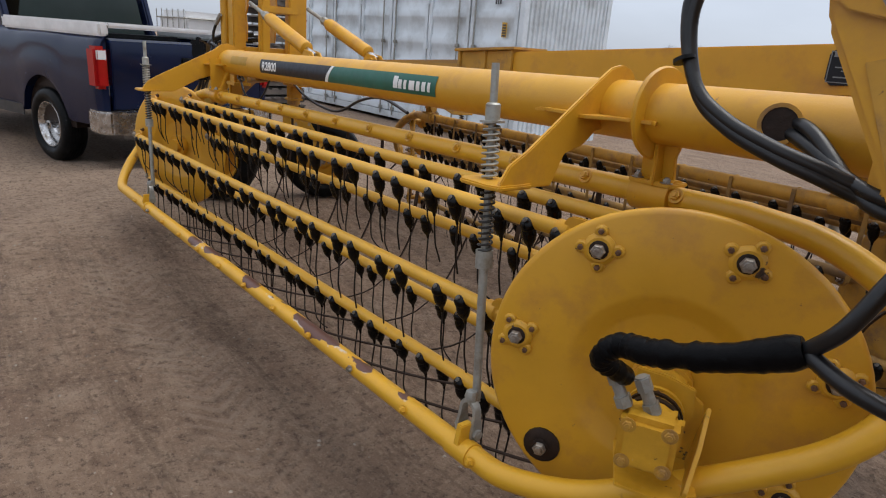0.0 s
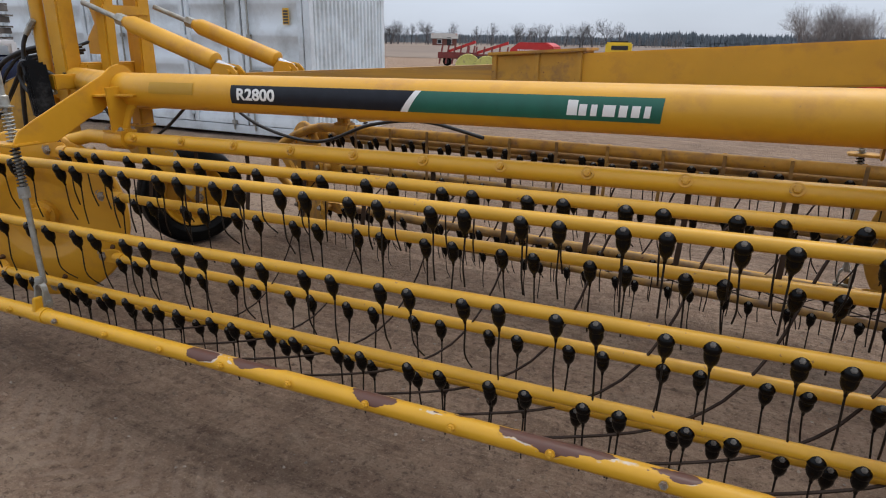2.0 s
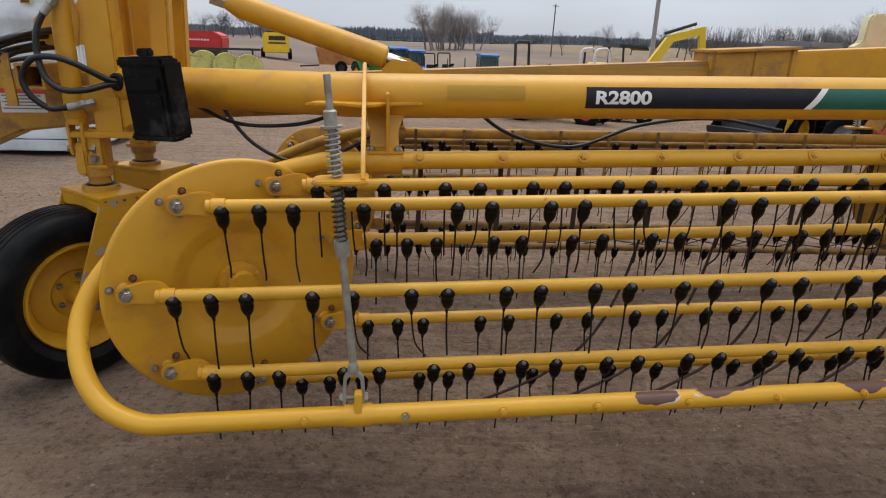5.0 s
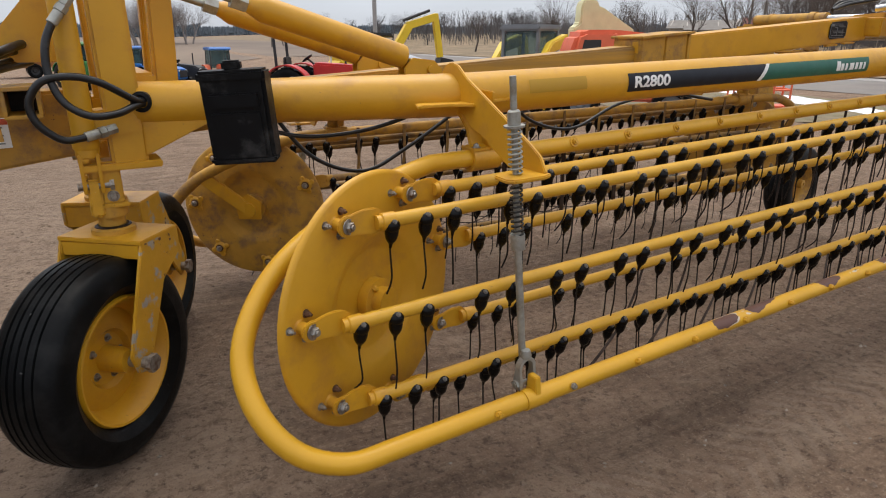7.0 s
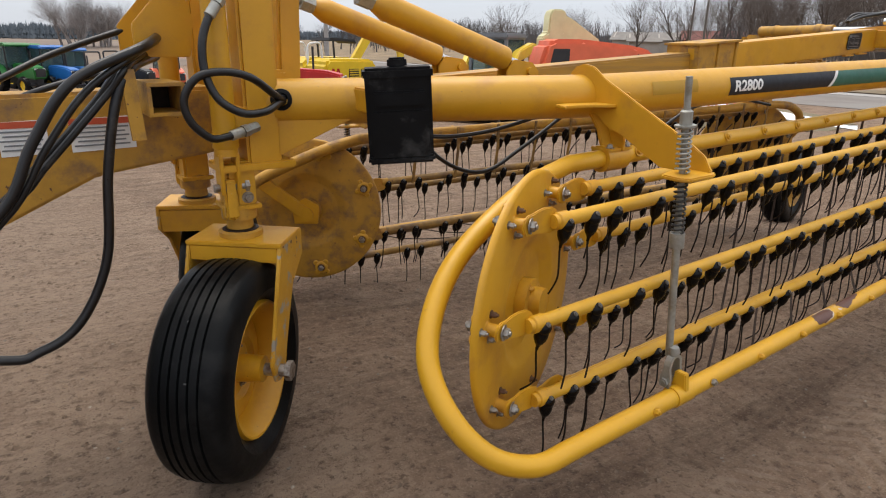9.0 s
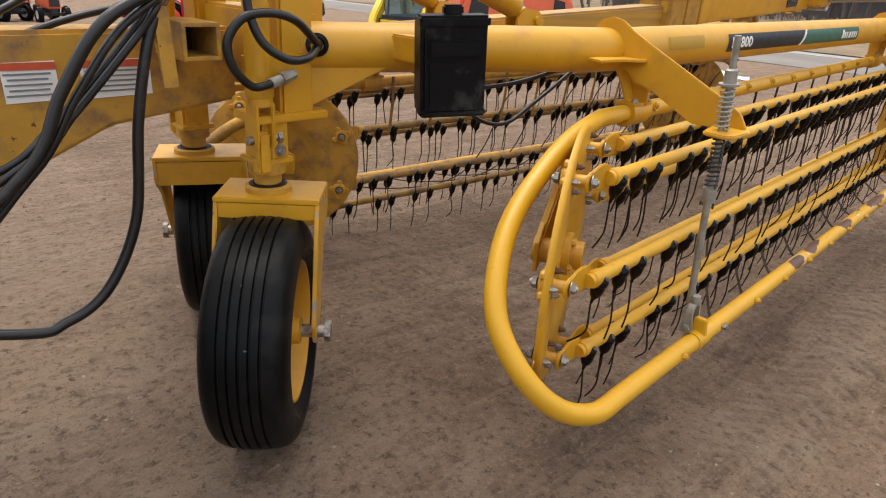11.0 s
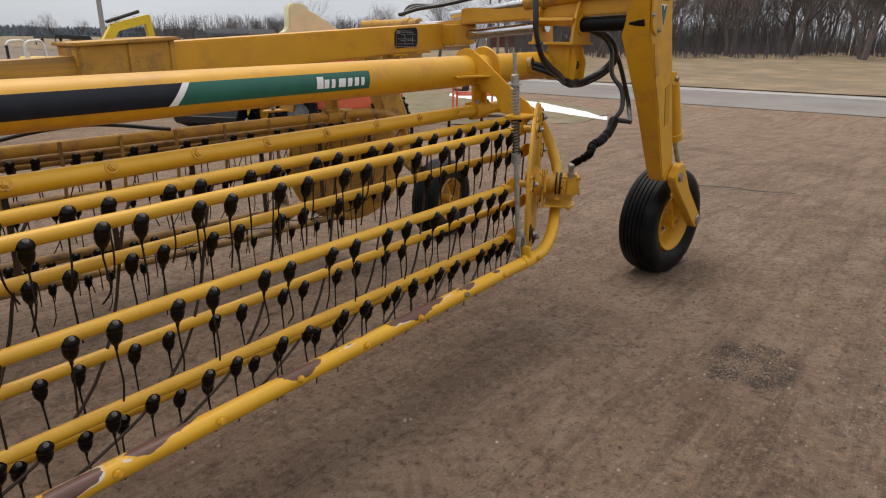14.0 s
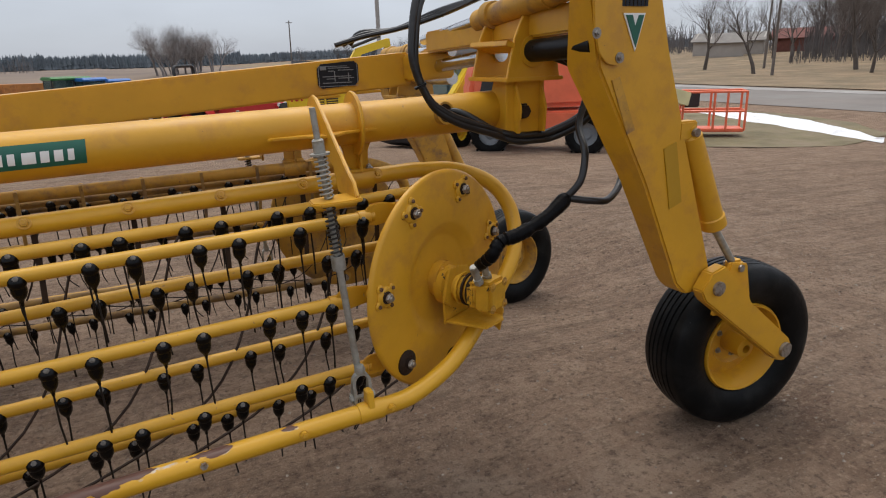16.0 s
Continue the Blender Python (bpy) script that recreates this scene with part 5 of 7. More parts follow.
    dry = math_node("MULTIPLY", ramp(math_node("ADD", spx.outputs[0], math_node("MULTIPLY", n(0.8, 5), 2.0)), -1.9, -3.3), ramp(spx.outputs[1], 14.0, 6.0))
    base = mix(math_node("MULTIPLY", dry, 0.5), base, (0.39, 0.29, 0.212))
    # clods and grit
    clod = n(26, 6, 0.75)
    lump = n(11, 7, 0.75)
    base = mix(math_node("MULTIPLY", ramp(lump, 0.51, 0.66), 0.6), base, (0.117, 0.0728, 0.0472))
    base = mix(math_node("MULTIPLY", ramp(clod, 0.54, 0.62), 0.7), base, (0.0922, 0.0582, 0.0388))
    base = mix(math_node("MULTIPLY", ramp(clod, 0.44, 0.37), 0.6), base, (0.4, 0.288, 0.2))
    base = mix(math_node("MULTIPLY", ramp(n(75, 4, 0.8), 0.57, 0.64), 0.65), base, (0.408, 0.309, 0.227))
    base = mix(math_node("MULTIPLY", ramp(n(120, 3, 0.8), 0.6, 0.68), 0.7), base, (0.0485, 0.0327, 0.0237))
    # tread prints in one rut
    sp = nt.nodes.new("ShaderNodeSeparateXYZ")
    nt.links.new(tc.outputs["Object"], sp.inputs[0])
    wob = math_node("MULTIPLY", math_node("SUBTRACT", n(1.2, 2), 0.5), 0.25)
    across = math_node("ABSOLUTE", math_node("ADD", math_node("ADD", sp.outputs[1], 0.24), wob), 0.0)
    lug = math_node("SINE", math_node("MULTIPLY", math_node("ADD", sp.outputs[0], math_node("MULTIPLY", across, 0.9)), 62.0), 0.0)
    inside = ramp(across, 0.2, 0.15)
    along = math_node("MULTIPLY", ramp(sp.outputs[0], -3.2, -2.6), ramp(sp.outputs[0], 0.4, -0.4))
    prints = math_node("MULTIPLY", math_node("MULTIPLY", inside, along), ramp(n(2.6, 5), 0.36, 0.5))
    lugs = math_node("MULTIPLY", prints, ramp(math_node("ADD", math_node("SUBTRACT", lug, 1.0), math_node("MULTIPLY", n(9, 5, 0.7), 3.2)), 0.5, 1.3))
    base = mix(math_node("MULTIPLY", lugs, 0.42), base, (0.36, 0.27, 0.2))
    nt.links.new(base, bs.inputs["Base Color"])
    bs.inputs["Roughness"].default_value = 0.92
    bs.inputs["Specular IOR Level"].default_value = 0.25
    hgt = math_node("ADD", math_node("MULTIPLY", lump, 0.085), math_node("ADD", math_node("MULTIPLY", streak, 0.06), math_node("MULTIPLY", n(55, 6, 0.75), 0.014)))
    hgt = math_node("ADD", hgt, math_node("ADD", math_node("MULTIPLY", fine_streak, 0.04), math_node("ADD", math_node("MULTIPLY", clod, 0.042), math_node("MULTIPLY", lugs, 0.009))))
    bp = nt.nodes.new("ShaderNodeBump")
    bp.inputs["Strength"].default_value, bp.inputs["Distance"].default_value = 0.9, 1.0
    nt.links.new(hgt, bp.inputs["Height"])
    nt.links.new(bp.outputs[0], bs.inputs["Normal"])
    return m


dirt = ground_material()


def lattice(lo, hi, fine_lo, fine_hi, step, growth):
    """Coordinates, dense inside the fine stretch and ever wider outside it."""
    mid = list(np.arange(fine_lo, fine_hi + step / 2, step))
    out, s, x = [], step, fine_lo
    while x > lo:
        s *= growth
        x -= s
        out.append(max(x, lo))
    left, out, s, x = out[::-1], [], step, fine_hi
    while x < hi:
        s *= growth
        x += s
        out.append(min(x, hi))
    return left + mid + out


def ground_mesh():
    xs = lattice(-4500, 4500, -8, 9, 0.07, 1.16)
    ys = lattice(-4500, 4500, -3.5, 7, 0.07, 1.16)
    verts, faces = [], []
    for y in ys:
        for x in xs:
            z = ground_z(x, y)
            if -12 < x < 16 and -8 < y < 14:
                z += 0.014 * noise.noise((x * 1.3, y * 1.3, 0)) + 0.012 * noise.noise((x * 0.9, y * 4.5, 3)) + 0.006 * noise.noise((x * 6, y * 6, 7))
            verts.append((x, y, z))
    nx = len(xs)
    for j in range(len(ys) - 1):
        for i in range(nx - 1):
            faces.append((j * nx + i, j * nx + i + 1, (j + 1) * nx + i + 1, (j + 1) * nx + i))
    me = bpy.data.meshes.new("ground")
    me.from_pydata(verts, [], faces)
    for f in me.polygons:
        f.use_smooth = True
    me.materials.append(dirt)
    return me


tagged(new("ground", ground_mesh()), "bare brown dirt yard with faint tyre tracks and loose gravel", "ground", kind="structure")

# ---------- shipping container ----------
cont_white = mat("container_paint", (0.68, 0.735, 0.775), 0.5, vary=0.05, scale=1.5, bump=0.0006, bump_scale=30, stain=(0.36, 0.38, 0.38), stain_amount=0.28, stain_scale=1.2, spread=0.15)
cont_dark = mat("container_gap", (0.05, 0.05, 0.055), 0.7, vary=0.2, scale=10)
cont_tag = mat("container_label", (0.65, 0.38, 0.03), 0.5, vary=0.05, scale=10)


def container():
    t = thing("shipping_container", "pale grey steel shipping container with side doors and corrugated end", "container")
    x1, y0, y1, ln = -6.66, 7.40, 9.84, 12.2
    z0 = ground_z(x1, 8.6) + 0.1
    z1 = z0 + 2.95
    b = B()
    # corrugated end towards +x
    pts = []
    n = 18
    for i in range(n):
        y = y0 + 0.12 + (y1 - y0 - 0.24) * i / n
        w = (y1 - y0 - 0.24) / n
        pts += [(x1 - 0.05, y), (x1 - 0.05, y + w * 0.42), (x1 - 0.015, y + w * 0.55), (x1 - 0.015, y + w * 0.9)]
    pts.append((x1 - 0.05, y1 - 0.12))
    lowv = [b.verts.new((x, y, z0 + 0.12)) for x, y in pts]
    topv = [b.verts.new((x, y, z1 - 0.1)) for x, y in pts]
    for k in range(len(pts) - 1):
        b.faces.new((lowv[k], lowv[k + 1], topv[k + 1], topv[k]))
    part("corrugated_end", b, cont_white, t)
    b = B()
    for y in (y0 + 0.06, y1 - 0.06):
        box(b, (0.13, 0.13, z1 - z0), (x1 - 0.06, y, (z0 + z1) / 2), 0.01)
    for z in (z0 + 0.07, z1 - 0.06):
        box(b, (0.12, y1 - y0 - 0.26, 0.15), (x1 - 0.06, (y0 + y1) / 2, z), 0.01)
        box(b, (ln - 0.3, 0.12, 0.15), (x1 - ln / 2, y0 + 0.06, z), 0.01)
    box(b, (0.13, 0.13, z1 - z0), (x1 - ln + 0.06, y0 + 0.06, (z0 + z1) / 2), 0.01)
    part("frame", b, cont_white, t)
    b = B()
    box(b, (ln - 0.2, y1 - y0 - 0.3, z1 - z0 - 0.3), (x1 - ln / 2 - 0.05, (y0 + y1) / 2 + 0.05, (z0 + z1) / 2), 0)
    part("body", b, cont_dark, t)
    b = B()
    box(b, (ln, y1 - y0, 0.03), (x1 - ln / 2, (y0 + y1) / 2, z1 - 0.0), 0)
    part("roof", b, cont_white, t)
    w = 1.31
    for k in range(9):
        xr = x1 - 0.14 - k * (w + 0.03)
        b = B()
        cx = xr - w / 2
        zm = (z0 + z1) / 2
        hgt = z1 - z0 - 0.32
        # ribbed door: frame and pressed fields
        rows = 5
        prof = []
        z = zm - hgt / 2
        fh = hgt / rows
        for r in range(rows):
            prof += [(0.0, z), (0.0, z + fh * 0.22), (0.03, z + fh * 0.3), (0.03, z + fh * 0.84), (0.0, z + fh * 0.92)]
            z += fh
        prof.append((0.0, zm + hgt / 2))
        l0 = [b.verts.new((cx - w / 2 + 0.1, y0 + 0.02 + d, zz)) for d, zz in prof]
        l1 = [b.verts.new((cx + w / 2 - 0.1, y0 + 0.02 + d, zz)) for d, zz in prof]
        for q in range(len(prof) - 1):
            b.faces.new((l0[q], l1[q], l1[q + 1], l0[q + 1]))
        for s in (-1, 1):
            box(b, (0.1, 0.05, hgt), (cx + s * (w / 2 - 0.055), y0 + 0.025, zm), 0.006)
        dr = part("door", b, cont_white, t)
        for xo in (-w / 2 + 0.16, w / 2 - 0.3):
            if (k % 2 == 0 and xo > 0) or (k % 2 == 1 and xo < 0):
                continue
            b = B()
            sweep(b, [(cx + xo, y0 - 0.025, z0 + 0.06), (cx + xo, y0 - 0.025, z1 - 0.06)], 0.017, 8)
            for zz in (z0 + 0.2, z0 + 0.75, z0 + 1.7, z1 - 0.25):
                box(b, (0.1, 0.05, 0.07), (cx + xo, y0 - 0.015, zz), 0.006)
            box(b, (0.3, 0.025, 0.05), (cx + xo + 0.12, y0 - 0.04, z0 + 1.12), 0.006)
            part("lock_rod", b, zinc, dr)
        for zz in (z0 + 0.35, z0 + 0.95, z0 + 1.65, z1 - 0.4):
            b = B()
            box(b, (0.06, 0.05, 0.13), (xr - 0.01 if k % 2 == 0 else xr - w + 0.01, y0 - 0.01, zz), 0.006)
            part("hinge", b, cont_white, dr)
    b = B()
    box(b, (0.13, 0.004, 0.26), (x1 - 0.47, y0 - 0.008, 2.02), 0)
    part("yellow_label", b, cont_tag, t)
    for k, (wd, zz) in enumerate(((0.5, 2.62), (0.22, 2.5))):
        for i in range(int(wd / 0.06)):
            b = B()
            box(b, (0.04, 0.004, 0.075), (x1 - 0.75 + i * 0.06, y0 - 0.008, zz), 0)
            part("code_bar", b, cont_dark, t)
    b = B()
    for i in range(5):
        box(b, (0.1, 0.004, 0.03), (x1 - 0.47, y0 - 0.012, 2.1 - 0.045 * i), 0)
    part("label_print", b, cont_dark, t)


container()

# ---------- pickup truck ----------
truck_blue = mat("dark_blue_car_paint", (0.003, 0.009, 0.036), 0.22, spec=0.3, vary=0.1, scale=3, stain=(0.006, 0.01, 0.034), stain_amount=0.35, stain_scale=1.5, spread=0.15)
truck_grey = mat("dusty_grey_lower_paint", (0.022, 0.022, 0.023), 0.45, vary=0.2, scale=4)
glass_dark = mat("tinted_glass", (0.03, 0.042, 0.04), 0.06, vary=0.1, scale=3)
chrome_bumper = mat("bumper_chrome", (0.55, 0.55, 0.55), 0.25, metal=1.0, vary=0.15, scale=8, stain=(0.2, 0.17, 0.14), stain_amount=0.3, stain_scale=10, spread=0.1)
lamp_red = mat("tail_lamp_red", (0.35, 0.008, 0.008), 0.2, vary=0.1, scale=8)
van_white = mat("white_paint", (0.68, 0.68, 0.68), 0.5, vary=0.05, scale=3)
rail_silver = mat("bed_rail_silver", (0.78, 0.78, 0.78), 0.4, metal=0.8, vary=0.1, scale=6)


def pickup():
    t = thing("pickup_truck", "dark blue pickup truck with silver bed rails, parked before the rake", "truck")
    g = ground_z(-7.5, 1.2)
    t.matrix_basis = pose(-6.12, 1.42, g, 0, 0, 180 + 17) @ Matrix.Scale(1.08, 4)

    def side(y, s):
        # body side: x forward from the tailgate, a rounded shoulder, arches with flared lips
        low = 0.5
        prof = [(0.0, -0.015), (0.12, 0.012), (0.3, 0.03), (0.55, 0.034), (0.62, 0.026), (0.7, 0.03), (0.85, 0.022), (0.93, 0.0), (0.98, -0.035), (1.0, -0.08)]
        xs = [0.0, 0.02, 0.06] + [0.12 + 0.06 * i for i in range(93)] + [5.72, 5.78]
        outer, inner = [], []
        b = B()
        for x in xs:
            zb, lift = low, 0.0
            for cx in (1.15, 4.75):
                if abs(x - cx) < 0.5:
                    zb = max(zb, 0.42 + math.sqrt(0.25 - (x - cx) ** 2))
                lift = max(lift, 1 - max(0, math.hypot(x - cx, 0.0) - 0.42) / 0.2 if abs(x - cx) < 0.62 else 0)
            top = 1.38 if x < 2.1 else 1.38 - 0.06 * (x - 2.1) / 2.3 if x < 4.4 else 1.32 - 0.2 * (x - 4.4) / 1.4
            tuck = -0.03 * max(0, 1 - x / 0.06) - 0.05 * max(0, (x - 5.5) / 0.28)
            outer.append([])
            for f, o in prof:
                z = zb + (top - zb) * f
                flare = 0.045 * lift * math.exp(-((z - zb) / 0.1) ** 2)
                outer[-1].append(b.verts.new((x, y + s * (o + flare + tuck), z)))
            inner.append([b.verts.new((x, y - 0.07 * s, zb)), b.verts.new((x, y - 0.07 * s, top - 0.01))])
        for c0, c1, i0, i1 in zip(outer, outer[1:], inner, inner[1:]):
            for k in range(len(prof) - 1):
                b.faces.new((c0[k], c1[k], c1[k + 1], c0[k + 1]))
            b.faces.new((i0[0], i0[1], i1[1], i1[0]))
            b.faces.new((c0[0], i0[0], i1[0], c1[0]))
            b.faces.new((c0[-1], c1[-1], i1[1], i0[1]))
        b.faces.new(outer[0] + inner[0][::-1])
        b.faces.new(outer[-1] + inner[-1][::-1])
        bmesh.ops.recalc_face_normals(b, faces=b.faces[:])
        part("body_side", b, truck_blue, t)
        b = B()
        prism(b, [(1.68, low - 0.06), (4.2, low - 0.06), (4.2, 0.56), (1.68, 0.56)], (0, y + 0.005 * s, 0), (1, 0, 0), (0, 0, 1), 0.012)
        part("lower_panel", b, truck_grey, t)
        b = B()
        bar(b, (0.0, y - 0.07 * s, 1.435), (2.02, y - 0.07 * s, 1.435), 0.1, 0.13, 0.02)
        part("bed_rail", b, rail_silver, t)
        for cx in (1.15, 4.75):
            w = tyre(t, Vector((cx, y - 0.11 * s, 0.40)), Vector((0, s, 0)), 0.8, 0.26, 0.23, chrome_bumper)
            b = B()
            a = [(cx + 0.5 * math.cos(q), 0.42 + 0.5 * math.sin(q)) for q in [math.pi * i / 12 for i in range(13)]] + [(cx - 0.45, 0.42), (cx + 0.45, 0.42)]
            prism(b, a[:13], (0, y - 0.3 * s, 0), (1, 0, 0), (0, 0, 1), 0.5)
            part("wheel_well", b, dark_iron, t)
        b = B()
        box(b, (0.17, 0.13, 0.4), (0.05, y - 0.005 * s, 1.08), 0.03)
        lamp = part("tail_lamp", b, lamp_red, t)
        b = B()
        box(b, (0.03, 0.09, 0.1), (-0.022, y - 0.008 * s, 1.2), 0.008)
        part("reverse_lens", b, van_white, lamp)
        # cab
        b = B()
        cab = [(2.02, 1.2), (2.05, 1.32), (2.25, 1.88), (2.5, 1.95), (3.75, 1.95), (4.0, 1.88), (4.65, 1.22), (4.5, 1.15)]
        prism(b, cab, (0, y - 0.12 * s, 0), (1, 0, 0), (0, 0, 1), 0.08, 0.02)
        part("cab_side", b, truck_blue, t)
        for x0, x1_, sl0, sl1 in ((2.22, 3.08, 0.22, 0.0), (3.2, 3.98, 0.0, -0.32)):
            b = B()
            prism(b, [(x0, 1.33), (x1_, 1.33), (x1_ + sl1, 1.84), (x0 + sl0, 1.84)], (0, y - 0.075 * s, 0), (1, 0, 0), (0, 0, 1), 0.014, 0.004)
            part("side_window", b, glass_dark, t)

    side(1.0, 1)
    side(-1.0, -1)
    b = B()
    prism(b, [(0.02, 0.66), (-0.02, 0.68), (-0.035, 0.8), (-0.028, 0.98), (-0.04, 1.0), (-0.04, 1.26), (-0.03, 1.33), (0.03, 1.36), (0.05, 1.34), (0.05, 0.66)], (0, 0, 0), (1, 0, 0), (0, 0, 1), 1.8, 0.008)
    part("tailgate", b, truck_blue, t)
    b = B()
    bar(b, (0.02, -0.9, 1.475), (0.02, 0.9, 1.475), 0.08, 0.05, 0.015)
    part("rear_rail", b, rail_silver, t)
    b = B()
    box(b, (0.04, 0.3, 0.1), (-0.035, 0, 1.15), 0.01)
    part("tailgate_handle", b, plastic, t)
    b = B()
    prism(b, [(0.22, -1.01), (0.22, -1.04), (0.0, -1.06), (-0.14, -1.0), (-0.2, -0.85), (-0.22, -0.4), (-0.22, 0.4), (-0.2, 0.85), (-0.14, 1.0), (0.0, 1.06), (0.22, 1.04), (0.22, 1.01), (0.0, 0.95), (0.0, -0.95)], (0, 0, 0.56), (1, 0, 0), (0, 1, 0), 0.22, 0.03)
    part("rear_bumper", b, chrome_bumper, t)
    b = B()
    box(b, (0.1, 0.6, 0.1), (-0.05, 0, 0.45), 0.02)
    box(b, (5.4, 0.9, 0.2), (2.9, 0, 0.5), 0.04)
    part("chassis", b, dark_iron, t)
    b = B()
    box(b, (1.9, 1.9, 0.05), (1.0, 0, 0.78), 0.01)
    box(b, (0.06, 1.9, 0.5), (1.98, 0, 1.05), 0.01)
    part("bed", b, dark_iron, t)
    b = B()
    box(b, (1.7, 1.7, 0.07), (3.15, 0, 1.94), 0.03)
    part("cab_roof", b, truck_blue, t)
    b = B()
    prism(b, [(-0.78, 1.36), (0.78, 1.36), (0.68, 1.86), (-0.68, 1.86)], (2.13, 0, 0), (0, 1, 0), (0.0, 0, 1), 0.02, 0.004)
    part("rear_window", b, glass_dark, t)
    b = B()
    prism(b, [(-0.9, 0.0), (0.9, 0.0), (0.7, 0.85), (-0.7, 0.85)], (4.6, 0, 1.25), (0, 1, 0), (-0.62, 0, 0.7), 0.02, 0.004)
    part("windscreen", b, glass_dark, t)
    b = B()
    box(b, (1.2, 1.9, 0.1), (5.1, 0, 1.12), 0.04)
    box(b, (0.1, 1.94, 0.45), (5.75, 0, 0.85), 0.04)
    part("bonnet", b, truck_blue, t)
    b = B()
    box(b, (0.5, 1.7, 0.36), (1.68, 0, 1.2), 0.03)
    part("bed_toolbox", b, plastic, t)


pickup()


# ---------- distance: sheets on the ground ----------
def sheet(name, outline, material, lift, label, category, kind="structure", step=3.0, ragged=0.0):
    """A patch that follows the ground, lifted a little; outline in plan."""
    b = B()
    rng = random.Random(len(name))
    pts = []
    for (x0, y0), (x1, y1) in zip(outline, outline[1:] + outline[:1]):
        n = max(1, int(math.hypot(x1 - x0, y1 - y0) / step))
        for i in range(n):
            f = i / n
            pts.append((x0 + (x1 - x0) * f + rng.uniform(-ragged, ragged), y0 + (y1 - y0) * f + rng.uniform(-ragged, ragged)))
    f = b.faces.new([b.verts.new((x, y, 0)) for x, y in pts])
    bmesh.ops.triangulate(b, faces=[f])
    for _ in range(4):
        long = [e for e in b.edges if e.calc_length() > step * 1.6]
        if not long:
            break
        bmesh.ops.subdivide_edges(b, edges=long, cuts=1)
        bmesh.ops.triangulate(b, faces=b.faces[:])
    for q in b.verts:
        q.co.z = ground_z(q.co.x, q.co.y) + lift
    bmesh.ops.recalc_face_normals(b, faces=b.faces[:])
    if b.faces[:] and b.faces[0].normal.z < 0:
        bmesh.ops.reverse_faces(b, faces=b.faces[:])
    return tagged(new(name, finish(name, b, material)), label, category, kind=kind)


asphalt = mat("old_asphalt", (0.175, 0.153, 0.138), 0.9, vary=0.15, scale=0.4, bump=0.002, bump_scale=30, stain=(0.2, 0.19, 0.175), stain_amount=0.35, stain_scale=0.15, spread=0.12)
line_white = mat("pale_road_edge", (0.31, 0.295, 0.28), 0.85, vary=0.15, scale=1.5, stain=(0.25, 0.235, 0.22), stain_amount=0.4, stain_scale=0.8, spread=0.1)
straw = mat("dry_field_grass", (0.22, 0.155, 0.09), 0.95, vary=0.3, scale=0.35, bump=0.05, bump_scale=3, stain=(0.13, 0.1, 0.055), stain_amount=0.42, stain_scale=0.3, spread=0.12, fleck=(0.25, 0.195, 0.12), fleck_at=0.64, fleck_scale=1.6)
verge = mat("verge_grass", (0.15, 0.125, 0.065), 0.95, vary=0.3, scale=1.2, bump=0.03, bump_scale=9, stain=(0.2, 0.155, 0.1), stain_amount=0.4, stain_scale=0.8, spread=0.12)
snow_mat = mat("old_snow", (0.74, 0.76, 0.79), 0.7, vary=0.05, scale=1.2, bump=0.03, bump_scale=5, stain=(0.4, 0.38, 0.36), stain_amount=0.16, stain_scale=2.2, spread=0.1)
plough = mat("far_stubble", (0.15, 0.112, 0.086), 0.95, vary=0.2, scale=0.03, stain=(0.2, 0.15, 0.108), stain_amount=0.4, stain_scale=0.015, spread=0.1)



def strip(name, x0, x1, y0, y1, nx, ny, material, lift, label, category):
    """A long even sheet that follows the ground; its long edges wander a little."""
    vs, fs = [], []
    for j in range(ny + 1):
        y = y0 + (y1 - y0) * j / ny
        for i in range(nx + 1):
            x = x0 + (x1 - x0) * i / nx
            if i in (0, nx):
                x += 0.25 * noise.noise((y * 0.4, x0, i))
            vs.append((x, y, ground_z(x, y) + lift))
    for j in range(ny):
        for i in range(nx):
            a = j * (nx + 1) + i
            fs.append((a, a + 1, a + nx + 2, a + nx + 1))
    me = bpy.data.meshes.new(name)
    me.from_pydata(vs, [], fs)
    me.materials.append(material)
    return tagged(new(name, me), label, category, kind="structure")


strip("road", 25.5, 36.0, -220, 260, 6, 240, asphalt, 0.02, "two-lane asphalt road, worn grey", "road")
strip("shoulder", 33.6, 35.4, -200, 240, 2, 220, line_white, 0.034, "pale worn edge strip along the asphalt road", "road edge")
strip("field", 36.4, 420, -260, 300, 90, 130, straw, 0.05, "wide field of dry straw-coloured grass", "field")
strip("far_field", -300, 36, 70, 420, 80, 80, plough, 0.05, "bare stubble field rolling to the woods", "field")
sheet("grass_island", [(11.8, 11.5), (14.4, 8.6), (16.4, 7.8), (19.6, 8.2), (22, 11.5), (23.2, 17), (22.5, 30), (17, 30), (14, 20)], verge, 0.02, "strip of short olive grass beside the yard", "grass", step=1.0, ragged=0.15)


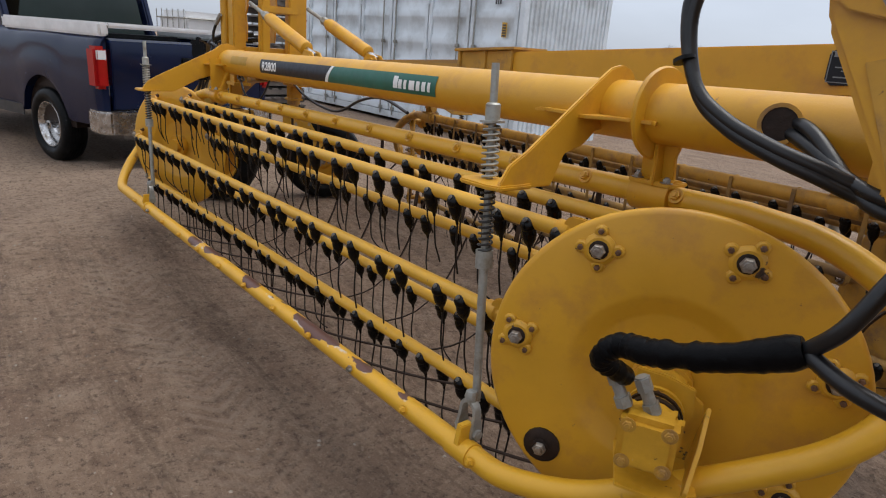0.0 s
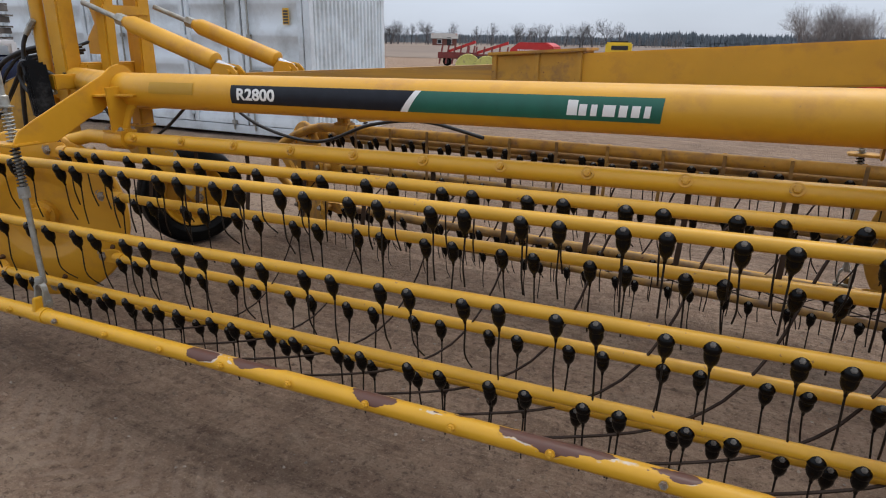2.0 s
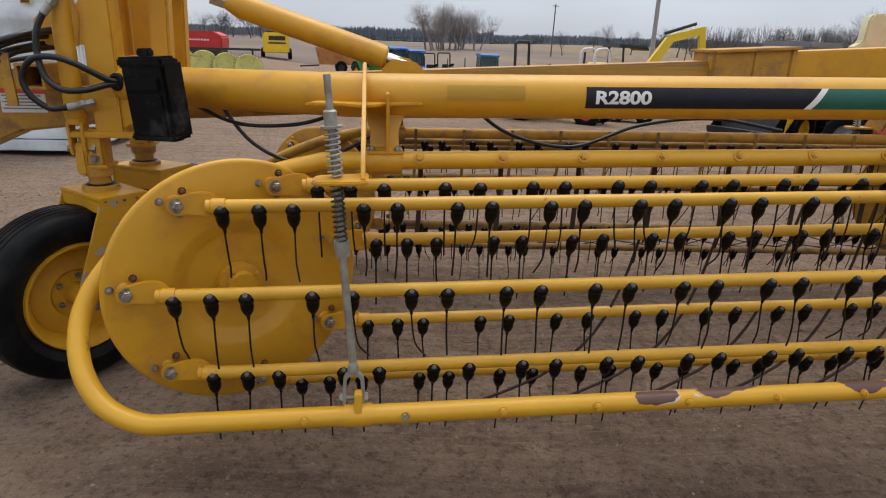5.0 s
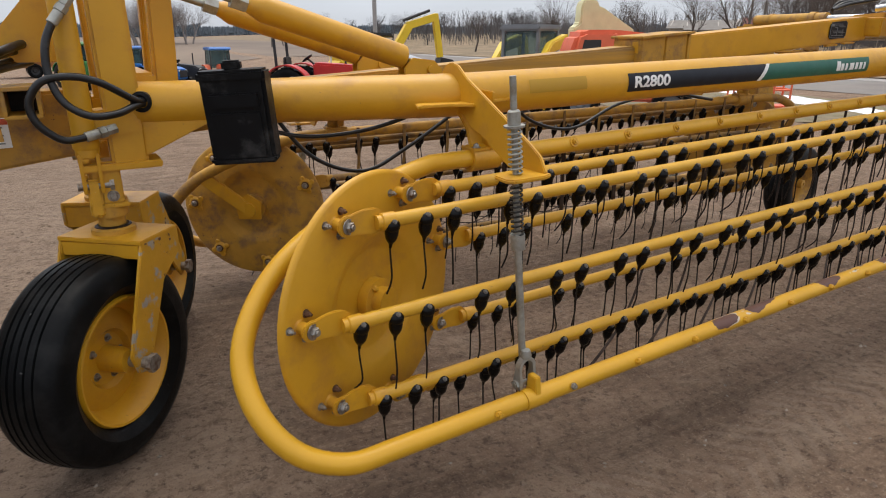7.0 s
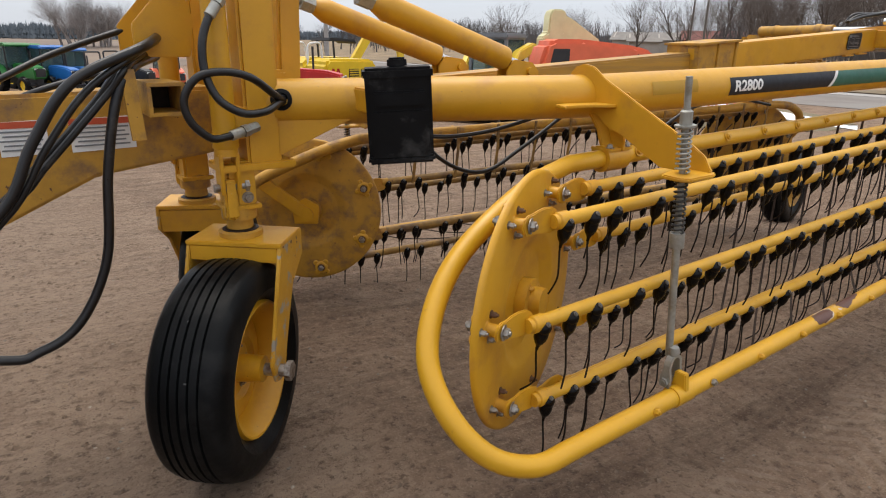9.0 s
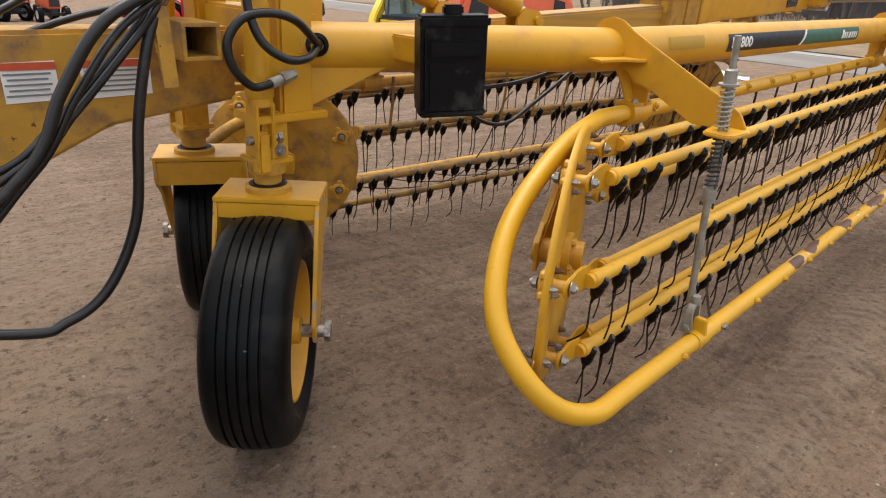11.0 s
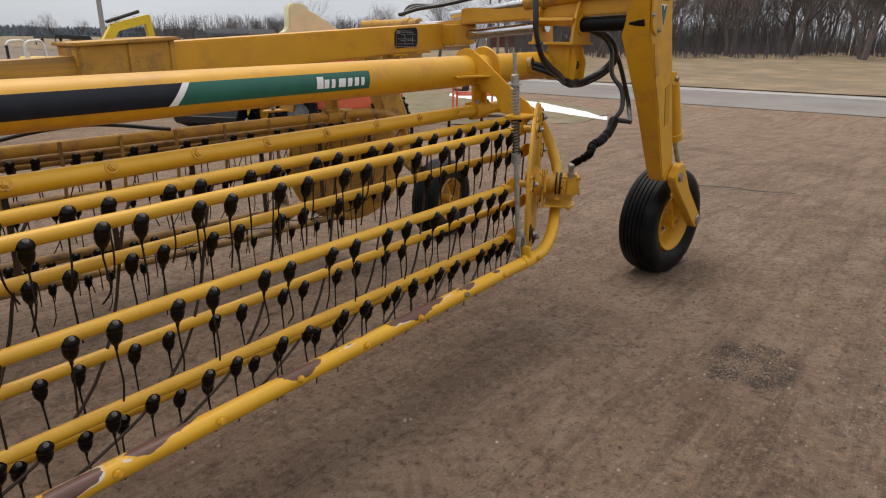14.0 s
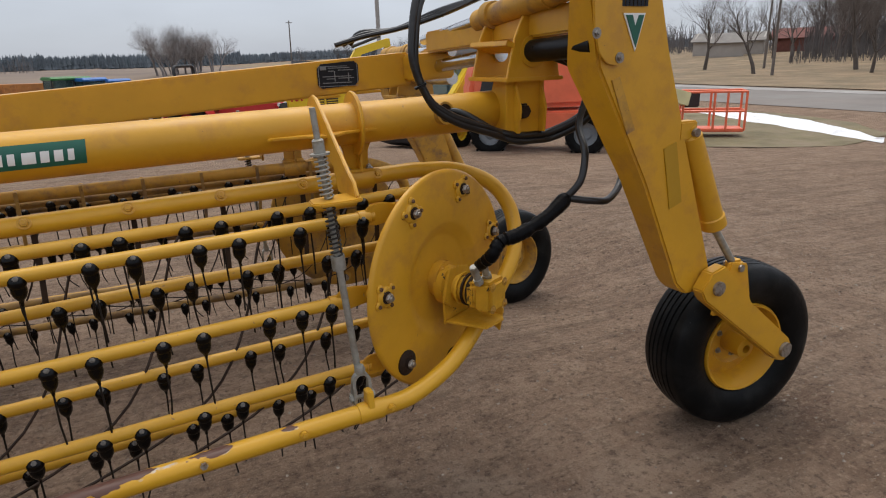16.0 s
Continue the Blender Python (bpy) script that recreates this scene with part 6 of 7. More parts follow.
def snow():
    b = B()
    n = 44
    rng = random.Random(8)
    grid = []
    for i in range(n + 1):
        f = i / n
        x, y = 21.6 - 4.6 * f + 1.2 * math.sin(f * 2.4), 17.4 - 9.8 * f
        wdt = (0.35 + 1.5 * math.sin(math.pi * min(1, f * 1.02)) ** 0.8) * (0.9 + 0.25 * noise.noise((f * 9, 0, 0)))
        row = []
        for j in range(13):
            u = j / 12 * 2 - 1
            px, py = x + u * wdt * 0.75 + 0.1 * noise.noise((f * 20, u * 3, 2)), y + u * wdt * 0.4
            row.append(b.verts.new((px, py, ground_z(px, py) + 0.02 + 0.13 * max(0, 1 - u * u) * (0.6 + 0.5 * noise.noise((px * 1.4, py * 1.4, 4))))))
        grid.append(row)
    for r0, r1 in zip(grid, grid[1:]):
        for j in range(12):
            b.faces.new((r0[j], r0[j + 1], r1[j + 1], r1[j]))
    bmesh.ops.recalc_face_normals(b, faces=b.faces[:])
    tagged(new("snow_patch", finish("snow_patch", b, snow_mat, 80)), "melting bank of dirty white snow by the road", "snow", kind="structure")


snow()

# ---------- trees ----------
bark = mat("grey_bark", (0.085, 0.07, 0.06), 0.9, vary=0.25, scale=2, bump=0.01, bump_scale=12)
twig_mat = mat("bare_twigs", (0.115, 0.092, 0.08), 0.9, vary=0.2, scale=0.8)
wood_far = mat("far_bare_wood", (0.085, 0.078, 0.078), 0.95, vary=0.25, scale=0.1, per_object=0.1)
# distance haze is mixed into the next three colours, paler and bluer
grove_hazed = mat("hazed_grove_twigs", (0.23, 0.205, 0.195), 0.95, vary=0.2, scale=0.2)
conifer_hazed = mat("hazed_conifer_wood", (0.105, 0.125, 0.145), 0.95, vary=0.3, scale=0.05)
brush_hazed = mat("far_brush", (0.125, 0.114, 0.113), 0.95, vary=0.3, scale=0.3)


def limb(verts, faces, a, b_, r0, r1, seg):
    d = (b_ - a)
    if d.length < 1e-4:
        return
    d.normalize()
    u = d.orthogonal().normalized()
    w = d.cross(u)
    i0 = len(verts)
    for p, r in ((a, r0), (b_, r1)):
        for k in range(seg):
            t = k * math.tau / seg
            verts.append(p + u * (r * math.cos(t)) + w * (r * math.sin(t)))
    for k in range(seg):
        faces.append((i0 + k, i0 + (k + 1) % seg, i0 + seg + (k + 1) % seg, i0 + seg + k))


def grow(rng, height, levels, spread, trunk_r, twigs):
    """A bare tree: trunk and main limbs in one list, the fine branches in another."""
    big, fine = ([], []), ([], [])

    def rec(p, d, length, r, lev):
        steps = 3 if lev < 2 else 2
        store = big if lev < 2 else fine
        for i in range(steps):
            d2 = (d + Vector((rng.uniform(-1, 1), rng.uniform(-1, 1), rng.uniform(-0.4, 0.7))) * 0.22).normalized()
            q = p + d2 * (length / steps)
            rn = r * (1 - 0.28 / steps * (i + 1) * 1.2)
            limb(*store, p, q, r, rn, 6 if lev == 0 else (5 if lev == 1 else 3))
            if lev < levels and (i > 0 or lev > 0):
                for _ in range(twigs if lev > 0 else 2):
                    side = d2.orthogonal().normalized()
                    side.rotate(Matrix.Rotation(rng.uniform(0, math.tau), 3, d2))
                    nd = (d2 * rng.uniform(0.45, 0.9) + side * spread * rng.uniform(0.5, 1.1) + Vector((0, 0, 0.18))).normalized()
                    rec(q, nd, length * rng.uniform(0.5, 0.74), rn * rng.uniform(0.42, 0.62), lev + 1)
            p, d, r = q, d2, rn
        if lev < levels:
            for _ in range(2):
                nd = (d + Vector((rng.uniform(-1, 1), rng.uniform(-1, 1), rng.uniform(0, 0.6))) * 0.5 * spread).normalized()
                rec(p, nd, length * 0.62, r * 0.7, lev + 1)

    rec(Vector((0, 0, -0.3)), Vector((0, 0, 1)), height * 0.36, trunk_r, 0)
    top = max(v.z for v in fine[0] + big[0])
    k = height / top
    for st in (big, fine):
        for v in st[0]:
            v *= k
    return big, fine


def to_mesh(name, store, material):
    me = bpy.data.meshes.new(name)
    me.from_pydata([tuple(v) for v in store[0]], [], store[1])
    for f in me.polygons:
        f.use_smooth = True
    me.materials.append(material)
    return me


TREES = []
for seed, sp in ((1, 0.75), (2, 0.9), (3, 0.6), (4, 0.85)):
    big, fine = grow(random.Random(seed), 10.0, 4, sp, 0.2, 2)
    TREES.append((to_mesh("trunk", big, bark), to_mesh("crown", fine, twig_mat), big, fine))


def tree(x, y, h, kind_, turn, label):
    t = thing("bare_tree", label, "tree", "bare trees round the yard")
    t.matrix_basis = Matrix.Translation((x, y, ground_z(x, y))) @ Matrix.Rotation(turn, 4, "Z") @ Matrix.Scale(h / 10, 4)
    for nm, me in (("trunk", TREES[kind_][0]), ("crown", TREES[kind_][1])):
        o = new(nm, me)
        o.parent = t
    return t


for i, (x, y, h) in enumerate(((42, 52, 7), (58, 55, 7), (54.5, 45.5, 8), (49.5, 35.8, 7.5), (56, 31, 9), (61, 24, 10), (52.5, 27.8, 6), (66, 44, 8), (70, 33, 10), (50, 64, 6), (74, 52, 8), (63, 66, 7), (46, 74, 6))):
    tree(x, y, h, i % 4, i * 1.3, ("tall bare broadleaf tree standing in the dry field", "spreading leafless tree with many fine twigs", "slender leafless tree at the edge of the field", "broad-crowned bare tree near the houses")[i % 4])


def woods(name, places, label, material, seed):
    """Many bare trees too far off to count, one mesh."""
    rng = random.Random(seed)
    vs, fs = [], []
    for x, y, h in places:
        big, fine = TREES[rng.randrange(4)][2:]
        a, k = rng.uniform(0, math.tau), h / 10
        c, s_ = math.cos(a) * k * rng.uniform(0.8, 1.1), math.sin(a) * k
        g = ground_z(x, y)
        for st in (big, fine):
            i0 = len(vs)
            vs.extend([(x + v.x * c - v.y * s_, y + v.x * s_ + v.y * c, g + v.z * k) for v in st[0]])
            fs.extend([tuple(i0 + q for q in f) for f in st[1]])
    me = bpy.data.meshes.new(name)
    me.from_pydata(vs, [], fs)
    me.materials.append(material)
    tagged(new(name, me), label, "trees", kind="stuff")


rng = random.Random(21)
def arc(a0, a1, d0, d1):
    a, d = rng.uniform(radians(a0), radians(a1)), rng.uniform(d0, d1)
    return d * math.cos(a), d * math.sin(a)


woods("roadside_wood", [(rng.uniform(76, 125), rng.uniform(-45, 20), rng.uniform(10, 15)) for _ in range(110)] + [(*arc(12, 33, 78, 130), rng.uniform(8.5, 13)) for _ in range(55)], "dense leafless wood of grey-brown trees", twig_mat, 4)
woods("lone_grove", [(12.8 + rng.gauss(0, 3.4), 128 + rng.uniform(-6, 6), rng.uniform(6.5, 9.6)) for _ in range(26)], "grove of tall bare trees in the stubble field", grove_hazed, 5)
woods("far_hedge", [(rng.uniform(30, 110), rng.uniform(95, 140), rng.uniform(4, 6.5)) for _ in range(40)] + [(rng.uniform(-105, -30), rng.uniform(150, 175), rng.uniform(4.5, 7)) for _ in range(34)], "distant row of leafless trees", wood_far, 6)


def forest(name, places, material, label, seed):
    """A far belt of slim crowns, each a few ragged tiers, standing close with uneven tops."""
    rng = random.Random(seed)
    vs, fs = [], []
    for x, y, h, w in places:
        g = ground_z(x, y) - 0.2
        for tier in range(3):
            z0, z1 = g + h * (0.02 + 0.27 * tier), g + h * (0.5 + 0.25 * tier) * rng.uniform(0.92, 1.04)
            r = w * (1.0 - 0.28 * tier) * rng.uniform(0.75, 1.2)
            i0, a0 = len(vs), rng.random() * 6
            for k in range(5):
                a = a0 + k * math.tau / 5
                q = r * rng.uniform(0.65, 1.2)
                vs.append((x + q * math.cos(a), y + q * math.sin(a), z0 + rng.uniform(0, 0.12) * h))
            vs.append((x + rng.uniform(-0.25, 0.25) * r, y, z1))
            fs.extend([(i0 + k, i0 + (k + 1) % 5, i0 + 5) for k in range(5)])
    me = bpy.data.meshes.new(name)
    me.from_pydata(vs, [], fs)
    me.materials.append(material)
    tagged(new(name, me), label, "trees", kind="stuff")


rng = random.Random(33)
band_ = []
for _ in range(9000):
    a = rng.uniform(radians(40), radians(150))
    d = rng.uniform(330, 420)
    tall = 1.35 if 80 < math.degrees(a) < 100 else 0.95
    tall *= 1 + 0.22 * noise.noise((math.degrees(a) * 0.35, 2, 0))
    band_.append((d * math.cos(a), d * math.sin(a), rng.uniform(4.0, 5.6) * tall, rng.uniform(0.7, 1.5)))
forest("far_forest", band_, conifer_hazed, "forest along the horizon, haze painted into its blue-grey colour", 9)
under = []
for _ in range(1500):
    u = rng.random()
    if u < 0.55:
        under.append((rng.uniform(84, 130), rng.uniform(-50, 26), rng.uniform(1.5, 3.5), rng.uniform(0.8, 1.5)))
    elif u < 0.85:
        a = rng.uniform(radians(15), radians(62))
        d = rng.uniform(110, 170)
        under.append((d * math.cos(a), d * math.sin(a), rng.uniform(2, 4.5), rng.uniform(1, 1.8)))
    else:
        a = rng.uniform(radians(95), radians(140))
        d = rng.uniform(180, 240)
        under.append((d * math.cos(a), d * math.sin(a), rng.uniform(2, 4), rng.uniform(1.5, 2.5)))


def thicket(name, places, material, label, seed, stout=1.0):
    """Leafless undergrowth and young stems, far off: thin trunks with a few rising branches."""
    rng = random.Random(seed)
    vs, fs = [], []
    for x, y, h in places:
        g = ground_z(x, y) - 0.1
        r = rng.uniform(0.03, 0.1) * stout
        lean = Vector((rng.uniform(-0.06, 0.06), rng.uniform(-0.06, 0.06), 1))
        p0 = Vector((x, y, g))
        p1 = p0 + lean * h * 0.5
        p2 = p1 + Vector((rng.uniform(-0.16, 0.16), rng.uniform(-0.16, 0.16), 1)) * h * 0.5
        limb(vs, fs, p0, p1, r, r * 0.7, 3)
        limb(vs, fs, p1, p2, r * 0.7, r * 0.2, 3)
        for _ in range(8):
            q = p0.lerp(p1, rng.uniform(0.3, 1)) if rng.random() < 0.5 else p1.lerp(p2, rng.uniform(0, 0.7))
            a, ln = rng.uniform(0, math.tau), h * rng.uniform(0.15, 0.35)
            limb(vs, fs, q, q + Vector((math.cos(a) * ln * 0.5, math.sin(a) * ln * 0.5, ln * 0.85)), r * 0.3, r * 0.08, 3)
    me = bpy.data.meshes.new(name)
    me.from_pydata(vs, [], fs)
    me.materials.append(material)
    tagged(new(name, me), label, "trees", kind="stuff")


stems = []
for _ in range(7400):
    u = rng.random()
    if u < 0.34:
        stems.append((*arc(11, 33, 86, 150), rng.uniform(1.5, 5.5)))
    elif u < 0.72:
        stems.append((rng.uniform(84, 135), rng.uniform(-60, 26), 2 + 9 * rng.random() ** 3))
    elif u < 0.93:
        a, d = rng.uniform(radians(12), radians(64)), rng.uniform(125, 175)
        stems.append((d * math.cos(a), d * math.sin(a), rng.uniform(2.5, 6)))
    else:
        a, d = rng.uniform(radians(95), radians(140)), rng.uniform(180, 240)
        stems.append((d * math.cos(a), d * math.sin(a), rng.uniform(2, 5)))
thicket("far_thicket", stems, brush_hazed, "leafless woods with dense young stems, greyed with painted haze", 12)
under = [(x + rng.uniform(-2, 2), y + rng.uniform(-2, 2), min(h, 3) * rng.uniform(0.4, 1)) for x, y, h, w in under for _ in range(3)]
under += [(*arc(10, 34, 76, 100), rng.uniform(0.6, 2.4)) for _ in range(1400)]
thicket("far_brush", under, brush_hazed, "brush at the foot of the woods, painted haze in its grey-brown", 10, 0.45)


# ---------- machines in the yard ----------
green_paint = mat("green_machine_paint", (0.02, 0.16, 0.03), 0.4, vary=0.1, scale=3)
blue_paint = mat("blue_machine_paint", (0.015, 0.13, 0.42), 0.4, vary=0.1, scale=3)
red_paint = mat("red_machine_paint", (0.45, 0.02, 0.018), 0.42, vary=0.12, scale=3)
orange_paint = mat("orange_machine_paint", (0.72, 0.145, 0.065), 0.42, vary=0.1, scale=3)
tan_orange = mat("faded_orange_paint", (0.42, 0.17, 0.04), 0.6, vary=0.2, scale=2, stain=(0.25, 0.1, 0.03), stain_amount=0.3, stain_scale=3, spread=0.1)
machine_yellow = mat("bright_yellow_paint", (0.72, 0.5, 0.02), 0.42, vary=0.08, scale=3)
cream_paint = mat("cream_paint", (0.62, 0.58, 0.33), 0.5, vary=0.08, scale=3)
pale_yellow = mat("pale_yellow_disc", (0.5, 0.48, 0.13), 0.6, vary=0.15, scale=2, stain=(0.25, 0.2, 0.1), stain_amount=0.3, stain_scale=4, spread=0.1)
machine_grey = mat("grey_machine_paint", (0.17, 0.185, 0.2), 0.5, vary=0.15, scale=3)
machine_dark = mat("dark_machine_grey", (0.02, 0.02, 0.022), 0.6, vary=0.2, scale=5)
cab_glass = mat("cab_glass", (0.07, 0.11, 0.12), 0.08, vary=0.2, scale=2)
_nt = cab_glass.node_tree
_clear, _both = _nt.nodes.new("ShaderNodeBsdfTransparent"), _nt.nodes.new("ShaderNodeMixShader")
_clear.inputs["Color"].default_value, _both.inputs["Fac"].default_value = (0.75, 0.9, 0.92, 1), 0.45
_nt.links.new(_clear.outputs[0], _both.inputs[1])
_nt.links.new(_nt.nodes["Principled BSDF"].outputs[0], _both.inputs[2])
_nt.links.new(_both.outputs[0], _nt.nodes["Material Output"].inputs["Surface"])


def simple_wheel(t, c, r, w, rim_mat, along=(0, 1, 0)):
    b = B()
    m = axis(c, along)
    lathe(b, [(r * 0.55, -w * 0.4), (r * 0.8, -w * 0.5), (r * 0.96, -w * 0.42), (r, -w * 0.2), (r, w * 0.2), (r * 0.96, w * 0.42), (r * 0.8, w * 0.5), (r * 0.55, w * 0.4)], m, 24, close=True)
    for k in range(14):
        a = k * math.tau / 14
        o = m @ Vector((r * math.cos(a), r * math.sin(a), (0.12 if k % 2 else -0.12) * w))
        box(b, (0.05, 0.05, w * 0.6), Matrix.Translation(o) @ m.to_3x3().to_4x4() @ Matrix.Rotation(a, 4, "Z"), 0)
    wh = part("wheel", b, tyre_rubber, t)
    b = B()
    lathe(b, [(0.0, -w * 0.1), (r * 0.2, -w * 0.14), (r * 0.3, -w * 0.05), (r * 0.52, -w * 0.12), (r * 0.57, -w * 0.38), (r * 0.57, w * 0.38), (r * 0.52, w * 0.12), (r * 0.3, w * 0.05), (r * 0.2, w * 0.14), (0.0, w * 0.1)], m, 18)
    part("rim", b, rim_mat, wh)


def tractor(x, y, turn, colour, rim, cab, label, k=1.0):
    t = thing("tractor", label, "tractor", "tractors in the yard")
    t.matrix_basis = pose(x, y, ground_z(x, y), 0, 0, turn) @ Matrix.Scale(k, 4)
    b = B()
    prism(b, [(0.3, 0.75), (2.1, 0.72), (2.2, 0.85), (2.15, 1.3), (1.7, 1.42), (0.3, 1.5)], (0, 0, 0), (1, 0, 0), (0, 0, 1), 0.62, 0.06)
    part("bonnet", b, colour, t)
    b = B()
    box(b, (2.6, 0.4, 0.35), (0.75, 0, 0.62), 0.05)
    box(b, (0.3, 1.3, 0.14), (1.75, 0, 0.45), 0.03)
    part("chassis", b, machine_dark, t)
    b = B()
    box(b, (0.04, 0.5, 0.4), (2.2, 0, 1.05), 0.01)
    part("grille", b, machine_dark, t)
    for s in (-1, 1):
        simple_wheel(t, Vector((-0.35, 0.72 * s, 0.68)), 0.68, 0.4, rim)
        simple_wheel(t, Vector((1.75, 0.68 * s, 0.43)), 0.43, 0.26, rim)
        b = B()
        pts = [(-0.35 + 0.76 * math.cos(a), 0.68 + 0.76 * math.sin(a)) for a in [radians(20 + 14 * i) for i in range(11)]]
        sweep(b, [(px, 0.72 * s, pz) for px, pz in pts], 0, flat=(0.2, 0.02), up=(0, 1, 0))
        part("mudguard", b, colour, t)
        b = B()
        box(b, (0.06, 0.16, 0.1), (2.18, 0.2 * s, 1.22), 0.02)
        part("headlight", b, van_white, t)
    b = B()
    sweep(b, [(1.2, 0.18, 1.4), (1.2, 0.18, 2.1)], 0.035, 10)
    part("exhaust", b, machine_dark, t)
    if cab:
        for sx in (-0.75, 0.35):
            for s in (-1, 1):
                b = B()
                bar(b, (sx, 0.62 * s, 0.95), (sx * 0.9, 0.58 * s, 2.35), 0.06, 0.06, 0.01, up=(1, 0, 0))
                part("cab_post", b, machine_dark, t)
        b = B()
        prism(b, [(-0.85, 2.32), (0.5, 2.32), (0.55, 2.38), (0.42, 2.5), (-0.75, 2.5), (-0.9, 2.4)], (0, 0, 0), (1, 0, 0), (0, 0, 1), 1.35, 0.04)
        part("cab_roof", b, blue_paint if colour is orange_paint else colour, t)
        for s in (-1, 1):
            b = B()
            prism(b, [(-0.7, 1.1), (0.3, 1.0), (0.28, 2.3), (-0.65, 2.3)], (0, 0.6 * s, 0), (1, 0, 0), (0, 0, 1), 0.012)
            part("side_glass", b, cab_glass, t)
        for sx in (-0.72, 0.34):
            b = B()
            prism(b, [(-0.56, 1.25), (0.56, 1.25), (0.52, 2.3), (-0.52, 2.3)], (sx, 0, 0), (0, 1, 0), (0, 0, 1), 0.012)
            part("cab_glass", b, cab_glass, t)
    else:
        b = B()
        sweep(b, fillet([(-0.75, -0.5, 0.9), (-0.8, -0.5, 2.35), (-0.8, 0.5, 2.35), (-0.75, 0.5, 0.9)], 0.15), 0.045, 10)
        part("roll_bar", b, machine_dark, t)
        b = B()
        box(b, (0.5, 0.5, 0.12), (-0.35, 0, 1.15), 0.04)
        box(b, (0.1, 0.5, 0.5), (-0.6, 0, 1.4), 0.04)
        part("seat", b, machine_dark, t)
        b = B()
        sweep(b, [(0.3, 0, 1.4), (0.05, 0, 1.6)], 0.03, 8)
        lathe(b, [(0.17, 0), (0.19, 0.015), (0.17, 0.03)], axis((0.05, 0, 1.6), (-0.6, 0, 0.8)), 16)
        part("steering_wheel", b, machine_dark, t)


for x, y, tr, col, rim, cab, lab, k in (
        (-2.85, 43.2, 296, green_paint, machine_yellow, True, "green cab tractor with yellow rims, parked in the yard", 1.08),
        (-2.10, 46.2, 299, green_paint, machine_yellow, True, "green cab tractor parked behind another green one", 1.08),
        (-1.19, 42.9, 297, blue_paint, van_white, True, "blue cab tractor with pale rims, parked in a row", 1.08),
        (0.19, 44.8, 294, blue_paint, van_white, True, "blue cab tractor parked beside another blue one", 1.06),
        (1.52, 42.7, 298, blue_paint, van_white, False, "small blue tractor with a black roll bar", 1.06),
        (2.72, 43.4, 301, machine_dark, van_white, False, "dark open tractor with a black roll bar", 1.08),
        (5.25, 42.9, 275, orange_paint, van_white, True, "orange tractor with a blue-roofed cab, standing alone", 1.04),
        (2.35, 17.0, 322, red_paint, red_paint, False, "old red tractor with red rims behind the beam", 0.95)):
    tractor(x, y, tr, col, rim, cab, lab, k)


def wheel_rake():
    t = thing("wheel_rake", "row of pale yellow finger-wheel discs on a rake frame", "hay rake")
    for i in range(6):
        x, y = -15.2 + 1.12 * i, 34.2 + 0.25 * i
        b = B()
        m = axis((x, y, ground_z(x, y) + 0.86), (0.45, -0.9, 0.12))
        lathe(b, [(0.0, -0.02), (0.6, -0.02), (0.74, 0.02), (0.78, 0.0), (0.74, 0.04), (0.6, 0.01), (0.1, 0.02), (0.0, 0.03)], m, 32)
        disc = part("finger_wheel", b, pale_yellow, t)
        b = B()
        for k in range(28):
            a = k * math.tau / 28
            p0, p1 = m @ Vector((0.74 * math.cos(a), 0.74 * math.sin(a), 0.02)), m @ Vector((0.88 * math.cos(a + 0.12), 0.88 * math.sin(a + 0.12), 0.0))
            sweep(b, [p0, p1], 0.012, 4)
        part("fingers", b, machine_dark, disc)
    b = B()
    bar(b, (-15.6, 34.6, 0.75), (-9.0, 36.0, 0.75), 0.12, 0.12)
    for x in (-15, -9.4):
        bar(b, (x, 34.6 + 0.22 * (x + 15), -0.6), (x, 34.6 + 0.22 * (x + 15), 0.75), 0.1, 0.1, up=(1, 0, 0))
    part("frame", b, machine_dark, t)


wheel_rake()


def baler():
    t = thing("baler", "yellow boxy baler with a dark rear grille", "baler")
    x, y = -13.3, 72.0
    t.matrix_basis = pose(x, y, ground_z(x, y), 0, 0, 8) @ Matrix.Scale(1.25, 4)
    b = B()
    box(b, (2.2, 2.4, 1.7), (0, 0, 1.35), 0.12)
    part("body", b, machine_yellow, t)
    b = B()
    box(b, (1.4, 0.06, 0.35), (0.1, -1.22, 1.75), 0.03)
    box(b, (1.5, 0.06, 0.12), (0.1, -1.22, 1.35), 0.02)
    part("grille", b, machine_dark, t)
    b = B()
    box(b, (1.5, 1.5, 0.12), (0, 0, 2.26), 0.04)
    part("roof_cover", b, machine_dark, t)
    for s in (-1, 1):
        simple_wheel(t, Vector((1.15 * s, 0, 0.45)), 0.45, 0.35, machine_yellow, (1, 0, 0))


baler()


def hopper():
    t = thing("orange_spreader", "faded orange box spreader with sloping sides", "spreader")
    x, y = -5.6, 54.0
    t.matrix_basis = pose(x, y, ground_z(x, y), 0, 0, 4)
    b = B()
    prism(b, [(-1.6, 0.7), (1.5, 0.7), (1.8, 2.0), (-1.9, 2.05)], (0, 0, 0), (1, 0, 0), (0, 0, 1), 1.8, 0.03)
    part("box", b, tan_orange, t)
    b = B()
    for k in range(5):
        bar(b, (-1.4 + 0.7 * k, -0.93, 0.7), (-1.5 + 0.76 * k, -0.93, 2.0), 0.06, 0.06, up=(1, 0, 0))
    part("rib", b, tan_orange, t)
    for s in (-1, 1):
        simple_wheel(t, Vector((0.2, 0.95 * s, 0.5)), 0.5, 0.35, machine_dark)
    b = B()
    bar(b, (-1.6, 0, 0.6), (-3.2, 0, 0.5), 0.12, 0.12)
    part("drawbar", b, machine_dark, t)


